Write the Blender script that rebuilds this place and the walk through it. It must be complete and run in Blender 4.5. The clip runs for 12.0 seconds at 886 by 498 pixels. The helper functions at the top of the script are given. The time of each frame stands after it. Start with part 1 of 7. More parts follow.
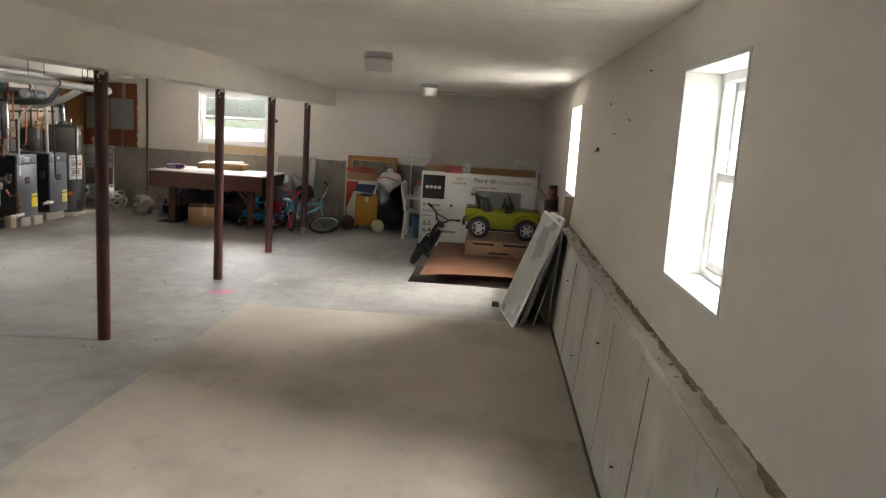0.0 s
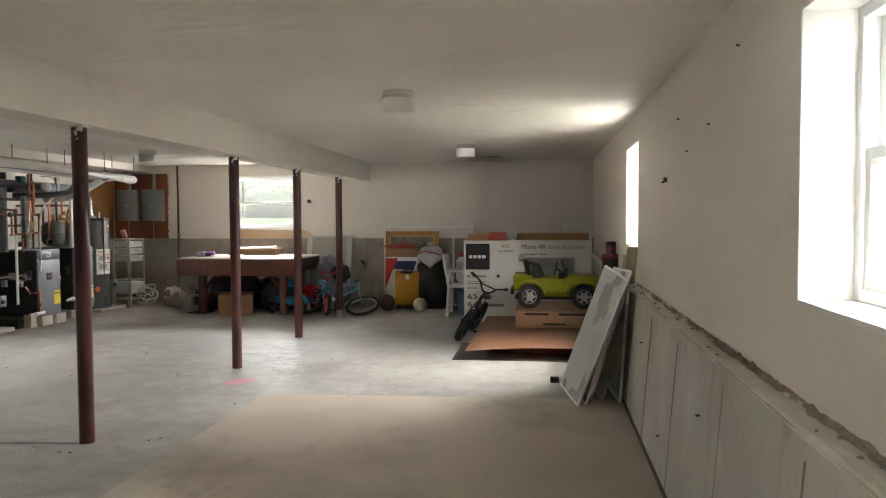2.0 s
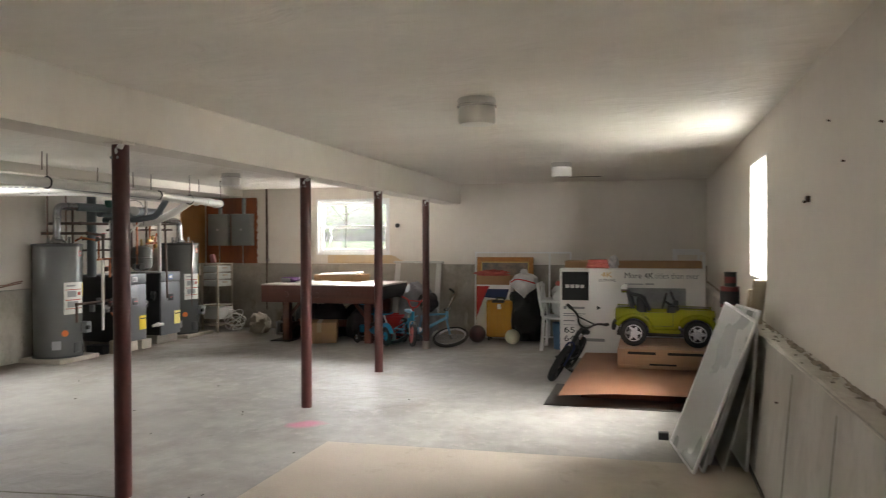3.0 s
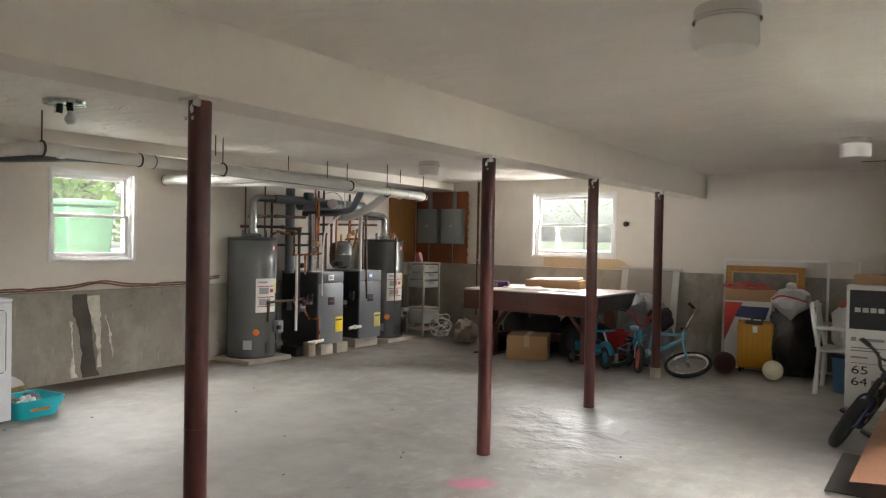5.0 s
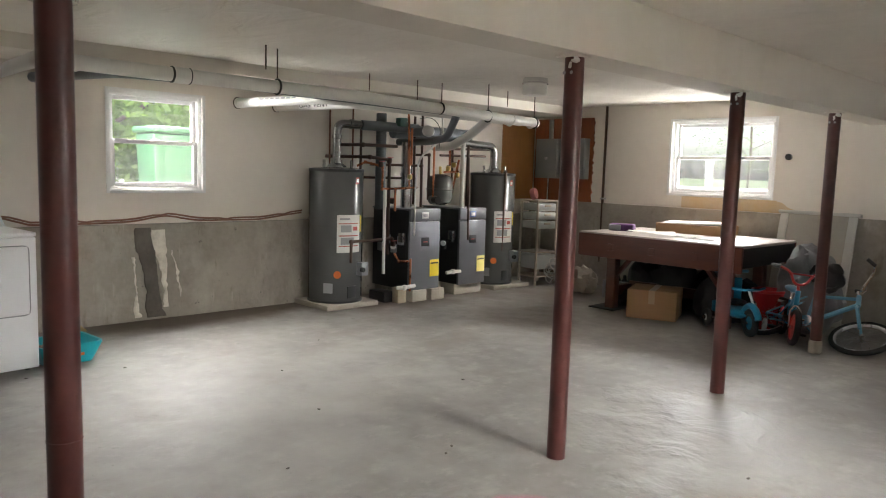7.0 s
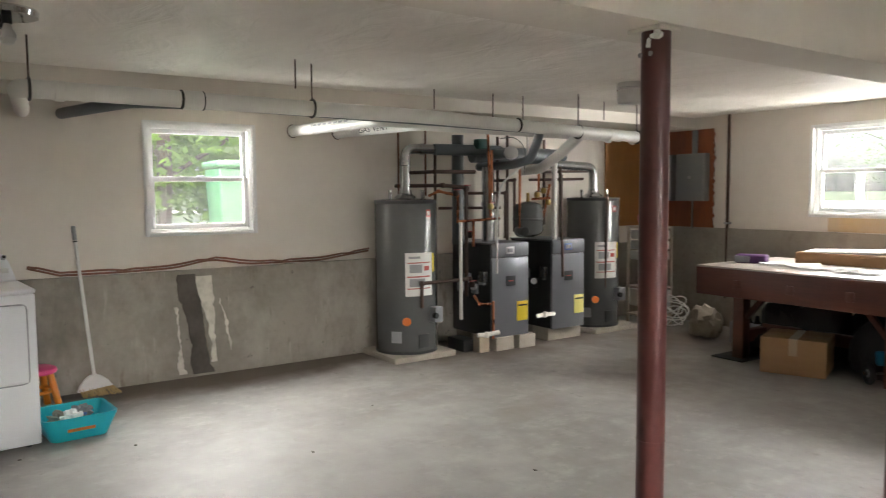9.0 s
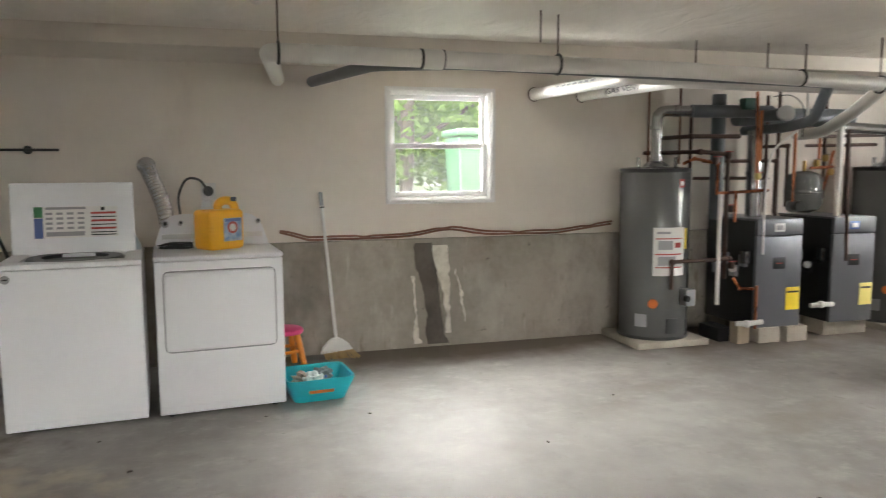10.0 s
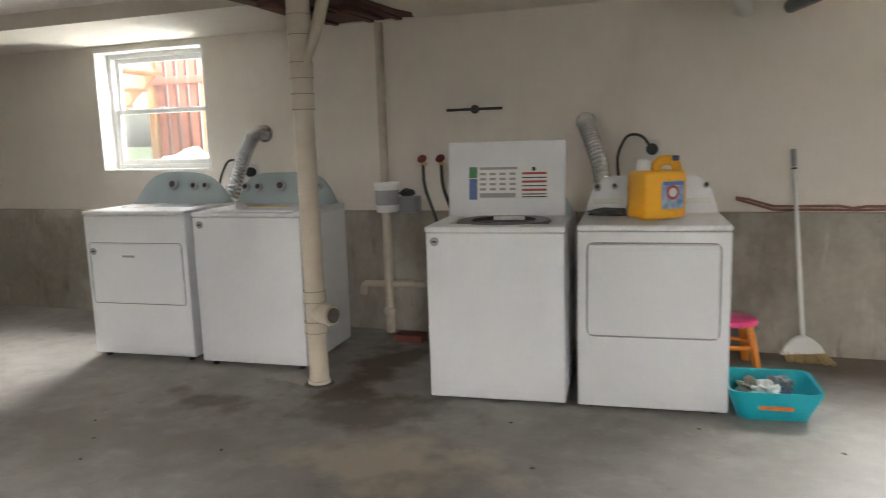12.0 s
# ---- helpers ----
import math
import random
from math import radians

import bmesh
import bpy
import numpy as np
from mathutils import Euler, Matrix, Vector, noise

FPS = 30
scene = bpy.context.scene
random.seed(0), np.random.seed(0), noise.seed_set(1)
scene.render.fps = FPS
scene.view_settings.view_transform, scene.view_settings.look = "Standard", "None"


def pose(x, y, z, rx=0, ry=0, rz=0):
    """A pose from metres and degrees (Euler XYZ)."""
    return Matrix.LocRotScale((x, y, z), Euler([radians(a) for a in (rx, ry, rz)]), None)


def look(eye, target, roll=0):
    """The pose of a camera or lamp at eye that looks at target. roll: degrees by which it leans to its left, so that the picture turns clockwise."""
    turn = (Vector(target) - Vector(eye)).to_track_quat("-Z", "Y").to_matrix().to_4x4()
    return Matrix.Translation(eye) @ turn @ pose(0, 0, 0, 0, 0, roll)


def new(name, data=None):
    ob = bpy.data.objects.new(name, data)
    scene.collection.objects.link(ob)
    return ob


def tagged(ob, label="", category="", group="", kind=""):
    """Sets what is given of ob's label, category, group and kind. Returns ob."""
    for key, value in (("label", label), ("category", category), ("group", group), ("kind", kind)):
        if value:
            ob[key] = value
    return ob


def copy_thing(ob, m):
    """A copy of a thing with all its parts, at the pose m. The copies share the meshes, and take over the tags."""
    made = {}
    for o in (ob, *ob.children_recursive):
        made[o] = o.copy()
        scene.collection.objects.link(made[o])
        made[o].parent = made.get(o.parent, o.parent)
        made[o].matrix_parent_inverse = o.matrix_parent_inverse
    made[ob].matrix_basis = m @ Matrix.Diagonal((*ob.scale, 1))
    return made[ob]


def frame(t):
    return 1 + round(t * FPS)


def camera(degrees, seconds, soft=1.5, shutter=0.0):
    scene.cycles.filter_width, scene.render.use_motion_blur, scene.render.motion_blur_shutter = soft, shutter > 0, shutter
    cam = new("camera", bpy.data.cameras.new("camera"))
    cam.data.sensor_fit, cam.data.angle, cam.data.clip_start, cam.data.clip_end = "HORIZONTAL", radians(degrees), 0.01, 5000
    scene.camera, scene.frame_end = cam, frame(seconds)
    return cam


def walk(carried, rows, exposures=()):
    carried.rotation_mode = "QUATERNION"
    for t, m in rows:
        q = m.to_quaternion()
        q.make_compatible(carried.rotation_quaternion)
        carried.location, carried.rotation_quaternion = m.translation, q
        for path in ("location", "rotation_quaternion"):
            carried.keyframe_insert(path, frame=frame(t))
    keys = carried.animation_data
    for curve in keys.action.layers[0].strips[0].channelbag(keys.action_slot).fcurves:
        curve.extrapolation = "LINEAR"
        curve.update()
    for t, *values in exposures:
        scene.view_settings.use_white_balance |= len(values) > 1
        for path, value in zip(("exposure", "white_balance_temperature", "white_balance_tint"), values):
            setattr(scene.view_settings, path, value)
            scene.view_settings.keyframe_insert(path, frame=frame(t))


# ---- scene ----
cam = camera(62.5, 12.0, soft=1.05, shutter=0.3)
PATH = [
    (0, (0.8, 0.565, 1.664), (0.679, 2.535, 1.34), 3.6),
    (0.5, (0.793, 0.695, 1.632), (0.664, 2.675, 1.381), 0.3),
    (1, (0.725, 0.853, 1.54), (0.517, 2.833, 1.346), -2.0),
    (1.5, (0.81, 1.139, 1.378), (0.533, 3.116, 1.25), -1.2),
    (2, (0.822, 1.467, 1.365), (0.55, 3.447, 1.277), -0.3),
    (2.5, (0.748, 1.819, 1.392), (0.447, 3.796, 1.348), -2.5),
    (3, (0.82, 2.198, 1.388), (0.276, 4.123, 1.365), -0.2),
    (3.5, (0.727, 2.516, 1.386), (0.019, 4.386, 1.356), -0.3),
    (3.7, (0.683, 2.668, 1.379), (-0.12, 4.499, 1.377), -0.9),
    (5.3, (0.471, 3.911, 1.388), (-0.718, 5.517, 1.311), 1.9),
    (5.5, (0.461, 4.036, 1.38), (-0.77, 5.607, 1.252), 2.2),
    (6, (0.465, 4.405, 1.394), (-0.92, 5.838, 1.221), 2.7),
    (6.5, (0.316, 4.69, 1.371), (-1.116, 6.072, 1.169), 2.0),
    (6.7, (0.244, 4.792, 1.372), (-1.176, 6.184, 1.16), 1.9),
    (8.3, (-0.239, 5.576, 1.406), (-1.813, 6.795, 1.213), 0.1),
    (8.5, (-0.297, 5.668, 1.409), (-1.868, 6.892, 1.227), -0.1),
    (9, (-0.4, 5.903, 1.417), (-2.051, 7.022, 1.266), -0.4),
    (9.5, (-0.556, 6.018, 1.371), (-2.362, 6.859, 1.193), 0.1),
    (10, (-0.794, 6.031, 1.372), (-2.706, 6.577, 1.153), -0.3),
    (10.5, (-0.992, 6.044, 1.348), (-2.952, 6.354, 1.104), -0.4),
    (11, (-1.148, 6.193, 1.354), (-3.13, 6.16, 1.09), -1.1),
    (11.5, (-1.302, 6.262, 1.347), (-3.238, 5.861, 1.042), -1.7),
    (12, (-1.547, 6.153, 1.335), (-3.408, 5.487, 1.032), -1.8),
]
EXPOSURES = [(0, 1.9), (1.5, 1.98), (3, 2.08), (5.5, 1.95), (9, 1.98), (10.5, 2.17), (12, 2.08)]
walk(cam, [(t, look(eye, target, roll)) for t, eye, target, roll in PATH], EXPOSURES)

# ---- the room, in metres ----
XL, XR, YN, YF, H = -6.22, 1.573, -2.0, 12.7, 2.22   # painted walls and ceiling
CXL, CXR, CYF = -6.16, 1.43, 12.65                  # concrete faces below them
LEDGE_L, LEDGE_R, LEDGE_F = 0.84, 0.812, 1.035
THICK = 0.26
# windows: place along the wall, sill, width, height
W1 = (2.957, 1.097, 0.805, 0.881)    # on the x = XR wall
W2 = (7.45, 1.10, 0.82, 0.87)
W3 = (-4.21, 1.172, 1.216, 0.867)   # on the far wall
W4 = (7.134, 1.106, 0.873, 0.878)     # on the x = XL wall
W5 = (1.594, 1.138, 1.042, 0.948)

# ---- daylight ----
world = bpy.data.worlds.new("overcast_sky")
scene.world = world
world.use_nodes = True
wn = world.node_tree.nodes
sky = wn.new("ShaderNodeTexSky")
sky.sky_type, sky.sun_disc = "NISHITA", False
sky.sun_elevation, sky.sun_rotation, sky.air_density, sky.dust_density = radians(63), radians(116), 1.0, 4.0
world.node_tree.links.new(sky.outputs[0], wn["Background"].inputs[0])
wn["Background"].inputs[1].default_value = 0.15
sun = new("sun", bpy.data.lights.new("sun", "SUN"))
sun.data.energy, sun.data.angle, sun.data.color = 2.6, radians(25), (1, 0.95, 0.88)
sun.matrix_world = look((0, 0, 20), (-4.0, 2.0, 11.0))


def sky_lamp(name, at, target, wide, high, watts):
    """An area lamp for the sky outside a window, mostly standing over the lintel."""
    lamp = new(name, bpy.data.lights.new(name, "AREA"))
    lamp.data.shape, lamp.data.size, lamp.data.size_y = "RECTANGLE", wide, high
    lamp.data.energy, lamp.data.color = watts, (0.995, 0.97, 0.945)
    lamp.matrix_world = look(at, target)
    return lamp


SKY = 140
sky_lamp("sky_light", (XR + 2.2, 3.36, 2.5), (XR, 3.36, 1.5), 1.2, 1.3, SKY * 1.05)
sky_lamp("sky_light", (XR + 1.1, 3.50, 3.4), (XR, 3.36, 1.5), 1.2, 1.2, SKY * 0.75)
sky_lamp("sky_light", (XR + 1.8, 8.15, 2.45), (XR, 7.86, 1.45), 2.2, 1.2, SKY * 3.0)
sky_lamp("sky_light", (XR + 1.2, 7.60, 3.5), (XR, 7.86, 1.5), 1.6, 1.2, SKY * 2.8)
sky_lamp("sky_light", (-3.60, YF + 1.5, 2.85), (-3.60, YF, 1.5), 4.0, 1.6, SKY * 2.5)
sky_lamp("sky_light", (XL - 1.6, 7.45, 2.95), (XL, 7.57, 1.5), 2.8, 1.5, SKY * 2.1)
sky_lamp("sky_light", (XL - 1.6, 2.12, 2.95), (XL, 2.12, 1.5), 2.0, 1.6, SKY * 1.25)
# unseen lamps added low beside the openings to brighten ceilings and east wall
sky_lamp("low_fill_light", (XL - 1.3, 6.0, 1.35), (XL, 6.35, 1.45), 1.4, 1.0, SKY * 0.50)
sky_lamp("low_fill_light", (XL - 1.3, 2.25, 1.45), (XL, 2.12, 1.5), 1.0, 1.1, SKY * 0.15)
sky_lamp("low_fill_light", (-1.9, YF + 1.3, 1.35), (-3.60, YF, 1.6), 1.4, 1.0, SKY * 0.40)
sky_lamp("low_fill_light", (XR + 1.1, 6.3, 1.35), (XR, 7.86, 1.6), 1.3, 1.0, SKY * 0.38)

# ---- materials ----
MATS = {}


def mat(name, col, rough=0.5, metal=0.0, col2=None, big=1.5, fine=40.0, amount=0.5, bump=0.0, bscale=80.0, gloss_var=0.1, spec=0.5, stretch=(1, 1, 1), detail=6.0, distance=0.01, swirl=0.0):
    """A painted, stained or raw surface: two scales of colour change, uneven gloss and fine relief."""
    m = bpy.data.materials.new(name)
    m.use_nodes = True
    t = m.node_tree
    n, l = t.nodes, t.links
    p = n["Principled BSDF"]
    tc, mp = n.new("ShaderNodeTexCoord"), n.new("ShaderNodeMapping")
    mp.inputs["Scale"].default_value = stretch
    l.new(tc.outputs["Object"], mp.inputs[0])
    n1, n2 = n.new("ShaderNodeTexNoise"), n.new("ShaderNodeTexNoise")
    for q, s in ((n1, big), (n2, fine)):
        q.inputs["Scale"].default_value, q.inputs["Detail"].default_value = s, detail
        l.new(mp.outputs[0], q.inputs["Vector"])
    ramp = n.new("ShaderNodeValToRGB")
    ramp.color_ramp.elements[0].position, ramp.color_ramp.elements[1].position = 0.3, 0.72
    dark = col2 or tuple(c * 0.78 for c in col)
    ramp.color_ramp.elements[0].color, ramp.color_ramp.elements[1].color = (*dark, 1), (*col, 1)
    add = n.new("ShaderNodeMath")
    add.operation = "MULTIPLY_ADD"
    sub = n.new("ShaderNodeMath")
    sub.operation = "MULTIPLY_ADD"
    l.new(n2.outputs[0], sub.inputs[0])
    sub.inputs[1].default_value, sub.inputs[2].default_value = 0.45 * amount, 0.5 - 0.225 * amount
    l.new(n1.outputs[0], add.inputs[0])
    add.inputs[1].default_value = amount * 1.3
    shift = n.new("ShaderNodeMath")
    shift.operation = "SUBTRACT"
    shift.inputs[1].default_value = amount * 0.65 - 0.08
    l.new(sub.outputs[0], shift.inputs[0])
    l.new(shift.outputs[0], add.inputs[2])
    l.new(add.outputs[0], ramp.inputs[0])
    l.new(ramp.outputs[0], p.inputs["Base Color"])
    rr = n.new("ShaderNodeMapRange")
    rr.inputs[3].default_value, rr.inputs[4].default_value = max(rough - gloss_var, 0.03), min(rough + gloss_var, 1)
    l.new(n1.outputs[0], rr.inputs[0])
    l.new(rr.outputs[0], p.inputs["Roughness"])
    p.inputs["Metallic"].default_value = metal
    p.inputs["Specular IOR Level"].default_value = spec
    if bump:
        n3, b = n.new("ShaderNodeTexNoise"), n.new("ShaderNodeBump")
        n3.inputs["Scale"].default_value, n3.inputs["Detail"].default_value, n3.inputs["Distortion"].default_value = bscale, 4, swirl
        l.new(mp.outputs[0], n3.inputs["Vector"])
        b.inputs["Strength"].default_value, b.inputs["Distance"].default_value = bump, distance
        l.new(n3.outputs[0], b.inputs["Height"])
        l.new(b.outputs[0], p.inputs["Normal"])
    MATS[name] = m
    return m


def layer(m, col, scale, low, high, stretch=(1, 1, 1), amount=1.0, seed=0.0):
    """Stains and other tones over a material, where a noise is high."""
    t = m.node_tree
    n, l = t.nodes, t.links
    p = n["Principled BSDF"]
    before = p.inputs["Base Color"].links[0].from_socket
    tc, mp, q, r, mix = (n.new("ShaderNode" + k) for k in ("TexCoord", "Mapping", "TexNoise", "MapRange", "Mix"))
    mp.inputs["Scale"].default_value, mp.inputs["Location"].default_value = stretch, (seed, seed * 0.7, seed * 1.3)
    l.new(tc.outputs["Object"], mp.inputs[0])
    l.new(mp.outputs[0], q.inputs["Vector"])
    q.inputs["Scale"].default_value, q.inputs["Detail"].default_value, q.inputs["Roughness"].default_value = scale, 7, 0.6
    l.new(q.outputs[0], r.inputs[0])
    r.inputs[1].default_value, r.inputs[2].default_value, r.inputs[4].default_value = low, high, amount
    mix.data_type = "RGBA"
    l.new(r.outputs[0], mix.inputs[0])
    l.new(before, mix.inputs[6])
    mix.inputs[7].default_value = (*col, 1)
    l.new(mix.outputs[2], p.inputs["Base Color"])
    return m


PAINT = mat("wall_paint", (0.75, 0.70, 0.63), 0.75, col2=(0.65, 0.60, 0.53), big=0.7, fine=9, amount=0.5, bump=0.25, bscale=14)
layer(PAINT, (0.46, 0.40, 0.33), 1.1, 0.62, 0.85, (1, 1, 0.35), 0.5, 3.0)
CEIL = mat("ceiling_plaster", (0.85, 0.805, 0.74), 0.55, col2=(0.72, 0.675, 0.61), big=0.9, fine=8, amount=0.45, bump=1.0, bscale=2.4, stretch=(1, 1.7, 1), distance=0.022, swirl=1.6)
TRIM = mat("white_trim", (0.78, 0.77, 0.74), 0.45, big=3, fine=60, amount=0.2, bump=0.03)
VINYL = mat("white_vinyl", (0.80, 0.80, 0.79), 0.32, big=3, fine=60, amount=0.15)
CONC = mat("wall_concrete", (0.35, 0.32, 0.27), 0.85, col2=(0.20, 0.18, 0.148), big=1.3, fine=18, amount=0.7, bump=0.35, bscale=35)
layer(CONC, (0.44, 0.405, 0.35), 2.6, 0.52, 0.72, (1, 1, 0.7), 0.75, 5.0)
layer(CONC, (0.10, 0.09, 0.075), 1.9, 0.55, 0.75, (1, 1, 0.45), 0.7, 9.0)
layer(CONC, (0.06, 0.053, 0.045), 14, 0.66, 0.72, (1, 1, 1), 0.6, 1.0)
layer(CONC, (0.12, 0.085, 0.05), 5.0, 0.60, 0.72, (1, 1.6, 0.5), 0.6, 14.0)
layer(CONC, (0.50, 0.47, 0.41), 7.0, 0.62, 0.74, (1, 2.0, 0.35), 0.6, 19.0)
CONC_R = mat("board_concrete", (0.54, 0.51, 0.455), 0.85, col2=(0.37, 0.345, 0.30), big=1.5, fine=22, amount=0.6, bump=0.3, bscale=40, stretch=(1, 1.3, 0.8))
layer(CONC_R, (0.64, 0.61, 0.55), 3.5, 0.52, 0.70, (1, 1, 0.6), 0.6, 4.0)
layer(CONC_R, (0.27, 0.245, 0.205), 8.0, 0.58, 0.72, (1, 1, 0.5), 0.45, 7.0)
layer(CONC_R, (0.20, 0.18, 0.15), 2.5, 0.62, 0.82, (1, 2.5, 0.3), 0.5, 2.0)
RUBBLE = mat("mortar_rubble", (0.40, 0.335, 0.265), 0.95, col2=(0.15, 0.115, 0.085), big=9, fine=50, amount=0.9, bump=0.8, bscale=60)
LEDGE = mat("ledge_mortar", (0.66, 0.62, 0.55), 0.9, col2=(0.46, 0.42, 0.355), big=3, fine=30, amount=0.8, bump=0.8, bscale=30)
# pale mortar patches, which also paint the lit streak along the ledge
layer(LEDGE, (0.60, 0.55, 0.47), 3.0, 0.54, 0.70, (2, 0.8, 1), 0.75, 3.0)
FLOOR = mat("floor_concrete", (0.35, 0.334, 0.31), 0.6, col2=(0.17, 0.160, 0.146), big=0.6, fine=7, amount=0.78, bump=0.10, bscale=7, gloss_var=0.16, spec=0.3)
layer(FLOOR, (0.17, 0.155, 0.135), 1.1, 0.56, 0.78, (1, 1, 1), 0.55, 4.0)
layer(FLOOR, (0.48, 0.46, 0.425), 4.5, 0.56, 0.74, (1, 0.6, 1), 0.4, 11.0)
layer(FLOOR, (0.15, 0.135, 0.12), 9.0, 0.64, 0.74, (0.7, 1, 1), 0.5, 13.0)
layer(FLOOR, (0.44, 0.42, 0.385), 1.3, 0.60, 0.85, (1, 1, 1), 0.5, 8.0)
layer(FLOOR, (0.43, 0.405, 0.365), 15.0, 0.56, 0.72, (1, 0.7, 1), 0.35, 21.0)
layer(FLOOR, (0.13, 0.118, 0.10), 24.0, 0.66, 0.76, (1, 1, 1), 0.45, 27.0)
layer(FLOOR, (0.20, 0.17, 0.135), 2.2, 0.56, 0.70, (1, 0.8, 1), 0.40, 33.0)
def spot(m, x, y, rx, ry, col, amount=0.8, turn=0.0, ragged=0.6, soft=0.5, rough=None, ripple=0.0, freq=2.5):
    """A stain or other patch of its own shape on the floor: a ragged ellipse."""
    t = m.node_tree
    n, l = t.nodes, t.links
    p = n["Principled BSDF"]
    tc, mp, q, ln, add, r, mix = (n.new("ShaderNode" + k) for k in ("TexCoord", "Mapping", "TexNoise", "VectorMath", "Math", "MapRange", "Mix"))
    mp.vector_type = "TEXTURE"
    mp.inputs["Location"].default_value, mp.inputs["Rotation"].default_value, mp.inputs["Scale"].default_value = (x, y, 0), (0, 0, radians(turn)), (rx, ry, 1)
    l.new(tc.outputs["Object"], mp.inputs[0])
    ln.operation = "LENGTH"
    l.new(mp.outputs[0], ln.inputs[0])
    q.inputs["Scale"].default_value, q.inputs["Detail"].default_value = freq, 8
    l.new(tc.outputs["Object"], q.inputs["Vector"])
    add.operation = "MULTIPLY_ADD"
    l.new(q.outputs[0], add.inputs[0])
    add.inputs[1].default_value = -2 * ragged
    l.new(ln.outputs["Value"], add.inputs[2])
    r.inputs[1].default_value, r.inputs[2].default_value, r.inputs[3].default_value, r.inputs[4].default_value = 1 - ragged, 1 - ragged - soft, 0, amount
    l.new(add.outputs[0], r.inputs[0])
    mix.data_type = "RGBA"
    l.new(r.outputs[0], mix.inputs[0])
    l.new(p.inputs["Base Color"].links[0].from_socket, mix.inputs[6])
    mix.inputs[7].default_value = (*col, 1)
    l.new(mix.outputs[2], p.inputs["Base Color"])
    if rough is not None:
        mr = n.new("ShaderNodeMix")
        l.new(r.outputs[0], mr.inputs[0])
        l.new(p.inputs["Roughness"].links[0].from_socket, mr.inputs[2])
        mr.inputs[3].default_value = rough
        l.new(mr.outputs[0], p.inputs["Roughness"])
    if ripple:
        w, mul, b = n.new("ShaderNodeTexNoise"), n.new("ShaderNodeMath"), n.new("ShaderNodeBump")
        w.inputs["Scale"].default_value, w.inputs["Detail"].default_value, w.inputs["Distortion"].default_value = 3.2, 3, 1.2
        l.new(tc.outputs["Object"], w.inputs["Vector"])
        mul.operation = "MULTIPLY"
        l.new(w.outputs[0], mul.inputs[0])
        l.new(r.outputs[0], mul.inputs[1])
        l.new(mul.outputs[0], b.inputs["Height"])
        b.inputs["Strength"].default_value, b.inputs["Distance"].default_value = 1.0, ripple
        l.new(p.inputs["Normal"].links[0].from_socket, b.inputs["Normal"])
        l.new(b.outputs[0], p.inputs["Normal"])


RUSTY, SOOTY, CHALKY = (0.085, 0.055, 0.036), (0.13, 0.115, 0.10), (0.47, 0.41, 0.32)
spot(FLOOR, -1.55, 8.75, 0.75, 0.95, (0.30, 0.29, 0.28), 0.8, 20, 1.2, 0.7, 0.48, 0.045)      # trowel ripples by the column
spot(FLOOR, -2.6, 5.2, 1.1, 0.8, (0.30, 0.285, 0.27), 0.7, 10, 1.2, 0.8, 0.50, 0.035)
spot(FLOOR, -5.55, 4.42, 0.60, 0.30, RUSTY, 0.9, 0, 1.7, 0.7, freq=4.0)
spot(FLOOR, -4.86, 4.42, 0.16, 0.42, RUSTY, 0.85, 0, 1.7, 0.7, freq=4.0)
spot(FLOOR, -4.60, 3.72, 0.12, 0.34, RUSTY, 0.6, -18, 1.7, 0.7, freq=4.0)
spot(FLOOR, -4.62, 4.60, 0.28, 0.55, SOOTY, 0.8, 0, 1.7, 0.7, freq=4.0)
spot(FLOOR, -4.20, 4.95, 0.30, 0.50, CHALKY, 0.75, 8, 1.7, 0.7, freq=4.0)
spot(FLOOR, -4.05, 3.5, 0.45, 0.8, (0.20, 0.185, 0.165), 0.55, 0, 1.7, 0.7, freq=4.0)
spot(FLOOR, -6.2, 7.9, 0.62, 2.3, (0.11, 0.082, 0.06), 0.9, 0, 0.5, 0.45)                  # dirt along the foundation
# darker brown patches round the heaters and towards the table
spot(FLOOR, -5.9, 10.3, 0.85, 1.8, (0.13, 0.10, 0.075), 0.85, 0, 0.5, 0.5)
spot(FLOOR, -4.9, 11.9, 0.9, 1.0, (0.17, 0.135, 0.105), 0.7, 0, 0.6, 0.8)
spot(FLOOR, -1.69, 7.23, 0.17, 0.13, (0.52, 0.14, 0.23), 0.75, 20, 0.5, 0.5, freq=6)
# broad darker and paler patches across the open floor
spot(FLOOR, -3.0, 7.0, 0.5, 1.1, (0.27, 0.255, 0.235), 0.6, 30, 0.8, 0.7)
spot(FLOOR, -3.9, 7.2, 1.3, 1.5, (0.46, 0.44, 0.41), 0.5, 0, 0.8, 0.9)
spot(FLOOR, -0.6, 9.6, 0.9, 1.3, (0.22, 0.21, 0.20), 0.6, 15, 0.8, 0.7)
CARPET = mat("thin_carpet", (0.51, 0.45, 0.38), 0.95, col2=(0.42, 0.365, 0.305), big=1.2, fine=90, amount=0.6, bump=0.6, bscale=260, spec=0.1)
# darker, then paler blotches scattered over the carpet
layer(CARPET, (0.22, 0.19, 0.15), 1.0, 0.52, 0.76, (1, 1, 1), 0.6, 6.0)
layer(CARPET, (0.22, 0.19, 0.15), 5.0, 0.60, 0.72, (1, 0.7, 1), 0.35, 17.0)
layer(CARPET, (0.54, 0.485, 0.41), 1.4, 0.56, 0.80, (1, 1, 1), 0.5, 2.0)
RED_STEEL = mat("oxide_red_steel", (0.082, 0.020, 0.017), 0.36, col2=(0.045, 0.012, 0.010), big=5, fine=50, amount=0.6, bump=0.08, bscale=60)
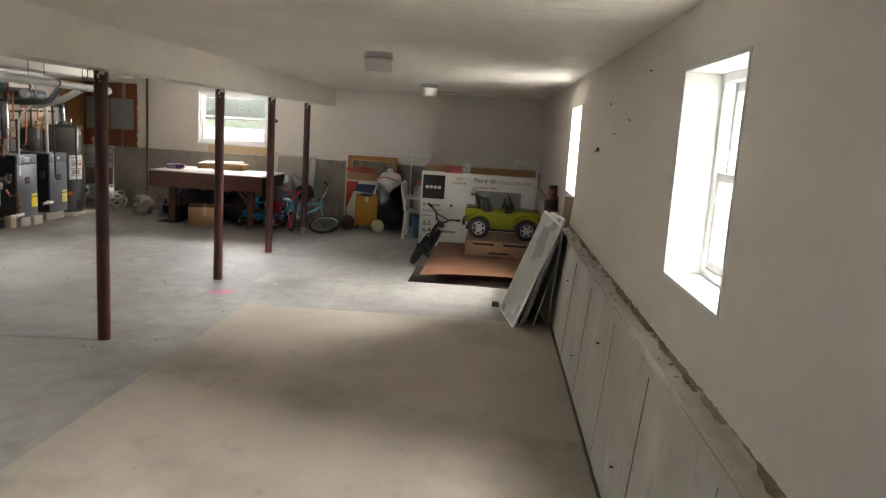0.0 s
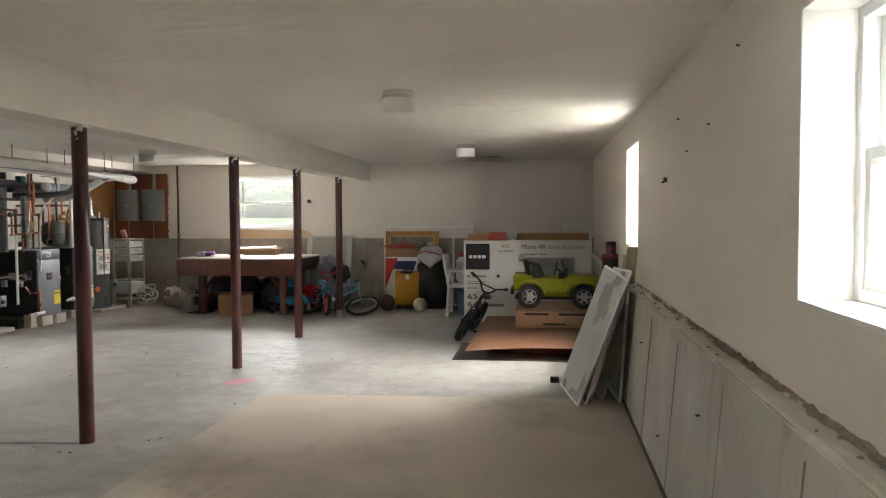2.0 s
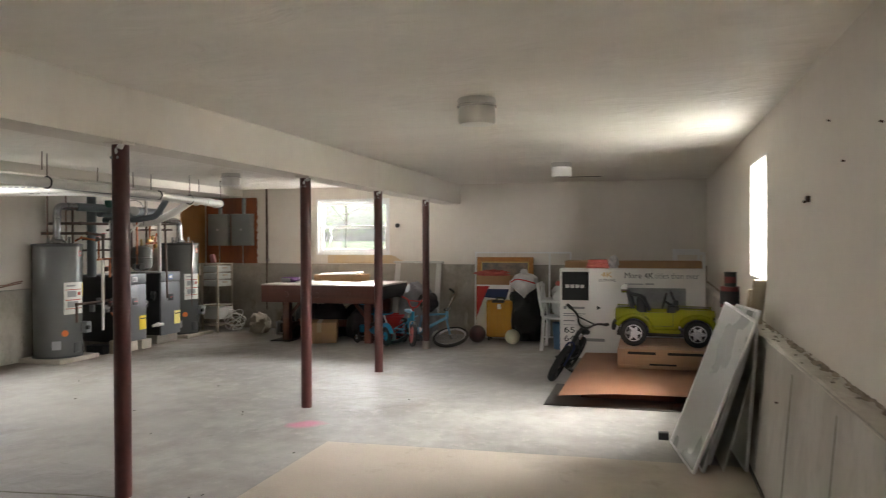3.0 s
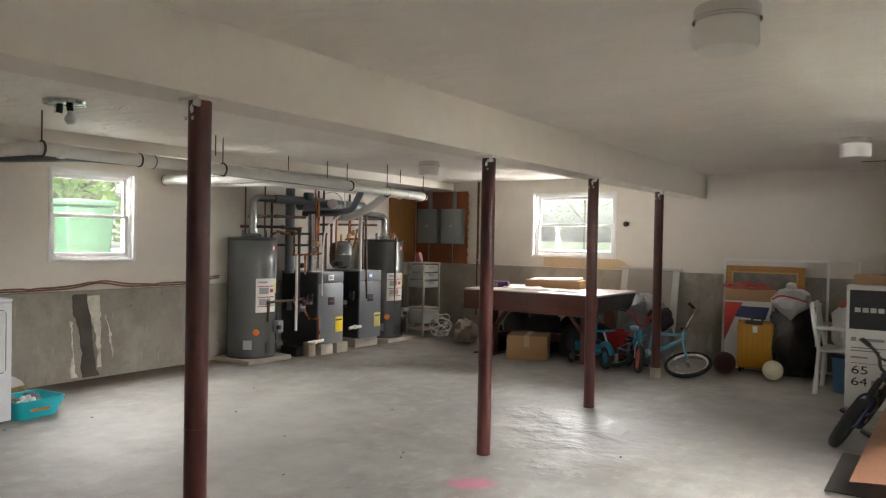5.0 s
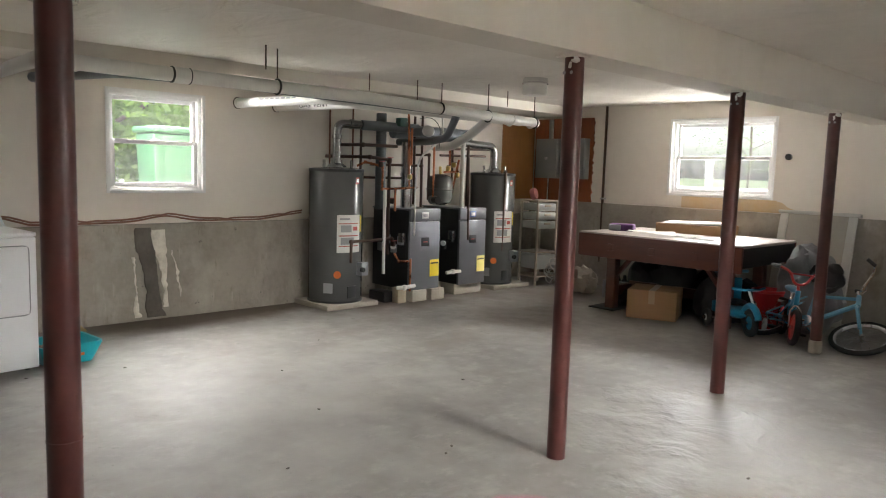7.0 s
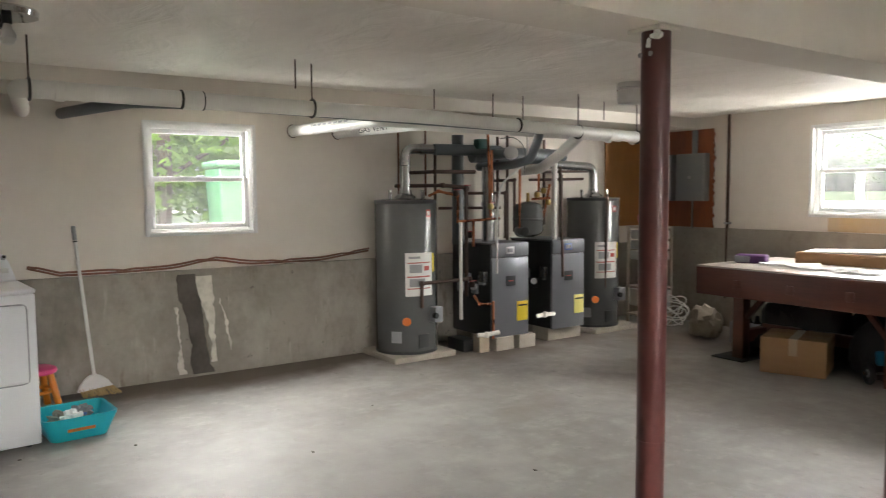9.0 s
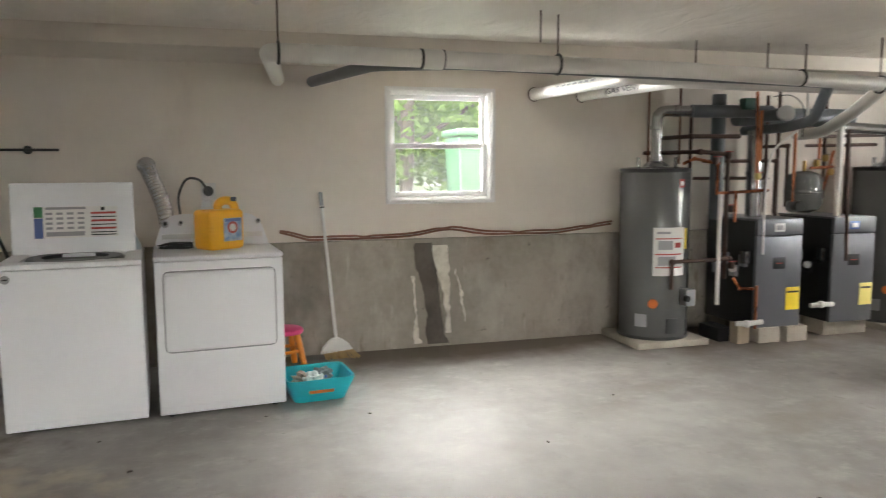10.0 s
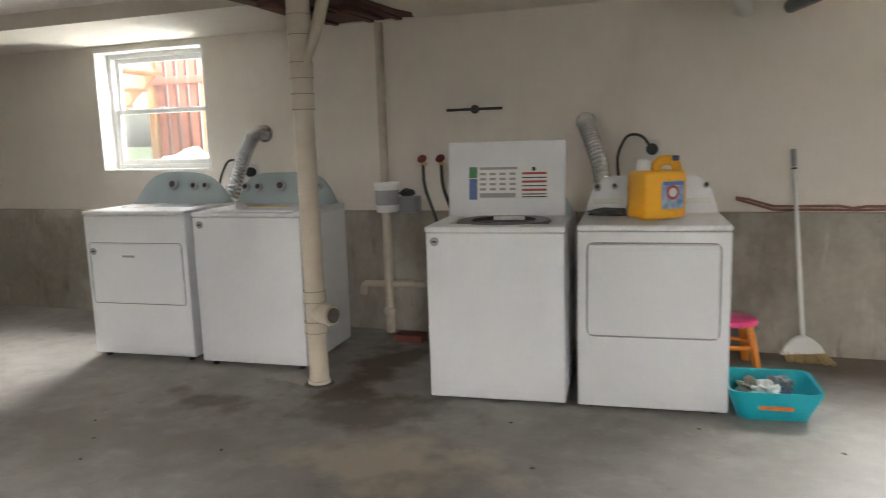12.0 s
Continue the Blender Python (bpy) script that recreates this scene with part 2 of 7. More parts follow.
layer(RED_STEEL, (0.30, 0.26, 0.24), 14, 0.73, 0.8, (1, 1, 0.6), 0.7, 2.0)
STEEL = mat("grey_steel", (0.42, 0.42, 0.43), 0.32, 0.9, big=4, fine=40, amount=0.4)
CHROME = mat("chrome", (0.75, 0.75, 0.76), 0.14, 1.0, big=4, fine=40, amount=0.15, gloss_var=0.05)
GALV = mat("galvanised_steel", (0.46, 0.47, 0.48), 0.22, 0.95, big=9, fine=60, amount=0.5)
FOIL = mat("foil_duct", (0.72, 0.72, 0.73), 0.22, 1.0, big=20, fine=80, amount=0.3, bump=0.5, bscale=60)
COPPER = mat("copper_pipe", (0.62, 0.23, 0.11), 0.28, 1.0, col2=(0.28, 0.10, 0.06), big=6, fine=50, amount=0.6)
COPPER_OLD = mat("browned_copper", (0.20, 0.085, 0.05), 0.45, 0.7, col2=(0.10, 0.045, 0.03), big=6, fine=50, amount=0.6)
IRON = mat("black_iron", (0.075, 0.055, 0.048), 0.5, 0.6, col2=(0.12, 0.06, 0.04), big=8, fine=60, amount=0.6)
BRASS = mat("brass", (0.55, 0.40, 0.16), 0.35, 1.0)
PVC = mat("white_pvc", (0.78, 0.765, 0.72), 0.35, big=3, fine=40, amount=0.3)
PVC_OLD = mat("yellowed_pvc", (0.53, 0.47, 0.38), 0.36, col2=(0.38, 0.325, 0.25), big=3, fine=30, amount=0.5)
PVC_GREY = mat("grey_pvc", (0.12, 0.135, 0.145), 0.4, big=4, fine=40, amount=0.3)
TANK = mat("tank_grey_enamel", (0.15, 0.155, 0.15), 0.2, 0.25, big=2, fine=40, amount=0.35, gloss_var=0.06)
TANK_D = mat("tank_dark_trim", (0.03, 0.03, 0.032), 0.45)
BOILER = mat("boiler_grey_panel", (0.16, 0.165, 0.18), 0.36, 0.25, big=2, fine=80, amount=0.3, gloss_var=0.05)
BLACK = mat("black_plastic", (0.018, 0.018, 0.019), 0.45, big=5, fine=60, amount=0.4)
RUBBER = mat("black_rubber", (0.02, 0.02, 0.02), 0.75, big=6, fine=90, amount=0.4, bump=0.2)
ENAMEL = mat("white_enamel", (0.74, 0.75, 0.77), 0.42, col2=(0.68, 0.69, 0.70), big=1.6, fine=30, amount=0.25, gloss_var=0.05)
ENAMEL_IN = mat("grey_tub", (0.06, 0.06, 0.065), 0.4)
GREY_BLUE = mat("grey_blue_plastic", (0.36, 0.43, 0.45), 0.4, big=4, fine=60, amount=0.2)
GREY = mat("grey_plastic", (0.30, 0.31, 0.32), 0.45)
PAPER = mat("white_paper", (0.78, 0.77, 0.74), 0.8, big=5, fine=60, amount=0.3)
LABEL_RED = mat("red_print", (0.42, 0.06, 0.05), 0.6)
LABEL_BLACK = mat("black_print", (0.02, 0.02, 0.022), 0.6)
LABEL_GREY = mat("grey_print", (0.32, 0.32, 0.33), 0.6)
LABEL_BLUE = mat("blue_print", (0.10, 0.16, 0.40), 0.6)
LABEL_GREEN = mat("green_print", (0.06, 0.24, 0.10), 0.6)
YELLOW = mat("yellow_label", (0.80, 0.60, 0.03), 0.5, amount=0.15)
YELLOW_P = mat("pale_yellow_label", (0.80, 0.70, 0.22), 0.5, amount=0.15)
ORANGE = mat("orange_sticker", (0.80, 0.18, 0.02), 0.5, amount=0.2)
ORANGE_PL = mat("orange_plastic", (0.84, 0.42, 0.012), 0.32, col2=(0.78, 0.37, 0.01), big=3, fine=30, amount=0.25, gloss_var=0.05)
ORANGE_LEG = mat("orange_stool_plastic", (0.80, 0.26, 0.02), 0.4, amount=0.2)
PINK = mat("pink_plastic", (0.75, 0.05, 0.22), 0.4, amount=0.2)
TEAL = mat("turquoise_plastic", (0.01, 0.42, 0.50), 0.32, col2=(0.01, 0.36, 0.43), amount=0.25, gloss_var=0.05)
STRAW = mat("broom_straw", (0.45, 0.33, 0.15), 0.85, col2=(0.26, 0.18, 0.08), big=30, fine=150, amount=0.7, bump=0.6, stretch=(1, 1, 0.15))
PLY_BROWN = mat("brown_painted_plywood", (0.27, 0.075, 0.02), 0.5, col2=(0.09, 0.024, 0.01), big=2, fine=20, amount=0.7, bump=0.15, stretch=(1, 1, 0.3))
PLY_ORANGE = mat("bare_orange_plywood", (0.42, 0.20, 0.06), 0.6, col2=(0.28, 0.12, 0.035), big=2, fine=20, amount=0.7, bump=0.15, stretch=(1, 1, 0.25))
PLYWOOD = mat("plywood_sheet", (0.47, 0.26, 0.165), 0.55, col2=(0.35, 0.175, 0.105), big=1.3, fine=14, amount=0.6, bump=0.12, stretch=(0.35, 2.5, 1))
PINE = mat("pine_boards", (0.42, 0.26, 0.165), 0.6, col2=(0.30, 0.175, 0.105), big=2.2, fine=30, amount=0.6, bump=0.15, stretch=(0.3, 3, 3))
OLD_PINE = mat("weathered_lumber", (0.46, 0.39, 0.29), 0.75, col2=(0.33, 0.26, 0.18), big=3, fine=40, amount=0.6, bump=0.2, stretch=(3, 3, 0.3))
TABLE_W = mat("red_brown_table_wood", (0.125, 0.034, 0.018), 0.5, col2=(0.06, 0.016, 0.009), big=2, fine=26, amount=0.7, bump=0.1, stretch=(0.35, 3, 3))
TABLE_TOP = mat("pale_table_top", (0.44, 0.39, 0.35), 0.4, col2=(0.33, 0.28, 0.25), big=2, fine=20, amount=0.4)
DARK = mat("dark_clutter", (0.02, 0.018, 0.018), 0.75, big=6, fine=40, amount=0.6, bump=0.3, bscale=20)
CARD = mat("brown_cardboard", (0.38, 0.225, 0.115), 0.8, col2=(0.31, 0.175, 0.085), big=3, fine=60, amount=0.4, bump=0.08, stretch=(1, 1, 4))
CARD_TAPE = mat("packing_tape", (0.47, 0.34, 0.22), 0.3, amount=0.2)
TVBOX = mat("white_printed_carton", (0.80, 0.785, 0.76), 0.5, col2=(0.74, 0.72, 0.69), big=2, fine=30, amount=0.35)
LIME = mat("lime_green_plastic", (0.29, 0.30, 0.010), 0.26, col2=(0.24, 0.25, 0.008), amount=0.2, gloss_var=0.05)
SILVER = mat("silver_plastic", (0.78, 0.78, 0.79), 0.28, 0.55, amount=0.2)
DOOR_W = mat("off_white_panel", (0.54, 0.535, 0.50), 0.5, col2=(0.45, 0.445, 0.41), big=2, fine=30, amount=0.45, bump=0.06)
PLASTIC_W = mat("white_plastic", (0.72, 0.72, 0.70), 0.4, amount=0.2)
BAG_W = mat("white_plastic_bag", (0.62, 0.62, 0.61), 0.35, col2=(0.45, 0.45, 0.45), big=9, fine=50, amount=0.5, bump=0.5, bscale=18)
BAG_K = mat("black_bag", (0.012, 0.012, 0.013), 0.35, big=6, fine=40, amount=0.5, bump=0.6, bscale=14)
BAG_G = mat("grey_fabric", (0.23, 0.24, 0.25), 0.85, col2=(0.14, 0.145, 0.15), big=4, fine=60, amount=0.5, bump=0.4, bscale=20)
BAG_T = mat("tan_bag", (0.36, 0.31, 0.25), 0.7, col2=(0.23, 0.19, 0.15), big=8, fine=60, amount=0.6, bump=0.6, bscale=20)
MUSTARD = mat("mustard_suitcase_shell", (0.50, 0.235, 0.012), 0.4, amount=0.3)
GOLD_W = mat("gilded_frame_wood", (0.46, 0.22, 0.05), 0.45, col2=(0.28, 0.12, 0.03), big=8, fine=60, amount=0.6, stretch=(1, 4, 4))
PICTURE = mat("faded_landscape_print", (0.30, 0.24, 0.18), 0.5, col2=(0.09, 0.10, 0.10), big=6, fine=30, amount=0.9)
RED = mat("red_plastic", (0.48, 0.02, 0.02), 0.4, amount=0.3)
CLOTH_R = mat("dusty_red_cloth", (0.50, 0.13, 0.10), 0.9, col2=(0.35, 0.07, 0.06), big=12, fine=80, amount=0.6, bump=0.4)
NAVY = mat("navy_print", (0.02, 0.03, 0.10), 0.6)
SKYBLUE = mat("sky_blue_paint", (0.16, 0.40, 0.58), 0.3, amount=0.2)
BLUE_PL = mat("bright_blue_plastic", (0.015, 0.26, 0.45), 0.35, amount=0.25)
PURPLE = mat("purple_fabric", (0.11, 0.035, 0.14), 0.7)
MAROON = mat("maroon_can", (0.13, 0.015, 0.018), 0.35, amount=0.3)
BALL_W = mat("cream_ball", (0.60, 0.57, 0.40), 0.5, amount=0.3, bump=0.1)
BALL_R = mat("dark_red_ball", (0.06, 0.012, 0.012), 0.45, col2=(0.015, 0.012, 0.014), big=5, amount=0.9)
BLOCK = mat("concrete_block", (0.42, 0.38, 0.32), 0.9, col2=(0.30, 0.265, 0.22), big=5, fine=50, amount=0.6, bump=0.4, bscale=60)
CHALK = mat("lime_smear", (0.72, 0.68, 0.60), 0.9, col2=(0.42, 0.385, 0.32), big=9, fine=40, amount=0.8, bump=0.3)
SEAM = mat("form_seam", (0.30, 0.275, 0.235), 0.9, col2=(0.18, 0.16, 0.135), big=6, fine=30, amount=0.7, bump=0.2)
DAMP = mat("dark_patch", (0.12, 0.105, 0.088), 0.85, col2=(0.06, 0.052, 0.043), big=5, fine=30, amount=0.7, bump=0.2)
OCHRE = mat("raw_ochre_board", (0.60, 0.44, 0.25), 0.7, col2=(0.58, 0.49, 0.37), big=2.5, fine=20, amount=0.6)
MILKY = mat("milky_glass_shade", (0.78, 0.76, 0.72), 0.3, amount=0.15)
CLEAR_PL = mat("clear_drawer_plastic", (0.60, 0.62, 0.60), 0.3, amount=0.3)
EBOX = mat("grey_breaker_box", (0.23, 0.245, 0.24), 0.4, 0.3, big=4, fine=50, amount=0.3)
LAWN = mat("lawn", (0.10, 0.13, 0.055), 0.9, col2=(0.07, 0.085, 0.04), big=1.2, fine=30, amount=0.8, bump=0.6, bscale=40)
LEAF = mat("leaves", (0.12, 0.19, 0.045), 0.5, col2=(0.08, 0.14, 0.03), big=1.8, fine=12, amount=1.0)
LEAF.node_tree.nodes["Principled BSDF"].inputs["Subsurface Weight"].default_value = 0.0
leaf_t, leaf_m = LEAF.node_tree.nodes.new("ShaderNodeBsdfTranslucent"), LEAF.node_tree.nodes.new("ShaderNodeMixShader")
leaf_t.inputs[0].default_value, leaf_m.inputs[0].default_value = (0.22, 0.36, 0.05, 1), 0.5
LEAF.node_tree.links.new(LEAF.node_tree.nodes["Principled BSDF"].outputs[0], leaf_m.inputs[1])
LEAF.node_tree.links.new(leaf_t.outputs[0], leaf_m.inputs[2])
LEAF.node_tree.links.new(leaf_m.outputs[0], LEAF.node_tree.nodes["Material Output"].inputs[0])
BARK = mat("bark", (0.10, 0.075, 0.055), 0.9, col2=(0.05, 0.037, 0.028), big=8, fine=50, amount=0.8, bump=0.8, bscale=40, stretch=(1, 1, 0.2))
CART_G = mat("green_cart_plastic", (0.035, 0.10, 0.05), 0.45, amount=0.25)
DECK_R = mat("red_stained_deck", (0.36, 0.12, 0.08), 0.6, col2=(0.28, 0.085, 0.055), big=3, fine=30, amount=0.6)
DECK_O = mat("orange_stair_wood", (0.48, 0.27, 0.14), 0.6, col2=(0.38, 0.20, 0.09), big=3, fine=30, amount=0.6)
SIDING = mat("white_siding", (0.72, 0.72, 0.70), 0.6, amount=0.2)

GLASS = bpy.data.materials.new("window_glass")
GLASS.use_nodes = True
g = GLASS.node_tree.nodes["Principled BSDF"]
g.inputs["Transmission Weight"].default_value, g.inputs["Roughness"].default_value, g.inputs["IOR"].default_value = 1.0, 0.0, 1.45
g.inputs["Base Color"].default_value = (0.97, 0.99, 0.98, 1)
# a thin film of dust on the panes, also standing in for glare haze
gn, gl = GLASS.node_tree.nodes, GLASS.node_tree.links
dust, dusty = gn.new("ShaderNodeBsdfTranslucent"), gn.new("ShaderNodeMixShader")
dust.inputs[0].default_value, dusty.inputs[0].default_value = (0.85, 0.87, 0.87, 1), 0.006
gl.new(g.outputs[0], dusty.inputs[1])
gl.new(dust.outputs[0], dusty.inputs[2])
gl.new(dusty.outputs[0], gn["Material Output"].inputs[0])


SCREEN = bpy.data.materials.new("insect_screen")
SCREEN.use_nodes = True
sn, sl = SCREEN.node_tree.nodes, SCREEN.node_tree.links
sn["Principled BSDF"].inputs["Base Color"].default_value, sn["Principled BSDF"].inputs["Roughness"].default_value = (0.16, 0.16, 0.16, 1), 0.6
clear, weave = sn.new("ShaderNodeBsdfTransparent"), sn.new("ShaderNodeMixShader")
weave.inputs[0].default_value = 0.10
sl.new(clear.outputs[0], weave.inputs[1])
sl.new(sn["Principled BSDF"].outputs[0], weave.inputs[2])
sl.new(weave.outputs[0], sn["Material Output"].inputs[0])


# ---- mesh helpers ----
def part(name, bm, material, parent=None, label="", smooth=True):
    """Links a bmesh as one mesh object under a thing or a part."""
    me = bpy.data.meshes.new(name)
    bmesh.ops.recalc_face_normals(bm, faces=bm.faces)
    bm.to_mesh(me)
    bm.free()
    me.materials.append(material)
    if smooth:
        me.polygons.foreach_set("use_smooth", [True] * len(me.polygons))
        me.set_sharp_from_angle(angle=radians(35))
    ob = new(name, me)
    if parent:
        ob.parent = parent
    if label:
        ob["label"] = label
    return ob


def thing(name, at, label, category, group="", rz=0.0, kind=""):
    ob = new(name)
    ob.empty_display_size = 0.1
    ob.matrix_world = pose(*at, 0, 0, rz)
    return tagged(ob, label, category, group, kind)


def box(x0, x1, y0, y1, z0, z1, bevel=0.0, bm=None, m=None, seg=2):
    """A box between two corners, with rounded edges."""
    b = bmesh.new()
    bmesh.ops.create_cube(b, size=1)
    bmesh.ops.scale(b, vec=(abs(x1 - x0), abs(y1 - y0), abs(z1 - z0)), verts=b.verts)
    bmesh.ops.translate(b, vec=((x0 + x1) / 2, (y0 + y1) / 2, (z0 + z1) / 2), verts=b.verts)
    if bevel:
        bmesh.ops.bevel(b, geom=b.edges[:], offset=bevel, segments=seg, affect="EDGES", profile=0.5)
    return join(bm, b, m)


def join(bm, b, m=None):
    if m is not None:
        bmesh.ops.transform(b, matrix=m, verts=b.verts)
    if bm is None:
        return b
    me = bpy.data.meshes.new("t")
    b.to_mesh(me)
    b.free()
    bm.from_mesh(me)
    bpy.data.meshes.remove(me)
    return bm


def boxes(rows, bevel=0.0):
    bm = bmesh.new()
    for r in rows:
        box(*r, bevel=bevel, bm=bm)
    return bm


def lathe(profile, bm=None, n=32, m=None):
    """A turned shape about z from rows of radius and height."""
    b = bmesh.new()
    rings = []
    for r, z in profile:
        if r < 1e-5:
            rings.append([b.verts.new((0, 0, z))])
        else:
            rings.append([b.verts.new((r * math.cos(2 * math.pi * i / n), r * math.sin(2 * math.pi * i / n), z)) for i in range(n)])
    for a, c in zip(rings, rings[1:]):
        for i in range(n):
            j = (i + 1) % n
            f = [a[i % len(a)], a[j % len(a)], c[j % len(c)], c[i % len(c)]]
            f = [v for k, v in enumerate(f) if v not in f[:k]]
            if len(f) > 2:
                b.faces.new(f)
    return join(bm, b, m)


def tube(points, r, bm=None, n=10, bend=0.0, closed=False, ridges=0.0):
    """A pipe along points, its corners rounded by the radius bend."""
    p = [Vector(q) for q in points]
    if bend and not closed:
        out = [p[0]]
        for a, c, d in zip(p, p[1:], p[2:]):
            u, w = (a - c), (d - c)
            k = min(bend, u.length * 0.49, w.length * 0.49)
            s, e = c + u.normalized() * k, c + w.normalized() * k
            out += [s.lerp(c, f).lerp(c.lerp(e, f), f) for f in (0, 0.2, 0.4, 0.6, 0.8, 1.0)]
        p = out + [p[-1]]
    b = bmesh.new()
    rings, side = [], None
    for i, q in enumerate(p):
        way = (p[(i + 1) % len(p)] - p[i - 1]) if closed else (p[min(i + 1, len(p) - 1)] - p[max(i - 1, 0)])
        way.normalize()
        if side is None:
            side = way.orthogonal().normalized()
        side = (side - way * side.dot(way)).normalized()
        up = way.cross(side)
        rad = r * (1 + (ridges if i % 2 else -ridges))
        rings.append([b.verts.new(q + rad * (math.cos(2 * math.pi * k / n) * side + math.sin(2 * math.pi * k / n) * up)) for k in range(n)])
    for a, c in zip(rings, rings[1:] + (rings[:1] if closed else [])):
        for k in range(n):
            b.faces.new((a[k], a[(k + 1) % n], c[(k + 1) % n], c[k]))
    if not closed:
        b.faces.new(rings[0][::-1])
        b.faces.new(rings[-1])
    return join(bm, b)


def cyl(p0, p1, r, bm=None, n=20, r1=None):
    """A straight round bar with slightly softened ends."""
    a, c = Vector(p0), Vector(p1)
    h, r1 = (c - a).length, r if r1 is None else r1
    e = min(0.004, r * 0.2, h * 0.2)
    m = Matrix.Translation(a) @ (c - a).to_track_quat("Z", "Y").to_matrix().to_4x4()
    return lathe([(0, 0), (r - e, 0), (r, e), (r1, h - e), (r1 - e, h), (0, h)], bm, n, m)


def blob(radii, seed, rough=0.12, freq=2.2, flat=None, m=None, bm=None, sub=3):
    """A lumpy soft shape, such as a bag, its foot flattened at z = flat."""
    b = bmesh.new()
    bmesh.ops.create_icosphere(b, subdivisions=sub, radius=1)
    for v in b.verts:
        k = 1 + rough * noise.noise(v.co * freq + Vector((seed, seed * 2, 0))) + rough * 0.5 * noise.noise(v.co * freq * 2.7 + Vector((0, seed, seed)))
        v.co = Vector((v.co.x * radii[0] * k, v.co.y * radii[1] * k, v.co.z * radii[2] * k))
        if flat is not None and v.co.z < flat:
            v.co.z = flat
    return join(bm, b, m)


def sheet(points, thick, bm=None):
    """A flat board from an outline in order, with thickness along its normal."""
    b = bmesh.new()
    f = b.faces.new([b.verts.new(q) for q in points])
    f.normal_update()
    nrm = f.normal.copy()
    ext = bmesh.ops.extrude_face_region(b, geom=[f])
    bmesh.ops.translate(b, vec=nrm * thick, verts=[v for v in ext["geom"] if isinstance(v, bmesh.types.BMVert)])
    return join(bm, b)


def ring(w, h, y0, y1, border, bm=None, bevel=0.003):
    """A rectangular frame from x 0 to w and z 0 to h."""
    bm = bmesh.new() if bm is None else bm
    box(0, border, y0, y1, 0, h, bevel, bm)
    box(w - border, w, y0, y1, 0, h, bevel, bm)
    box(border, w - border, y0, y1, 0, border, bevel, bm)
    return box(border, w - border, y0, y1, h - border, h, bevel, bm)


def words(text, size, at, rx, rz, material, parent, name="lettering", width=None):
    """Printed words as a thin mesh."""
    cu = bpy.data.curves.new("text", "FONT")
    cu.body, cu.size, cu.extrude = text, size, 0.0006
    ob = bpy.data.objects.new("text", cu)
    me = bpy.data.meshes.new_from_object(ob)
    bpy.data.objects.remove(ob)
    me.materials.append(material)
    o = new(name, me)
    if width:
        xs = [v.co.x for v in me.vertices]
        me.transform(Matrix.Diagonal((width / (max(xs) - min(xs)), 1, 1, 1)))
    o.parent = parent
    o.matrix_basis = pose(*at, rx, 0, rz)
    return o


# ---- floor, walls, ceiling ----
def structure(name, bm, material, label):
    ob = part(name, bm, material, None, "", smooth=False)
    return tagged(ob, label, name.split("_")[0], "", "structure")


def wall_rows(a0, a1, z0, z1, holes):
    """Upright pieces of a wall along one axis round its window openings: (from, to, low, high)."""
    rows, at = [], a0
    for s, sill, w, h in sorted(holes):
        rows += [(at, s, z0, z1), (s, s + w, z0, sill), (s, s + w, sill + h, z1)]
        at = s + w
    return rows + [(at, a1, z0, z1)]


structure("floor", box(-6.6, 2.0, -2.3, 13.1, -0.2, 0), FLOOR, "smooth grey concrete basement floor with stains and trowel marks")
structure("ceiling", box(-6.6, 2.0, -2.3, 13.1, H, H + 0.2), CEIL, "off-white plaster ceiling with swirled trowel texture")
structure("wall_west", boxes([(XL - THICK, XL, a, b, c, d) for a, b, c, d in wall_rows(YN, YF, LEDGE_L, H, [W4, W5])]), PAINT, "cream-painted plaster wall above the concrete foundation")
structure("wall_east", boxes([(XR, XR + THICK, a, b, c, d) for a, b, c, d in wall_rows(YN, YF, LEDGE_R, H, [W1, W2])]), PAINT, "cream-painted plaster wall above a concrete ledge")
structure("wall_north", boxes([(a, b, YF, YF + THICK, c, d) for a, b, c, d in wall_rows(XL - THICK, XR + THICK, LEDGE_F, H, [W3])]), PAINT, "cream-painted plaster end wall above grey concrete")
structure("wall_south", box(XL - THICK, XR + THICK, YN - THICK, YN, 0, H), PAINT, "cream-painted plaster wall behind the walker")
structure("foundation_west", box(XL - THICK, CXL, YN, YF, 0, LEDGE_L), CONC, "stained grey poured concrete foundation wall")
structure("foundation_north", box(XL - THICK, XR + THICK, CYF, YF + THICK, 0, LEDGE_F), CONC, "grey poured concrete foundation wall at the far end")
bm = bmesh.new()
prof = [(CXR - 0.02, 0), (CXR + 0.045, LEDGE_R - 0.004), (XR + THICK, LEDGE_R - 0.004), (XR + THICK, 0)]
ends = [[bm.verts.new((x, y, z)) for x, z in prof] for y in (YN, CYF)]
for i in range(4):
    bm.faces.new((ends[0][i], ends[0][(i + 1) % 4], ends[1][(i + 1) % 4], ends[1][i]))
bm.faces.new(ends[0])
bm.faces.new(ends[1][::-1])
structure("foundation_east", bm, CONC_R, "pale board-marked concrete foundation wall")
structure("main_beam", box(-2.13, -1.875, YN, YF, 1.926, H), PAINT, "boxed-in main beam painted cream under the ceiling")
structure("soffit_far", box(XL, -5.52, 4.55, YF, 2.115, H), PAINT, "shallow cream soffit along the wall over the boilers")
structure("soffit_near", box(XL, -5.30, YN, 4.55, 2.12, H), PAINT, "cream soffit above the laundry machines")

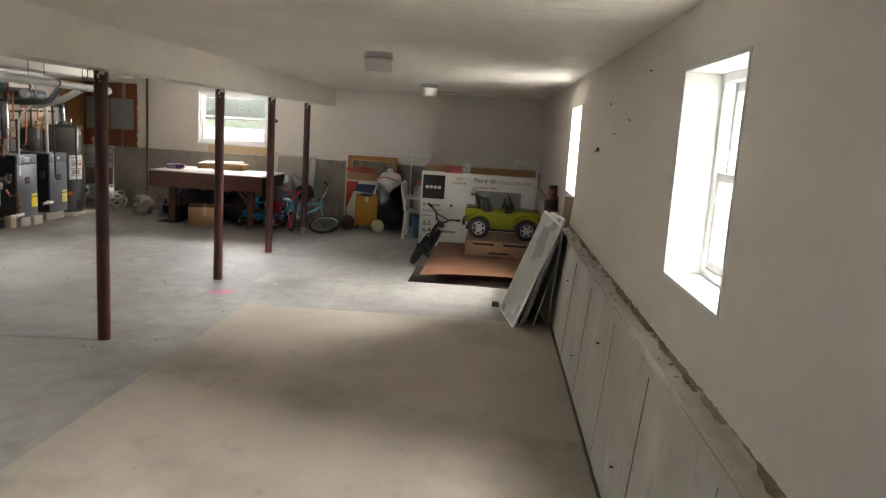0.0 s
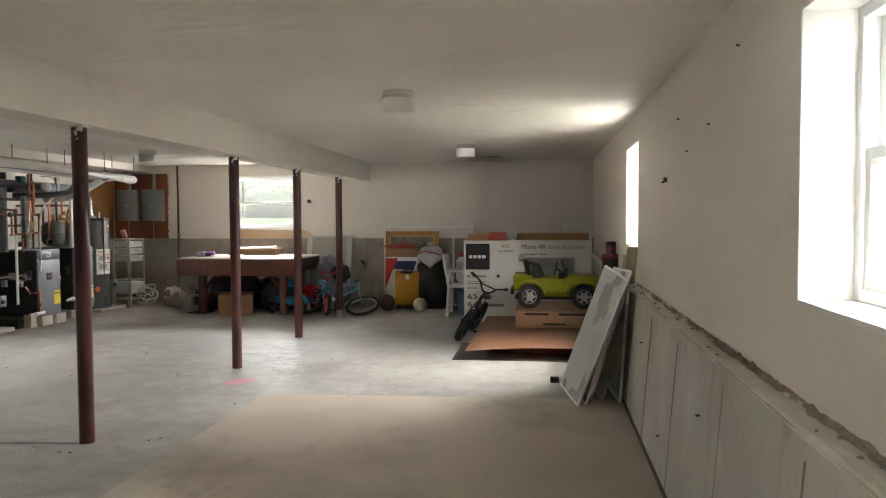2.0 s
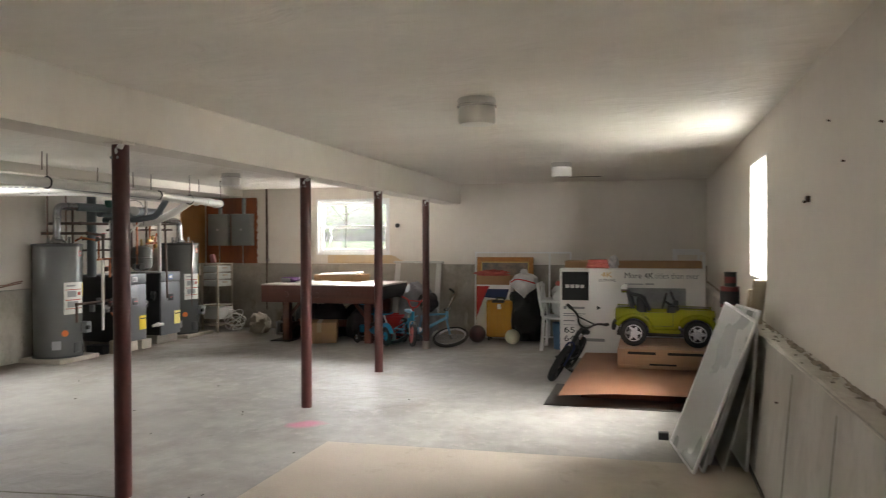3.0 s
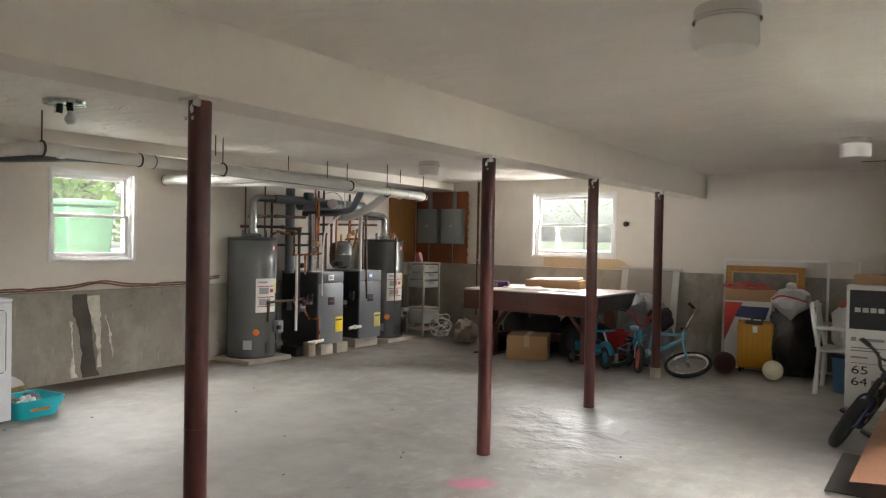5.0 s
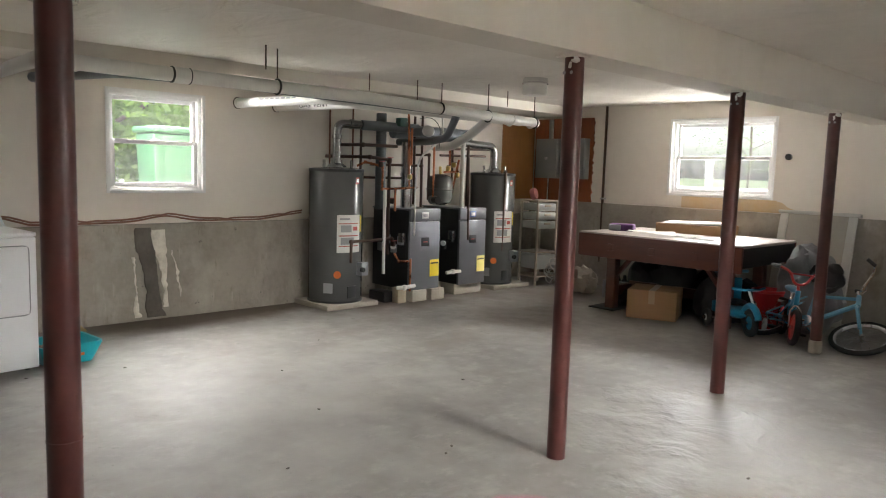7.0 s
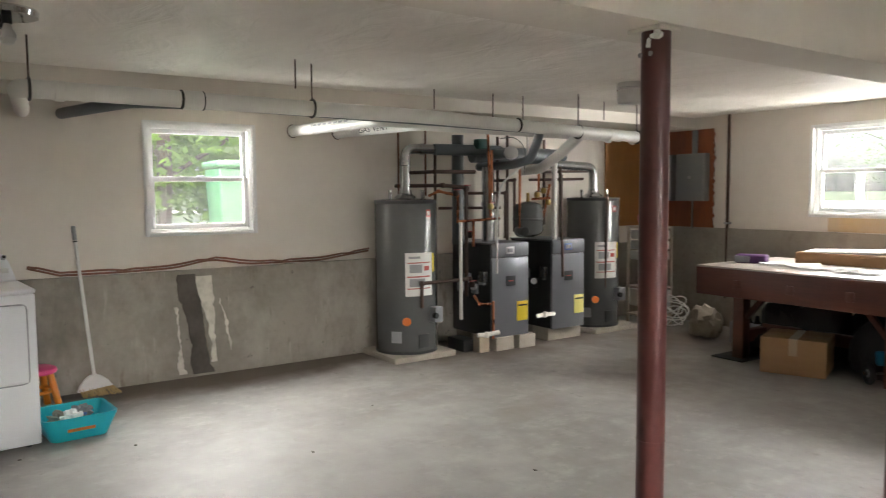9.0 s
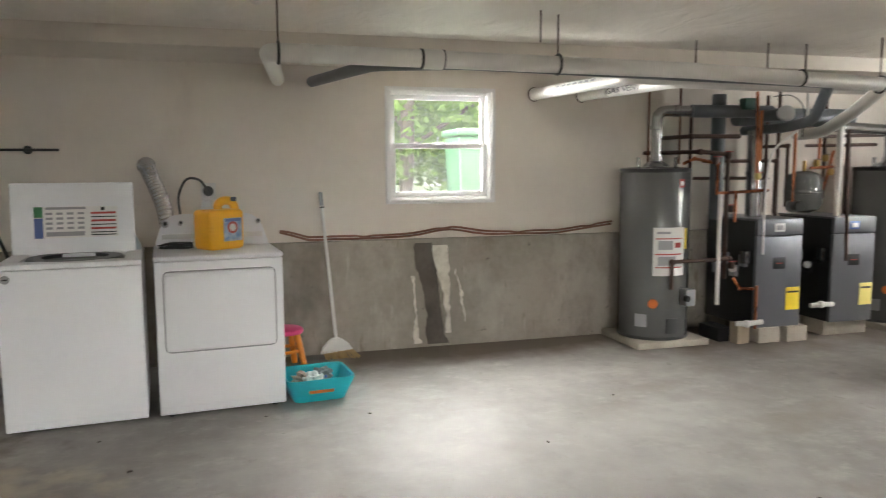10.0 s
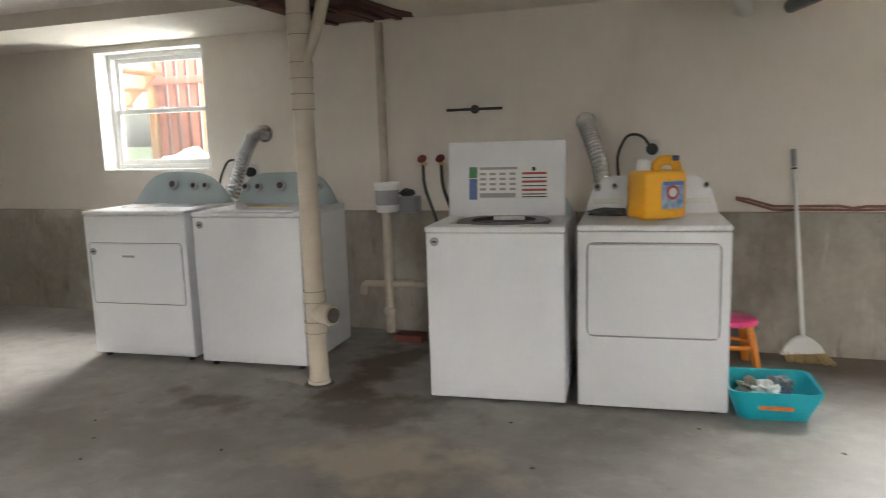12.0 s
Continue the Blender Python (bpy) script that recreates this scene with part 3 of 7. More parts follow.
# mortar bed on the east ledge, rough and uneven
bm = bmesh.new()
ny, nx = 220, 6
grid = []
for i in range(ny + 1):
    y = -1.9 + (CYF + 1.9) * i / ny
    row = []
    for j in range(nx + 1):
        x = CXR + 0.041 + (XR - CXR - 0.039) * j / nx
        z = LEDGE_R - 0.012 + 0.016 * noise.noise((x * 9, y * 3.1, 0.3)) + 0.010 * noise.noise((x * 22, y * 9, 4)) + (0.014 if j == nx else 0) + 0.010
        row.append(bm.verts.new((x + (0.012 * noise.noise((1, y * 4, 7)) if j == 0 else 0), y, max(z, LEDGE_R - 0.002) if j else LEDGE_R - 0.010)))
    grid.append(row)
for a, b in zip(grid, grid[1:]):
    for j in range(nx):
        bm.faces.new((a[j], a[j + 1], b[j + 1], b[j]))
structure("ledge_mortar_bed", bm, LEDGE, "rough mortar bed with crumbs along the concrete ledge")

bm = bmesh.new()
rows = []
for i in range(520):
    y = -1.9 + (CYF + 1.9) * i / 519
    w = max(0.003, 0.018 + 0.030 * noise.noise((y * 2.1, 3, 0)) + 0.02 * noise.noise((y * 13, 8, 0)))
    rows.append([bm.verts.new((XR - w * f, y, LEDGE_R + 0.002 + (0.016 + 0.012 * noise.noise((y * 17, f * 3, 2)) + 0.010 * noise.noise((y * 41, f * 7, 5))) * (1 - f) ** 0.7)) for f in (0, 0.25, 0.5, 0.75, 1)])
for a, b in zip(rows, rows[1:]):
    for j in range(4):
        bm.faces.new((a[j], b[j], b[j + 1], a[j + 1]))
structure("ledge_rubble", bm, RUBBLE, "brown crumbling mortar along the foot of the painted wall")

# seams the form boards left in the concrete
bm = bmesh.new()
for k in range(16):
    y = -1.0 + k * 0.87 + 0.1 * noise.noise((k * 1.7, 0, 0))
    z0 = max(0.0, 0.45 * noise.noise((k * 2.3, 5, 1)))
    p = [(CXR - 0.021 + 0.065 * (z0 + (LEDGE_R - 0.06 - z0) * z) / LEDGE_R, y + 0.004 * noise.noise((y, z * 5.0, 1)), z0 + (LEDGE_R - 0.06 - z0) * z) for z in (0, 0.2, 0.4, 0.6, 0.8, 1)]
    tube(p, 0.0016 + 0.0008 * (k % 3), bm, 6)
structure("form_seams", bm, SEAM, "dark vertical form seams on the concrete wall")
bm = bmesh.new()
for k in range(15):
    y = -0.7 + k * 0.87 + 0.12 * noise.noise((k * 3.1, 0, 2))
    z = 0.22 if k % 2 else 0.55
    cyl((CXR - 0.005 + 0.08 * (z - 0.2), y, z + 0.03 * noise.noise((y, 1, 1))), (CXR - 0.022 + 0.08 * (z - 0.2), y, z + 0.03 * noise.noise((y, 1, 1))), 0.0045, bm, 10)
structure("form_tie_holes", bm, IRON, "rusty form-tie ends in the concrete wall")
# grit where the carpet meets the wall, its dark also painting the gap's shade
bm = bmesh.new()
tube([(CXR - 0.026 + 0.006 * noise.noise((k * 0.9, 2, 0)), -1.9 + k * 0.11, 0.008 + 0.005 * noise.noise((k, 0, 3))) for k in range(82)], 0.011, bm, 6)
structure("grit_line", bm, DAMP, "dark line of grit and painted gap shade along the carpet edge")
structure("thin_carpet", sheet([(-1.36, -1.95, 0.004), (CXR - 0.022, -1.95, 0.004), (CXR - 0.022, 6.93, 0.004), (0.5, 6.89, 0.004), (-1.31, 6.80, 0.004)], 0.006), CARPET, "thin beige carpet with darker patches laid on the concrete")


# ---- windows ----
def window(name, m, w, h, reveal, label):
    """A white double-hung window in its opening: x along the wall, y outwards, z up from the sill."""
    win = new(name)
    win.matrix_world = m
    tagged(win, label, "window", "basement windows", "structure")
    e, t = 0.004, 0.018
    for x0, x1, z0, z1, part_name in ((0, t, 0, h, "jamb_lining"), (w - t, w, 0, h, "jamb_lining"), (t, w - t, h - t, h, "head_lining"), (t, w - t, 0, t, "window_sill")):
        part(part_name, box(x0, x1, -e, reveal + 0.09, z0, z1, 0.003), TRIM, win)
    iw, ih = w - 2 * t, h - 2 * t
    frame_ob = part("window_frame", join(None, ring(iw, ih, reveal, reveal + 0.085, 0.036), Matrix.Translation((t, 0, t))), VINYL, win)
    sw, mid = iw - 0.072, ih / 2
    for low, y, z0, z1 in ((True, reveal + 0.012, 0.036, mid + 0.018), (False, reveal + 0.046, mid - 0.018, ih - 0.036)):
        sash = part("lower_sash" if low else "upper_sash", join(None, ring(sw, z1 - z0, y, y + 0.028, 0.036), Matrix.Translation((t + 0.036, 0, t + z0))), VINYL, win)
        pane = part("pane", box(t + 0.07, t + 0.036 + sw - 0.034, y + 0.012, y + 0.016, t + z0 + 0.034, t + z1 - 0.034), GLASS, sash, smooth=False)
        pane.visible_shadow = False
    if reveal < 0.1:
        part("casing", ring(w, h, -0.009, -e - 0.001, 0.030), VINYL, win, "slim white vinyl casing")
    part("insect_screen", box(t + 0.03, w - t - 0.03, reveal + 0.076, reveal + 0.0765, t + 0.03, t + mid), SCREEN, win, "fine grey insect screen", smooth=False)
    part("sash_lock", box(w / 2 - 0.03, w / 2 + 0.03, reveal - 0.002, reveal + 0.012, t + mid + 0.018, t + mid + 0.03, 0.003), VINYL, win)
    return win


window("window_1", pose(XR, W1[0] + W1[2], W1[1], 0, 0, -90), W1[2], W1[3], 0.15, "white double-hung window in a deep plaster reveal, closed")
window("window_2", pose(XR, W2[0] + W2[2], W2[1], 0, 0, -90), W2[2], W2[3], 0.15, "white double-hung window in a deep plaster reveal, closed")
window("window_3", pose(W3[0], YF, W3[1], 0, 0, 0), W3[2], W3[3], 0.05, "wide white double-hung window in the end wall, closed")
window("window_4", pose(XL, W4[0], W4[1], 0, 0, 90), W4[2], W4[3], 0.04, "white double-hung window looking onto greenery, closed")
window("window_5", pose(XL, W5[0], W5[1], 0, 0, 90), W5[2], W5[3], 0.13, "white double-hung window above the laundry machines, closed")

# ---- columns, lamps and other fittings of the room ----
def steel_column(y, sleeve=False):
    col = thing("steel_column", (-1.94, y, 0), "dark oxide-red steel pipe column carrying the main beam", "column", "columns under the beam")
    bm = lathe([(0, -0.002), (0.045, -0.002), (0.045, 1.911), (0, 1.911)], n=28)
    tube([(0.046 * math.cos(a), 0.046 * math.sin(a), 0.62) for a in [k * math.pi / 10 for k in range(20)]], 0.0015, bm, 6, closed=True)
    part("shaft", bm, RED_STEEL, col)
    part("cap_plate", box(-0.07, 0.055, -0.05, 0.05, 1.912, 1.925, 0.002), PAINT, col, "cap plate painted over with the beam")
    part("paint_daub", blob((0.022, 0.012, 0.016), y * 3, 0.7, 3, None, Matrix.Translation((0.026, -0.034, 1.898)), sub=2), TRIM, col, "white plaster daub")
    part("paint_daub", blob((0.009, 0.004, 0.016), y * 5, 0.7, 3, None, Matrix.Translation((0.008, -0.0445, 1.875)), sub=2), TRIM, col, "white plaster daub")
    bm = bmesh.new()
    for dx in (-0.02, 0.02):
        cyl((dx, -0.047, 1.84), (dx, -0.052, 1.84), 0.008, bm, 8)
    part("rivet", bm, STEEL, col)
    if sleeve:
        part("base_sleeve", lathe([(0.049, 0), (0.052, 0.01), (0.050, 0.10), (0.046, 0.105)], n=24), BLOCK, col, "cement-coated foot of the column")
    return col


for y, s in ((5.54, False), (7.753, False), (9.449, False), (11.152, True)):
    steel_column(y, s)


def ceiling_light(x, y):
    lamp = thing("ceiling_light", (x, y, H), "unlit drum ceiling light with chrome band and milky glass", "ceiling light", "ceiling lights")
    part("pan", lathe([(0, 0), (0.108, 0), (0.112, -0.006), (0.112, -0.038), (0.117, -0.042), (0.117, -0.050), (0.104, -0.052), (0, -0.052)], n=40), CHROME, lamp, "chrome pan with ribbed rim")
    part("shade", lathe([(0.102, -0.05), (0.108, -0.06), (0.110, -0.13), (0.100, -0.15), (0.06, -0.155), (0, -0.156)], n=40), MILKY, lamp, "milky glass drum shade")


for x, y in ((-0.155, 6.39), (-0.09, 10.12), (-4.12, 10.12)):
    ceiling_light(x, y)

lamp = thing("bare_ceiling_lamp", (-4.10, 6.15, H), "chrome ceiling lamp base with its shade missing and one bulb", "ceiling light")
part("pan", lathe([(0, 0), (0.125, 0), (0.13, -0.008), (0.125, -0.03), (0.09, -0.036), (0, -0.036)], n=36), CHROME, lamp)
for dx in (-0.055, 0.055):
    part("lamp_socket", cyl((dx, 0, -0.03), (dx * 1.2, 0, -0.075), 0.02), BLACK, lamp)
part("bulb", lathe([(0.014, -0.075), (0.018, -0.09), (0.032, -0.115), (0.034, -0.135), (0.02, -0.158), (0, -0.165)], n=20, m=Matrix.Translation((0.066, 0, 0))), MILKY, lamp, "white glass bulb, unlit")
part("tab", box(-0.11, -0.085, -0.01, 0.01, -0.07, -0.03, 0.002), CHROME, lamp)

# small marks of the room
tagged(part("wall_hook", boxes([(XR - 0.018, XR + 0.001, 6.10, 6.13, 1.57, 1.60), (XR - 0.03, XR - 0.016, 6.108, 6.122, 1.565, 1.578)], 0.003), IRON), "small dark iron hook screwed to the painted wall", "hook")
for y, z in ((4.45, 2.02), (4.95, 1.78), (5.45, 1.70), (5.7, 1.9)):
    tagged(part("nail", cyl((XR + 0.002, y, z), (XR - 0.012, y + 0.004, z + 0.004), 0.004, n=8), IRON), "dark nail sticking out of the painted wall", "nail", "nails in the wall")
bm = bmesh.new()
cyl((XL + 0.001, 4.738, 1.508), (XL + 0.03, 4.738, 1.508), 0.028, bm)
tagged(part("wall_bar", box(XL + 0.022, XL + 0.036, 4.548, 4.928, 1.499, 1.517, 0.003, bm), BLACK), "short black metal bar fixed to the wall over the washer", "wall bar")
tagged(part("ceiling_crack", tube([(-0.2 + 0.07 * k, 11.9 + 0.02 * noise.noise((k, 0, 0)), H - 0.001) for k in range(7)], 0.006, n=6), DAMP), "patched crack in the plaster ceiling", "crack", "", "structure")


def smear(y, z0, z1, w0, w1, lean, material, name, label):
    """An irregular trowelled patch, a few millimetres thick, on the west foundation."""
    bm = bmesh.new()
    left, right = [], []
    for i in range(25):
        f = i / 24
        z = z0 + (z1 - z0) * f
        c, w = y + lean * (1 - f), w0 + (w1 - w0) * f
        left.append((CXL, c - w / 2 + 0.03 * noise.noise((z * 6, 1, y)) + 0.018 * noise.noise((z * 31, 2, y)), z))
        right.append((CXL, c + w / 2 + 0.03 * noise.noise((z * 6, 5, y)) + 0.018 * noise.noise((z * 27, 6, y)), z))
    rows = []
    for a, b in zip(left, right):
        rows.append([bm.verts.new((CXL - 0.002, a[1], a[2])), bm.verts.new((CXL + 0.004, a[1] + 0.008, a[2])), bm.verts.new((CXL + 0.005, (a[1] + b[1]) / 2, a[2])), bm.verts.new((CXL + 0.004, b[1] - 0.008, b[2])), bm.verts.new((CXL - 0.002, b[1], b[2]))])
    for a, b in zip(rows, rows[1:]):
        for j in range(4):
            bm.faces.new((a[j], a[j + 1], b[j + 1], b[j]))
    tagged(part(name, bm, material), label, "wall patch", "patches on the foundation", "structure")


smear(7.40, 0.02, 0.81, 0.15, 0.15, 0.13, DAMP, "dark_patch", "dark repaired crack in the concrete wall")
smear(7.535, 0.10, 0.79, 0.045, 0.13, 0.09, CHALK, "lime_smear", "white lime smear down the concrete wall")
smear(7.32, 0.03, 0.56, 0.05, 0.03, 0.05, CHALK, "lime_smear", "thin white lime smear down the concrete wall")
smear(7.66, 0.18, 0.60, 0.02, 0.015, 0.09, CHALK, "lime_smear", "thin white lime smear down the concrete wall")

# brown plywood behind the breaker boxes, and the raw board under the end window
edge = [(-5.245 + 0.022 * noise.noise((k * 1.9, 2, 0)) + (0.012 if k % 4 == 0 else 0), YF - 0.018, 1.035 + 1.053 * k / 34) for k in range(35)]
structure("plywood_backing", sheet([(-6.17, YF - 0.018, 1.035)] + edge + [(-6.17, YF - 0.018, 2.088)], 0.017), PLY_BROWN, "dark brown painted plywood on the end wall")
structure("plywood_backing_side", box(XL + 0.001, XL + 0.018, 12.05, YF - 0.02, 1.035, 2.088), PLY_ORANGE, "bare orange plywood on the side wall")
structure("raw_board", box(-4.02, -2.95, YF - 0.004, YF + 0.001, 1.04, 1.168), OCHRE, "unpainted ochre strip of wall below the window")
structure("sill_strip", sheet([(-2.95, YF + 0.001, 1.04), (-2.70, YF + 0.001, 1.04), (-2.76, YF + 0.001, 1.08), (-2.83, YF + 0.001, 1.10), (-2.90, YF + 0.001, 1.15), (-2.95, YF + 0.001, 1.16)], 0.004), OCHRE, "yellowed unpainted strip beside the window")


def breaker_box(x0, x1):
    b = thing("breaker_box", ((x0 + x1) / 2, YF - 0.018, 1.32), "closed grey steel breaker box on brown plywood", "breaker box", "breaker boxes")
    w = (x1 - x0) / 2
    part("body", box(-w, w, -0.11, 0, 0, 0.51, 0.004), EBOX, b)
    part("cover", box(-w + 0.012, w - 0.012, -0.119, -0.108, 0.012, 0.498, 0.003), EBOX, b)
    part("latch", box(-0.02, 0.02, -0.124, -0.117, 0.24, 0.27, 0.002), STEEL, b)
    part("conduit", cyl((0, -0.055, -0.30), (0, -0.055, 0.0), 0.013), GALV, b)
    part("conduit", cyl((0.02, -0.055, 0.51), (0.02, -0.055, 0.76), 0.03), EBOX, b)


breaker_box(-6.08, -5.72)
breaker_box(-5.65, -5.29)
p = thing("drain_riser", (-5.06, YF - 0.04, 0.3), "thin dark vertical pipe running up the end wall", "pipe")
part("pipe", cyl((0, 0, 0), (0, 0, H - 0.3), 0.016), IRON, p)
part("clamp", box(-0.024, 0.024, -0.022, 0.045, 0.78, 0.80, 0.002), STEEL, p)
tagged(part("cable_junction", cyl((-2.86, YF + 0.001, 1.62), (-2.86, YF - 0.04, 1.62), 0.032), BLACK), "small black round junction box on the end wall", "junction box")

# ---- overhead pipes ----
def pipe_run(name, points, r, material, label, bend=0.08, collars=(), n=20, coll=None):
    t = thing(name, points[0], label, "pipe", "overhead pipes")
    o = Vector(points[0])
    part("pipe", tube([Vector(q) - o for q in points], r, None, n, bend), material, t)
    for a, b in collars:
        part("collar", cyl(Vector(a) - o, Vector(b) - o, r * 1.13), coll or material, t)
    return t


pipe_run("drain_pipe", [(-6.22, 6.36, 2.01), (-4.62, 6.22, 1.955), (-4.622, 6.40, 1.955), (-4.64, 8.65, 1.943), (-4.80, 11.0, 1.90), (-5.02, 11.15, 1.90)], 0.047, PVC,
         "large white plastic drain pipe hung below the ceiling", 0.09, [((-4.622, 6.38, 1.953), (-4.622, 6.43, 1.953)), ((-4.63, 7.02, 1.95), (-4.63, 7.13, 1.95)), ((-4.77, 10.55, 1.907), (-4.785, 10.72, 1.904)), ((-4.795, 10.86, 1.902), (-4.80, 10.93, 1.90))])
pipe_run("drain_branch", [(-4.745, 10.24, 1.91), (-5.10, 10.31, 1.744), (-5.50, 10.44, 1.636), (-5.80, 10.47, 1.63)], 0.045, PVC, "white plastic vent branch dropping from the drain pipe", 0.08)
pipe_run("grey_vent_pipe", [(-6.22, 6.60, 2.0), (-5.15, 6.85, 1.985), (-4.80, 7.3, 1.962), (-4.83, 9.86, 1.925), (-5.10, 9.99, 1.70), (-5.45, 10.06, 1.667), (-5.95, 10.08, 1.667)], 0.038, PVC_GREY, "dark grey plastic vent pipe beside the white drain", 0.09)
for a, b in (((-4.63, 7.005, 1.951), (-4.63, 7.02, 1.951)), ((-4.63, 7.13, 1.95), (-4.63, 7.136, 1.95)), ((-4.69, 9.5, 1.93), (-4.69, 9.506, 1.93))):
    tagged(part("joint_ring", cyl(a, b, 0.0545), BLACK), "thin dark primer ring at a drain pipe joint", "pipe joint", "rings on the drain pipe")
for y, ex, far, text in ((8.33, -4.98, 10.75, False), (8.74, -5.12, 10.95, True)):
    vp = pipe_run("vent_pipe", [(-6.22, y, 1.948), (ex, y + 0.14, 1.94), (ex - 0.02, far, 1.93), (ex - 0.2, far + 0.2, 1.93)], 0.044, PVC, "white plastic gas vent pipe coming out of the wall", 0.08,
                  [((-6.218, y, 1.948), (-6.17, y + 0.006, 1.948)), ((-5.86, y + 0.04, 1.946), (-5.84, y + 0.043, 1.946))], coll=PVC)
    part("escutcheon", cyl((0.001, 0, 0), (0.012, 0.002, 0), 0.056), IRON, vp, "dark ring at the wall")
    if text:
        words("GAS", 0.058, (0.40, 0.002, -0.028), 90, 6.5, LABEL_BLACK, vp, width=0.16)
        words("VENT", 0.058, (0.60, 0.025, -0.028), 90, 6.5, LABEL_BLACK, vp, width=0.21)
    else:
        for k in range(7):
            part("print", box(0.40 + 0.075 * k, 0.45 + 0.075 * k, -0.0455, -0.040, -0.012, 0.022, m=pose(0, 0.003, 0, 0, 0, 6.5)), LABEL_GREY, vp, smooth=False)
for k, (x, y, z) in enumerate(((-4.62, 6.27, 1.955), (-4.63, 7.8, 1.948), (-4.76, 10.2, 1.913), (-4.80, 10.95, 1.90))):
    h = thing("pipe_hanger", (x, y, H), "black strap hanger holding the drain pipe", "pipe hanger", "pipe hangers")
    part("rod", cyl((0, 0, 0), (0, 0, z + 0.06 - H), 0.005, n=8), IRON, h)
    part("strap", tube([(0.054 * math.cos(a), 0, z - H + 0.054 * math.sin(a)) for a in [i * math.pi / 10 for i in range(20)]], 0.008, n=6, closed=True), BLACK, h)
for x, y, l in ((-4.55, 7.66, 0.17), (-5.15, 9.05, 0.15), (-5.12, 9.6, 0.2), (-5.1, 9.9, 0.2), (-5.0, 10.75, 0.16)):
    tagged(part("threaded_rod", cyl((x, y, H + 0.002), (x, y, H - l), 0.005, n=8), IRON), "thin threaded rod hanging from the ceiling", "rod", "pipe hangers")


# ---- heating plant ----
def water_tank(x, y, turn, label):
    t = thing("water_heater", (x, y, 0.05), label, "water heater", "water heaters", turn)
    part("jacket", lathe([(0, 0.012), (0.262, 0.012), (0.27, 0.03), (0.27, 1.30), (0.262, 1.315), (0.2, 1.325), (0, 1.33)], n=56), TANK, t)
    part("base_ring", lathe([(0.255, 0), (0.274, 0), (0.274, 0.02), (0.27, 0.024)], n=56), TANK_D, t)
    part("top_rim", lathe([(0.27, 1.285), (0.2735, 1.29), (0.2735, 1.312), (0.262, 1.316)], n=56), TANK_D, t)

    def plate(name, a0, a1, z0, z1, material, lift, parent, lab=""):
        bm = bmesh.new()
        k = max(2, int((a1 - a0) / 4))
        rows = []
        for i in range(k + 1):
            a = radians(a0 + (a1 - a0) * i / k)
            rows.append([bm.verts.new((r * math.cos(a), r * math.sin(a), z)) for r, z in ((0.2695, z0), (0.27 + lift, z0 + 0.001), (0.27 + lift, z1 - 0.001), (0.2695, z1))])
        for c, d in zip(rows, rows[1:]):
            for j in range(3):
                bm.faces.new((c[j], d[j], d[j + 1], c[j + 1]))
        return part(name, bm, material, parent, lab)

    lab = plate("warning_label", -28, 28, 0.50, 0.87, PAPER, 0.0012, t, "white warning label with red print")
    for z0, z1, a0, a1, m in ((0.78, 0.79, -24, 22, LABEL_RED), (0.70, 0.77, -20, 4, LABEL_GREY), (0.715, 0.755, 8, 20, LABEL_RED), (0.66, 0.672, -24, 22, LABEL_RED), (0.58, 0.65, -20, 10, LABEL_GREY), (0.56, 0.57, -24, 22, LABEL_RED), (0.82, 0.84, -22, 0, LABEL_GREY)):
        plate("print", a0, a1, z0, z1, m, 0.002, lab)
    plate("energy_strip", 29, 36, 0.70, 0.86, YELLOW, 0.0012, t)
    plate("sticker", -55, -35, 0.10, 0.20, LABEL_GREY, 0.0012, t, "pale data sticker")
    part("round_sticker", cyl((0.268 * math.cos(radians(-26)), 0.268 * math.sin(radians(-26)), 0.285), (0.2735 * math.cos(radians(-26)), 0.2735 * math.sin(radians(-26)), 0.285), 0.037), ORANGE, t, "orange sticker")
    plate("badge", 14, 25, 1.17, 1.235, LABEL_RED, 0.0012, t, "small red badge")
    plate("badge", 16, 23, 1.185, 1.22, PAPER, 0.002, t)
    part("gas_valve", box(0.265, 0.345, 0.04, 0.13, 0.27, 0.40, 0.008, m=pose(0, 0, 0, 0, 0, 12)), GREY, t, "grey gas control valve")
    part("access_door", box(0.262, 0.274, -0.08, 0.03, 0.05, 0.17, 0.004, m=pose(0, 0, 0, 0, 0, 12)), TANK_D, t)
    part("draft_hood", lathe([(0.10, 1.33), (0.09, 1.345), (0.055, 1.37), (0.055, 1.40)], n=28), GALV, t)
    part("valve_knob", cyl((0.33, 0.10, 0.335), (0.365, 0.11, 0.335), 0.025), BLACK, t)
    for dx, dy in ((0.0, 0.17), (0.05, -0.17)):
        part("nipple", cyl((dx, dy, 1.32), (dx, dy, 1.40), 0.014), GALV, t)
    return t


def pad(x0, x1, y0, y1, z):
    tagged(part("concrete_pad", box(x0, x1, y0, y1, 0, z, 0.008), BLOCK), "low concrete pad under a water heater", "concrete pad", "pads under the heaters")


pad(-6.15, -5.57, 8.92, 9.54, 0.05)
water_tank(-5.875, 9.22, -5, "tall grey gas water heater with white warning label")
pad(-6.1, -5.52, 11.22, 11.86, 0.05)
water_tank(-5.83, 11.475, -13, "second grey gas water heater beside the drawer cart")


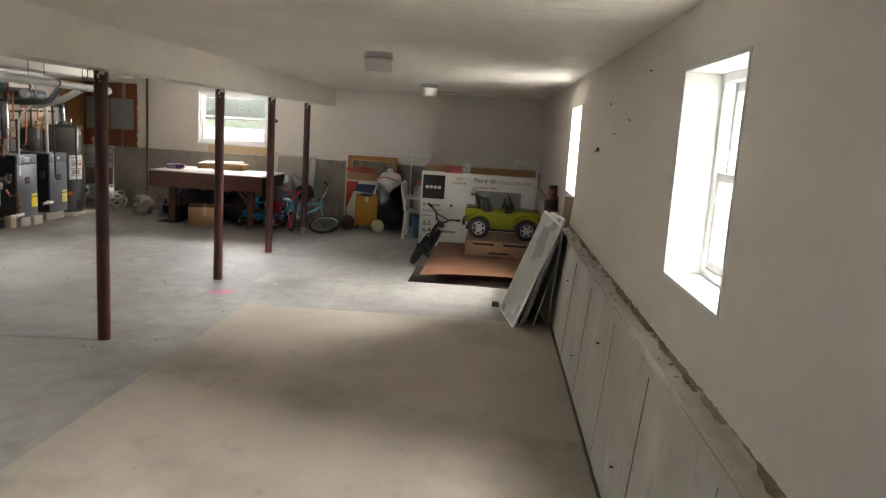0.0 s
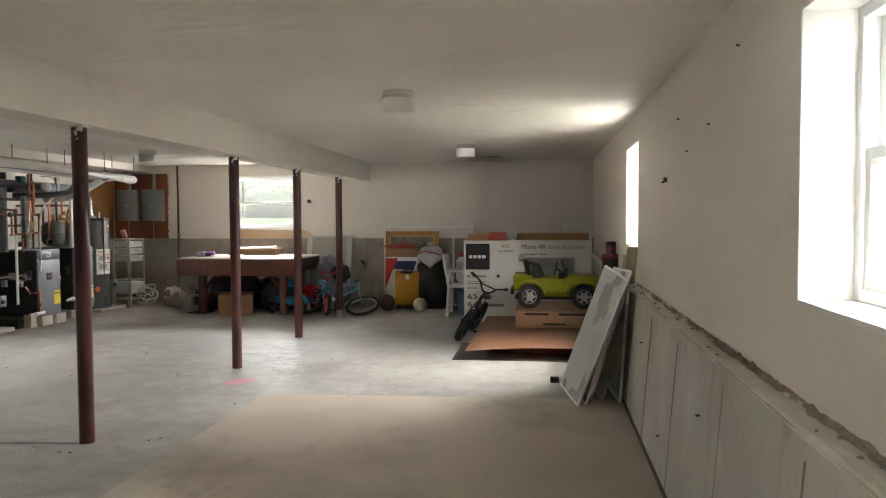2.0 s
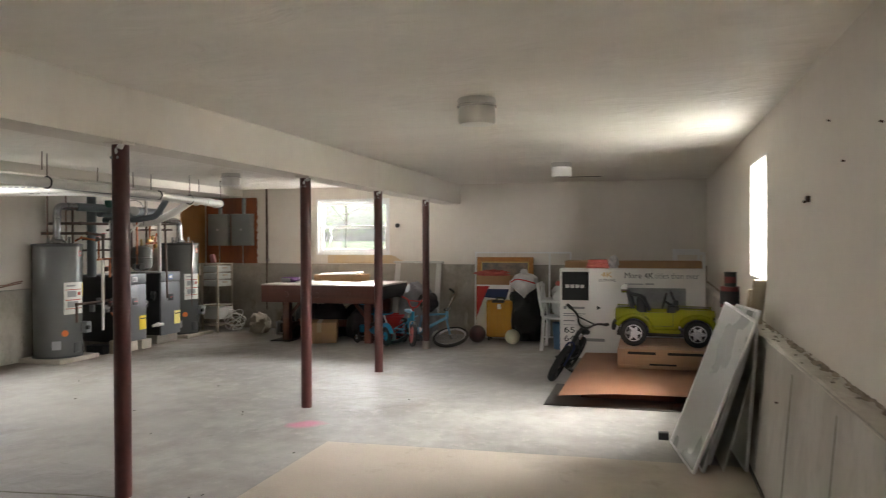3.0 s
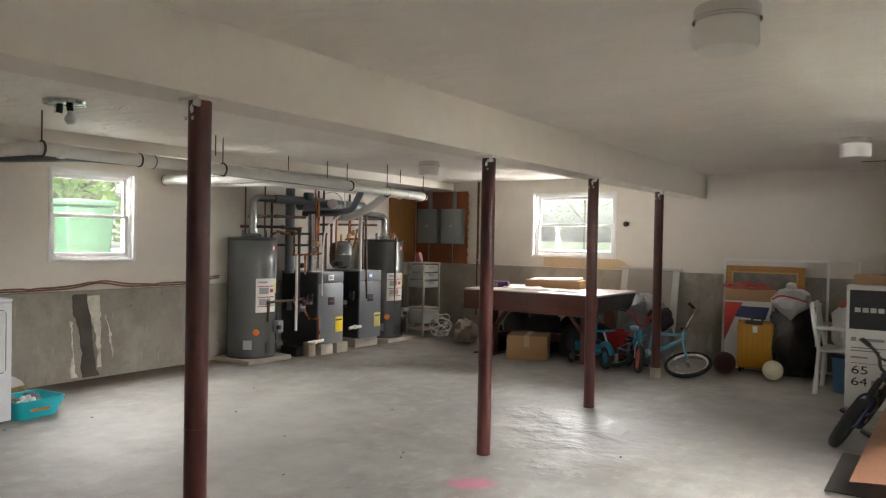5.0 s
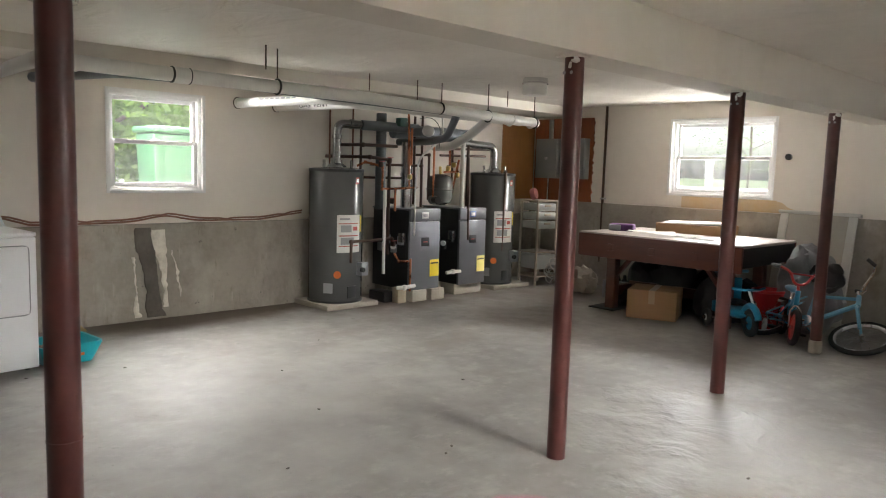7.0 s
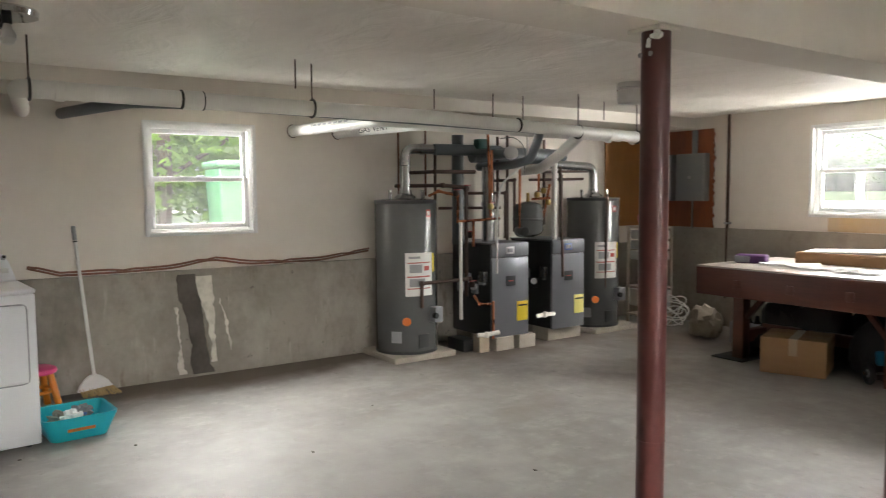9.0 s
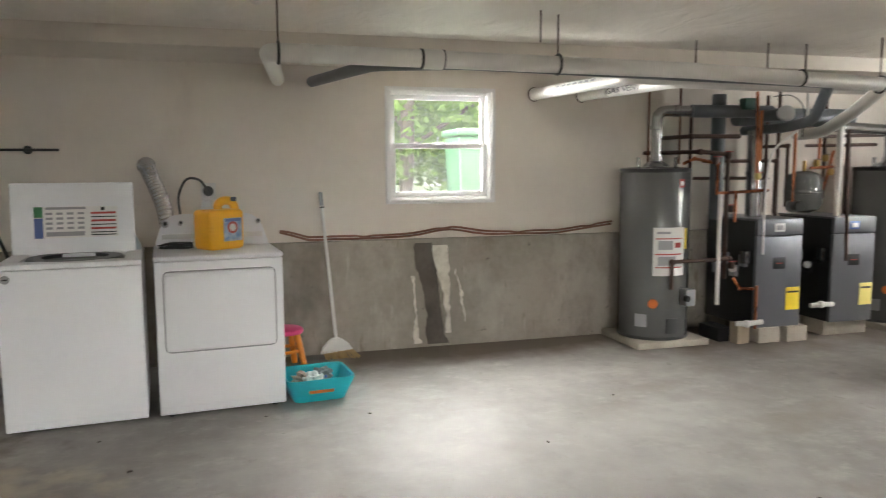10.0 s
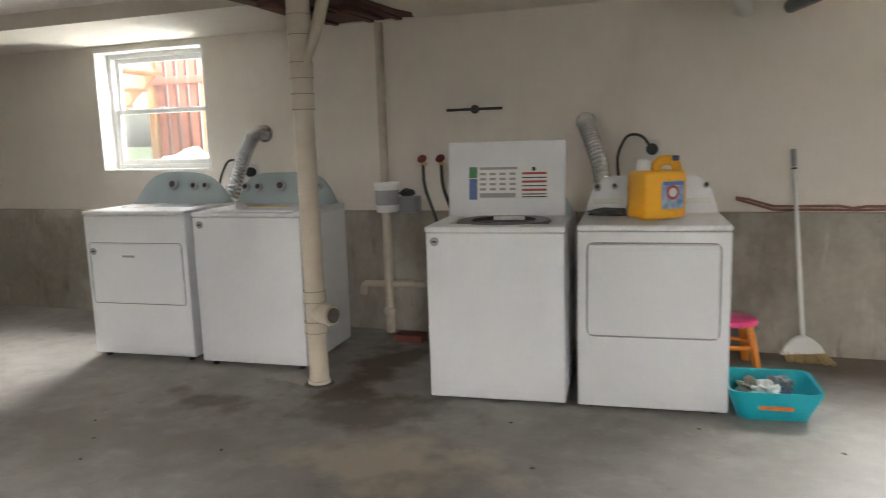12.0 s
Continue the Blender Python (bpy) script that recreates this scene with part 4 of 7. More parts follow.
def boiler(y0, y1, yellow):
    t = thing("boiler", (-5.5, (y0 + y1) / 2, 0.122), "grey gas boiler cabinet on concrete blocks with yellow tag", "boiler", "boilers")
    w = (y1 - y0) / 2
    part("casing", box(-0.62, -0.03, -w + 0.006, w - 0.006, 0, 0.835, 0.006), BLACK, t, "black steel casing")
    part("front_panel", box(-0.03, 0, -w, w, 0.0, 0.715, 0.006), BOILER, t)
    part("control_panel", box(-0.03, 0.002, -w, w, 0.722, 0.845, 0.006), BOILER, t)
    part("top_panel", box(-0.63, -0.002, -w, w, 0.836, 0.85, 0.004), BOILER, t)
    disp = part("display", box(0.0, 0.005, -0.055, 0.04, 0.75, 0.815, 0.002), PLASTIC_W if yellow is YELLOW else LABEL_BLUE, t, "control display")
    part("screen", box(0.004, 0.007, -0.038, 0.022, 0.765, 0.80, 0.001), LABEL_GREY if yellow is YELLOW else PAPER, disp)
    badge = part("badge", box(-0.001, 0.004, -0.055, 0.055, 0.46, 0.55, 0.002), LABEL_BLACK, t, "black maker's badge")
    part("print", box(0.003, 0.005, -0.03, 0.03, 0.50, 0.508), LABEL_RED, badge)
    tag = part("energy_tag", box(-0.001, 0.003, 0.075, w - 0.008, 0.13, 0.31, 0.001), yellow, t, "yellow energy tag")
    part("print", box(0.002, 0.004, 0.085, w - 0.018, 0.265, 0.28), LABEL_BLACK, tag)
    side = bmesh.new()
    for k in range(4):
        box(-0.5 + 0.11 * k, -0.43 + 0.11 * k, -w - 0.03, -w + 0.008, 0.38 + 0.09 * (k % 2), 0.47 + 0.09 * (k % 2), 0.006, side)
    part("side_controls", side, GREY if yellow is YELLOW else BLACK, t)
    part("junction_box", box(-0.12, -0.05, -w - 0.06, -w + 0.006, 0.50, 0.60, 0.005), GALV, t)
    part("side_gauge", cyl((-0.2, -w - 0.05, 0.45), (-0.19, -w - 0.07, 0.45), 0.03), PAPER, t)
    return t


boiler(9.885, 10.31, YELLOW)
boiler(10.607, 11.025, YELLOW_P)
for x0, y0, y1 in ((-5.72, 9.93, 10.13), (-5.70, 10.18, 10.37), (-5.80, 10.62, 11.05), (-6.15, 9.95, 10.35), (-6.15, 10.62, 11.05)):
    tagged(part("concrete_block", box(x0, x0 + 0.23, y0, y1, 0, 0.121, 0.006), BLOCK), "tan concrete block under a boiler", "concrete block", "blocks under the boilers")
tagged(part("wood_block", box(-5.62, -5.52, 9.76, 9.87, 0, 0.16, 0.005), OLD_PINE), "short offcut of lumber standing on the floor", "wood block")
tagged(part("condensate_pump", box(-5.88, -5.62, 9.66, 9.80, 0, 0.11, 0.01), BLACK), "black condensate pump on the floor", "pump")

xt = thing("expansion_tank", (-5.7, 10.475, 1.0), "dark grey steel expansion tank on the boiler piping", "expansion tank")
part("shell", lathe([(0, 0), (0.06, 0.004), (0.12, 0.03), (0.142, 0.07), (0.145, 0.16), (0.145, 0.18), (0.142, 0.27), (0.12, 0.31), (0.06, 0.336), (0, 0.34)], n=36), TANK, xt)
part("seam", lathe([(0.145, 0.16), (0.149, 0.165), (0.149, 0.178), (0.145, 0.182)], n=36), TANK, xt)
part("nozzle", cyl((0, 0, 0.335), (0, 0, 0.42), 0.015), BRASS, xt)


def plumbing(name, runs, r, material, label, bend=0.04, n=10):
    """Pipes of one kind soldered or screwed together into one run."""
    t = thing(name, runs[0][0], label, "pipework", "boiler pipework")
    o = Vector(runs[0][0])
    for run in runs:
        q = [Vector(v) - o for v in run]
        part("pipe", tube(q, r, None, n, bend), material, t)
        for e in q[1:-1]:
            part("elbow", lathe([(0, -r * 1.5), (r * 1.05, -r * 1.2), (r * 1.42, -r * 0.5), (r * 1.42, r * 0.5), (r * 1.05, r * 1.2), (0, r * 1.5)], n=10, m=Matrix.Translation(e)), material, t)
    return t


# galvanised flues
pipe_run("flue", [(-5.875, 9.22, 1.44), (-5.875, 9.22, 1.81), (-5.80, 10.15, 1.81)], 0.043, GALV, "bright galvanised flue elbow leaving the water heater", 0.09, [((-5.875, 9.22, 1.66), (-5.875, 9.22, 1.70)), ((-5.86, 9.36, 1.81), (-5.855, 9.40, 1.81))])
pipe_run("flue_cover", [(-5.84, 9.50, 1.81), (-5.78, 10.2, 1.81)], 0.050, PVC_GREY, "dark grey flue section", 0.0)
pipe_run("flue", [(-5.83, 11.475, 1.44), (-5.83, 11.475, 1.68), (-5.75, 10.75, 1.70)], 0.045, GALV, "galvanised flue elbow of the second water heater", 0.1)
pipe_run("boiler_flue", [(-5.78, 10.06, 0.95), (-5.78, 10.06, 1.66)], 0.06, GALV, "straight galvanised flue above the boiler", 0.0, [((-5.78, 10.06, 1.30), (-5.78, 10.06, 1.34))])
pipe_run("boiler_flue", [(-5.9, 9.8, 0.95), (-5.9, 9.8, 1.95)], 0.055, PVC_GREY, "dark grey flue behind the pipework", 0.0)
pipe_run("white_boiler_vent", [(-5.62, 10.74, 0.95), (-5.62, 10.74, 1.72)], 0.026, PVC, "white plastic vent rising from the boiler", 0.0)
pipe_run("grey_duct", [(-5.95, 10.0, 1.78), (-5.9, 11.1, 1.78)], 0.075, PVC_GREY, "dark sheet-metal duct under the ceiling", 0.0)
# iron and copper
plumbing("gas_line", [[(-6.18, 9.42, 1.61), (-5.75, 9.45, 1.61), (-5.70, 9.85, 1.61)], [(-6.18, 9.30, 1.49), (-5.70, 9.50, 1.49), (-5.66, 9.72, 1.47), (-5.66, 9.72, 0.50)]], 0.017, IRON, "black iron gas line behind the water heater", 0.03)
plumbing("riser_pipe", [[(-6.05, 9.257, 2.1), (-6.05, 9.257, 1.38)], [(-6.05, 9.545, 2.1), (-6.05, 9.545, 1.40)]], 0.009, COPPER_OLD, "thin brown copper risers above the water heater", 0.0)
plumbing("gas_drop", [[(-5.585, 9.20, 0.45), (-5.585, 9.20, 0.66), (-5.55, 9.68, 0.67), (-5.66, 9.72, 0.67)], [(-5.5, 10.70, 1.66), (-5.5, 10.74, 0.62)], [(-5.585, 11.4, 0.45), (-5.56, 11.40, 1.40)]], 0.015, IRON, "dark iron gas drop at the heaters", 0.03)
plumbing("copper_supply", [[(-5.80, 9.42, 1.40), (-5.80, 9.52, 1.44), (-5.62, 9.60, 1.40), (-5.62, 9.60, 1.16)], [(-5.66, 9.62, 1.17), (-5.60, 10.05, 1.19)], [(-5.56, 9.93, 1.42), (-5.56, 9.93, 1.80)], [(-5.64, 9.95, 1.95), (-5.64, 9.98, 1.20)], [(-5.58, 9.74, 1.18), (-5.58, 9.74, 0.95)],
                            [(-5.55, 9.72, 0.52), (-5.52, 9.76, 0.44), (-5.52, 9.90, 0.43)], [(-5.49, 9.89, 0.46), (-5.49, 9.89, 0.12)], [(-5.66, 10.34, 1.05), (-5.66, 10.34, 1.70)], [(-5.60, 10.44, 1.36), (-5.60, 10.66, 1.37)], [(-5.60, 10.52, 1.36), (-5.60, 10.52, 1.62)], [(-5.68, 10.62, 1.05), (-5.60, 10.66, 1.5)]], 0.012, COPPER, "bright copper supply pipes round the boilers", 0.03)
plumbing("old_pipes", [[(-5.95, 9.70, 1.42), (-5.70, 10.20, 1.42), (-5.70, 10.20, 1.0)], [(-6.1, 10.3, 1.54), (-5.75, 10.35, 1.54), (-5.75, 10.35, 1.05)], [(-5.9, 10.62, 1.62), (-5.85, 11.45, 1.64)], [(-6.0, 10.75, 1.55), (-5.9, 11.4, 1.56)], [(-5.95, 10.9, 1.95), (-5.95, 10.9, 1.1)], [(-5.88, 10.25, 1.95), (-5.88, 10.25, 1.0)], [(-6.15, 9.75, 1.28), (-5.9, 10.3, 1.28)], [(-6.05, 9.65, 0.3), (-6.05, 9.65, 1.8)],
                        [(-5.98, 10.45, 0.95), (-5.98, 10.45, 2.08)], [(-5.8, 11.0, 0.95), (-5.8, 11.0, 1.6)], [(-6.15, 9.7, 1.85), (-6.1, 11.1, 1.86)]], 0.014, IRON, "old dark pipes crowded behind the boilers", 0.03)
plumbing("drain_tube", [[(-5.55, 9.58, 0.32), (-5.55, 9.58, 1.17)]], 0.016, PVC, "white plastic discharge pipe beside the water heater", 0.0)
plumbing("condensate_line", [[(-5.50, 9.72, 0.17), (-5.47, 9.80, 0.17), (-5.46, 9.93, 0.18)], [(-5.46, 10.38, 0.28), (-5.44, 10.46, 0.29), (-5.47, 10.60, 0.28)]], 0.02, PVC, "white plastic condensate line between the boilers", 0.02)
for x, y, z in ((-5.62, 9.58, 1.42), (-5.66, 9.72, 1.46), (-5.60, 10.50, 1.40), (-5.6, 9.95, 1.3), (-5.55, 9.70, 0.62), (-5.62, 10.60, 1.44), (-5.62, 10.66, 1.33), (-5.64, 9.75, 1.05)):
    v = thing("pipe_valve", (x, y, z), "small brass valve in the boiler pipework", "valve", "boiler valves")
    part("valve_body", lathe([(0, -0.03), (0.022, -0.025), (0.028, 0), (0.022, 0.025), (0, 0.03)], n=14), BRASS if y > 9.9 else IRON, v)
    part("handle", box(0.01, 0.022, -0.035, 0.035, 0.028, 0.034, 0.002), RED if y < 10.3 else IRON, v)
    part("stem", cyl((0, 0, 0.02), (0, 0, 0.034), 0.006, n=8), BRASS, v)
pg = thing("air_intake", (-5.52, 10.12, 1.785), "round white plastic cap on the vent piping", "vent cap")
part("cap", lathe([(0, 0.012), (0.05, 0.012), (0.062, 0.004), (0.065, -0.02), (0.05, -0.03)], n=28, m=pose(0, 0, 0, 0, 62, -35)), PLASTIC_W, pg)
part("stub", cyl((-0.02, 0.01, -0.01), (-0.3, 0.02, -0.01), 0.048), PVC_GREY, pg)
rel = thing("zone_relay", (-5.75, 9.95, 1.86), "small green control box high among the pipes", "control box")
part("case", box(-0.04, 0.04, -0.05, 0.05, -0.04, 0.05, 0.008), mat("dark_green_box", (0.03, 0.11, 0.08), 0.5), rel)
tagged(part("armoured_cable", tube([(-5.45, 10.25, 1.93), (-5.44, 10.25, 1.72), (-5.47, 10.15, 1.62), (-5.50, 9.98, 1.50), (-5.50, 9.94, 1.2), (-5.50, 9.94, 0.70)], 0.010, None, 8, 0.12), PVC), "pale flexible conduit looping down to the boiler", "cable")
tagged(part("wire_loop", tube([(-5.5, 9.98, 1.90), (-5.46, 10.12, 1.92), (-5.44, 10.22, 1.82), (-5.48, 10.24, 1.6)], 0.004, None, 6, 0.1), BLACK), "thin black control wire", "wire")
pump = thing("circulator_pump", (-5.66, 10.36, 1.06), "small dark circulator pump on the piping", "pump")
part("motor", cyl((0, 0, 0), (0.09, -0.03, 0), 0.042), BLACK, pump)
part("volute", cyl((-0.05, 0.016, 0), (0.0, 0, 0), 0.055), mat("pump_iron", (0.16, 0.17, 0.17), 0.5, 0.4), pump)

# cable bundle lying on the west ledge
for k, dz in enumerate((0.0, 0.022)):
    pts = []
    for i in range(40):
        y = 6.34 + (9.02 - 6.34) * i / 39
        z = 0.855 + dz * (1 if i % 9 else 0.5) + 0.05 * math.exp(-((y - 7.62) / 0.22) ** 2) + 0.055 * max(0, (y - 8.55)) / 0.45 + 0.06 * max(0, 6.55 - y) / 0.2 + 0.004 * noise.noise((y * 3, k, 0))
        pts.append((XL + 0.022 + 0.012 * k, y, z))
    tagged(part("copper_line", tube(pts, 0.008, None, 8), mat("weathered_copper_line", (0.26, 0.13, 0.09), 0.45, 0.5, amount=0.6) if k == 0 else MATS["weathered_copper_line"]), "weathered copper line running along the concrete ledge", "pipe", "lines on the ledge")

# clear drawer cart and what stands about it
cart = thing("drawer_cart", (-5.62, 12.12, 0), "clear plastic drawer cart with a dusty white frame", "drawer cart", rz=-8)
for sx in (-0.15, 0.15):
    for sy in (-0.16, 0.16):
        part("post", box(sx - 0.012, sx + 0.012, sy - 0.012, sy + 0.012, 0, 1.04, 0.003), PVC_OLD, cart)
for z in (0.10, 0.40, 1.035):
    part("shelf", box(-0.165, 0.165, -0.175, 0.175, z, z + 0.018, 0.004), PVC_OLD, cart)
for z in (0.70, 0.81, 0.92):
    dr = part("drawer", box(-0.14, 0.15, -0.145, 0.145, z, z + 0.09, 0.008), CLEAR_PL, cart, "clear drawer")
    part("pull", box(0.148, 0.162, -0.05, 0.05, z + 0.05, z + 0.075, 0.004), PVC_OLD, dr)
part("lower_bin", box(-0.14, 0.17, -0.15, 0.15, 0.20, 0.38, 0.012), CLEAR_PL, cart, "clear lower bin")
tagged(part("pink_reel", join(None, cyl((0, 0, -0.03), (0, 0, 0.03), 0.07), pose(-5.60, 11.98, 1.125, 0, 75, 20)), mat("dusty_pink_plastic", (0.55, 0.22, 0.24), 0.5)), "dusty pink round reel on the drawer cart", "reel")
coil = thing("cable_coil", (-5.35, 12.18, 0), "tangled coil of white cable on the floor", "cable coil")
for k in range(7):
    c = Vector((-5.35 + 0.05 * noise.noise((k, 0, 0)), 12.18 + 0.10 * noise.noise((0, k, 0)), 0.12 + 0.06 * (k % 3)))
    a, e = 0.16 + 0.05 * noise.noise((k, 3, 0)), 0.12 + 0.03 * noise.noise((k, 5, 1))
    tilt = Euler((0.9 + 0.5 * noise.noise((k, 8, 2)), 0.4 * noise.noise((k, 9, 2)), 0.9 * k)).to_matrix()
    pts = [c + tilt @ Vector((a * math.cos(t * math.pi / 12), e * math.sin(t * math.pi / 12), 0)) for t in range(24)]
    part("loop", tube([(q.x + 5.35, q.y - 12.18, max(q.z, 0.008)) for q in pts], 0.007, None, 6, closed=True), PVC, coil)
tagged(part("tan_sack", blob((0.16, 0.14, 0.17), 4.0, 0.32, 3.0, -0.13, Matrix.Translation((-4.78, 11.95, 0.15))), BAG_T), "crumpled tan plastic sack on the floor", "sack")
can = thing("plastic_crate", (-4.52, 12.05, 0), "small grey crate of dark bottles under the table", "crate")
part("crate_body", ring(0.28, 0.2, -0.1, 0.1, 0.03), GREY, can)
for k in range(3):
    part("bottle", lathe([(0, 0.0), (0.04, 0.0), (0.042, 0.16), (0.02, 0.2), (0.016, 0.24), (0, 0.24)], n=14, m=Matrix.Translation((0.06 + 0.08 * k, 0, 0.03))), DARK, can)

# ---- table and what is under and on it ----
tb = thing("work_table", (-3.46, 11.78, 0), "long red-brown wooden table with deep aprons and pale top", "table")
part("tabletop", box(-0.86, 0.86, -0.60, 0.58, 0.775, 0.80, 0.004), TABLE_TOP, tb, "pale worn table top")
part("front_apron", box(-0.86, 0.86, -0.61, -0.575, 0.555, 0.786, 0.006), TABLE_W, tb)
part("back_apron", box(-0.86, 0.86, 0.555, 0.59, 0.565, 0.786, 0.006), TABLE_W, tb)
for s in (-1, 1):
    part("end_apron", box(s * 0.845 - 0.015, s * 0.845 + 0.015, -0.575, 0.555, 0.60, 0.774, 0.004), TABLE_W if s < 0 else DARK, tb)
for sx in (-0.60, 0.62):
    for sy in (-0.34, 0.36):
        part("leg", box(sx - 0.05, sx + 0.05, sy - 0.05, sy + 0.05, 0, 0.57, 0.006), TABLE_W, tb)
    part("foot_rail", box(sx - 0.04, sx + 0.04, -0.28, 0.30, 0.14, 0.24, 0.006), TABLE_W, tb)
    part("brace", box(-0.02, 0.02, -0.025, 0.025, 0, 0.24, 0.004, m=pose(sx - 0.05 * math.copysign(1, sx), -0.34, 0.36, 0, -40 * math.copysign(1, sx), 0)), TABLE_W, tb)
part("stretcher", box(-0.6, 0.62, -0.03, 0.03, 0.17, 0.27, 0.006), TABLE_W, tb)
for k in range(3):
    part("keeper", box(-0.5 + 0.45 * k, -0.44 + 0.45 * k, -0.618, -0.608, 0.63, 0.70, 0.004), TABLE_W, tb)
for x, y, sx, sy, sz, s in ((-3.95, 12.2, 0.22, 0.2, 0.24, 1), (-3.3, 12.15, 0.3, 0.22, 0.26, 2), (-2.85, 11.95, 0.2, 0.25, 0.22, 3), (-4.1, 11.75, 0.16, 0.2, 0.12, 5), (-3.62, 11.95, 0.26, 0.2, 0.30, 7), (-3.05, 11.72, 0.22, 0.2, 0.26, 8), (-3.98, 11.95, 0.2, 0.2, 0.28, 9)):
    tagged(part("dark_sack", blob((sx, sy, sz), s, 0.3, 2.0, -sz * 0.75, Matrix.Translation((x, y, sz * 0.75))), DARK), "dark full sack stored under the table", "sack", "sacks under the table")
tagged(part("rug_scrap", box(-4.25, -3.95, 11.3, 11.6, 0.0, 0.012, 0.004), DARK), "dark scrap of mat on the floor by the table", "mat")


def carton(name, at, rz, w, d, h, label, tape=True, material=None):
    c = thing(name, at, label, "cardboard box", rz=rz)
    part("carton", box(-w / 2, w / 2, -d / 2, d / 2, 0, h, 0.005), material or CARD, c)
    for s in (-1, 1):
        part("flap", box(-w / 2 + 0.003, w / 2 - 0.003, min(s * 0.004, s * (d / 2 - 0.003)), max(s * 0.004, s * (d / 2 - 0.003)), h, h + 0.005, 0.0015), material or CARD, c)
    if tape:
        part("tape", box(-0.03, 0.03, -d / 2 - 0.0015, d / 2 + 0.0015, h * 0.55, h + 0.007), CARD_TAPE, c, "clear packing tape")
    return c


carton("cardboard_box", (-3.56, 11.44, 0), 21, 0.47, 0.44, 0.275, "closed brown cardboard box on the floor before the table")
fl = carton("flat_carton", (-3.55, 12.18, 0.801), 4, 0.72, 0.42, 0.09, "flattened brown cartons stacked on the table", False)
tagged(part("white_sheet_stack", box(-0.30, 0.32, -0.15, 0.12, 0, 0.02, 0.004, m=pose(-3.57, 12.16, 0.897, 2, -2, 8)), PAPER), "stack of white sheets on the cartons", "papers")
cs = thing("purple_case", (-4.12, 11.66, 0.80), "small purple zip case on the table", "case", rz=20)
part("case_body", box(-0.13, 0.13, -0.07, 0.07, 0.0, 0.075, 0.02, seg=3), PURPLE, cs)
part("case_front", box(-0.125, 0.0, -0.08, -0.066, 0.008, 0.065, 0.006), GREY, cs, "grey front pocket")
for k, (x, y, rz) in enumerate(((-3.85, 11.62, 10), (-3.55, 11.55, -14), (-3.35, 11.62, 22), (-3.15, 11.5, -5), (-3.7, 11.72, 40))):
    bm = bmesh.new()
    g = [[bm.verts.new(((i / 4 - 0.5) * 0.30, (j / 4 - 0.5) * 0.21, 0.004 + 0.012 * (1 + noise.noise((i * 0.7, j * 0.7, k * 3))))) for j in range(5)] for i in range(5)]
    for i in range(4):
        for j in range(4):
            bm.faces.new((g[i][j], g[i + 1][j], g[i + 1][j + 1], g[i][j + 1]))
    bmesh.ops.solidify(bm, geom=bm.faces[:], thickness=0.003)
    bmesh.ops.transform(bm, matrix=pose(x, y, 0.80, 0, 0, rz), verts=bm.verts)
    tagged(part("paper", bm, PAPER), "loose white paper lying on the table", "paper", "papers on the table")

# white panel leaning on the end wall
hb = thing("mantel_board", (-2.50, 12.45, 0), "off-white wooden headboard panel leaning on the concrete", "headboard")
hb.matrix_world = pose(-2.50, 12.36, 0, -13, 0, 0)
part("panel", box(-0.36, 0.36, 0, 0.02, 0, 1.08, 0.004), mat("grey_beige_board", (0.37, 0.345, 0.30), 0.7, col2=(0.30, 0.275, 0.235), big=3, fine=40, amount=0.5, bump=0.1), hb, "grey-beige board")
part("top_rail", box(-0.385, 0.385, -0.02, 0.035, 1.08, 1.11, 0.006), DOOR_W, hb)
for s in (-1, 1):
    part("stile", box(s * 0.32 - 0.04, s * 0.32 + 0.04, -0.012, 0.0, 0.01, 1.075, 0.004), DOOR_W, hb)

# ---- stored things along the end wall ----
def wheel(name, centre, r, tyre_r, parent, rim_mat, tyre_mat=None, spokes=16, hub_mat=None, disc=None, turn=0.0):
    """A cycle wheel in the x-z plane: tyre, rim, hub and spokes."""
    m = Matrix.Translation(centre) @ pose(0, 0, 0, 0, 0, turn)

    def circle(rad, k=36):
        return [m @ Vector((rad * math.cos(2 * math.pi * i / k), 0, rad * math.sin(2 * math.pi * i / k))) for i in range(k)]

    w = part(name, tube(circle(r - tyre_r), tyre_r, None, 10, closed=True), tyre_mat or RUBBER, parent)
    part("rim", tube(circle(r - tyre_r * 2.1), tyre_r * 0.7, None, 8, closed=True), rim_mat, w)
    part("hub", cyl(m @ Vector((0, -0.035, 0)), m @ Vector((0, 0.035, 0)), 0.016), hub_mat or CHROME, w)
    if disc:
        part("wheel_disc", cyl(m @ Vector((0, -0.012, 0)), m @ Vector((0, 0.012, 0)), r - tyre_r * 2), disc, w)
    else:
        bm = bmesh.new()
        for i in range(spokes):
            a = 2 * math.pi * i / spokes
            b = a + (0.35 if i % 2 else -0.35)
            s = 0.02 if i % 4 < 2 else -0.02
            tube([m @ Vector((0.015 * math.cos(b), s, 0.015 * math.sin(b))), m @ Vector(((r - tyre_r * 2) * math.cos(a), 0, (r - tyre_r * 2) * math.sin(a)))], 0.0014, bm, 5)
        part("spokes", bm, CHROME, w)
    return w


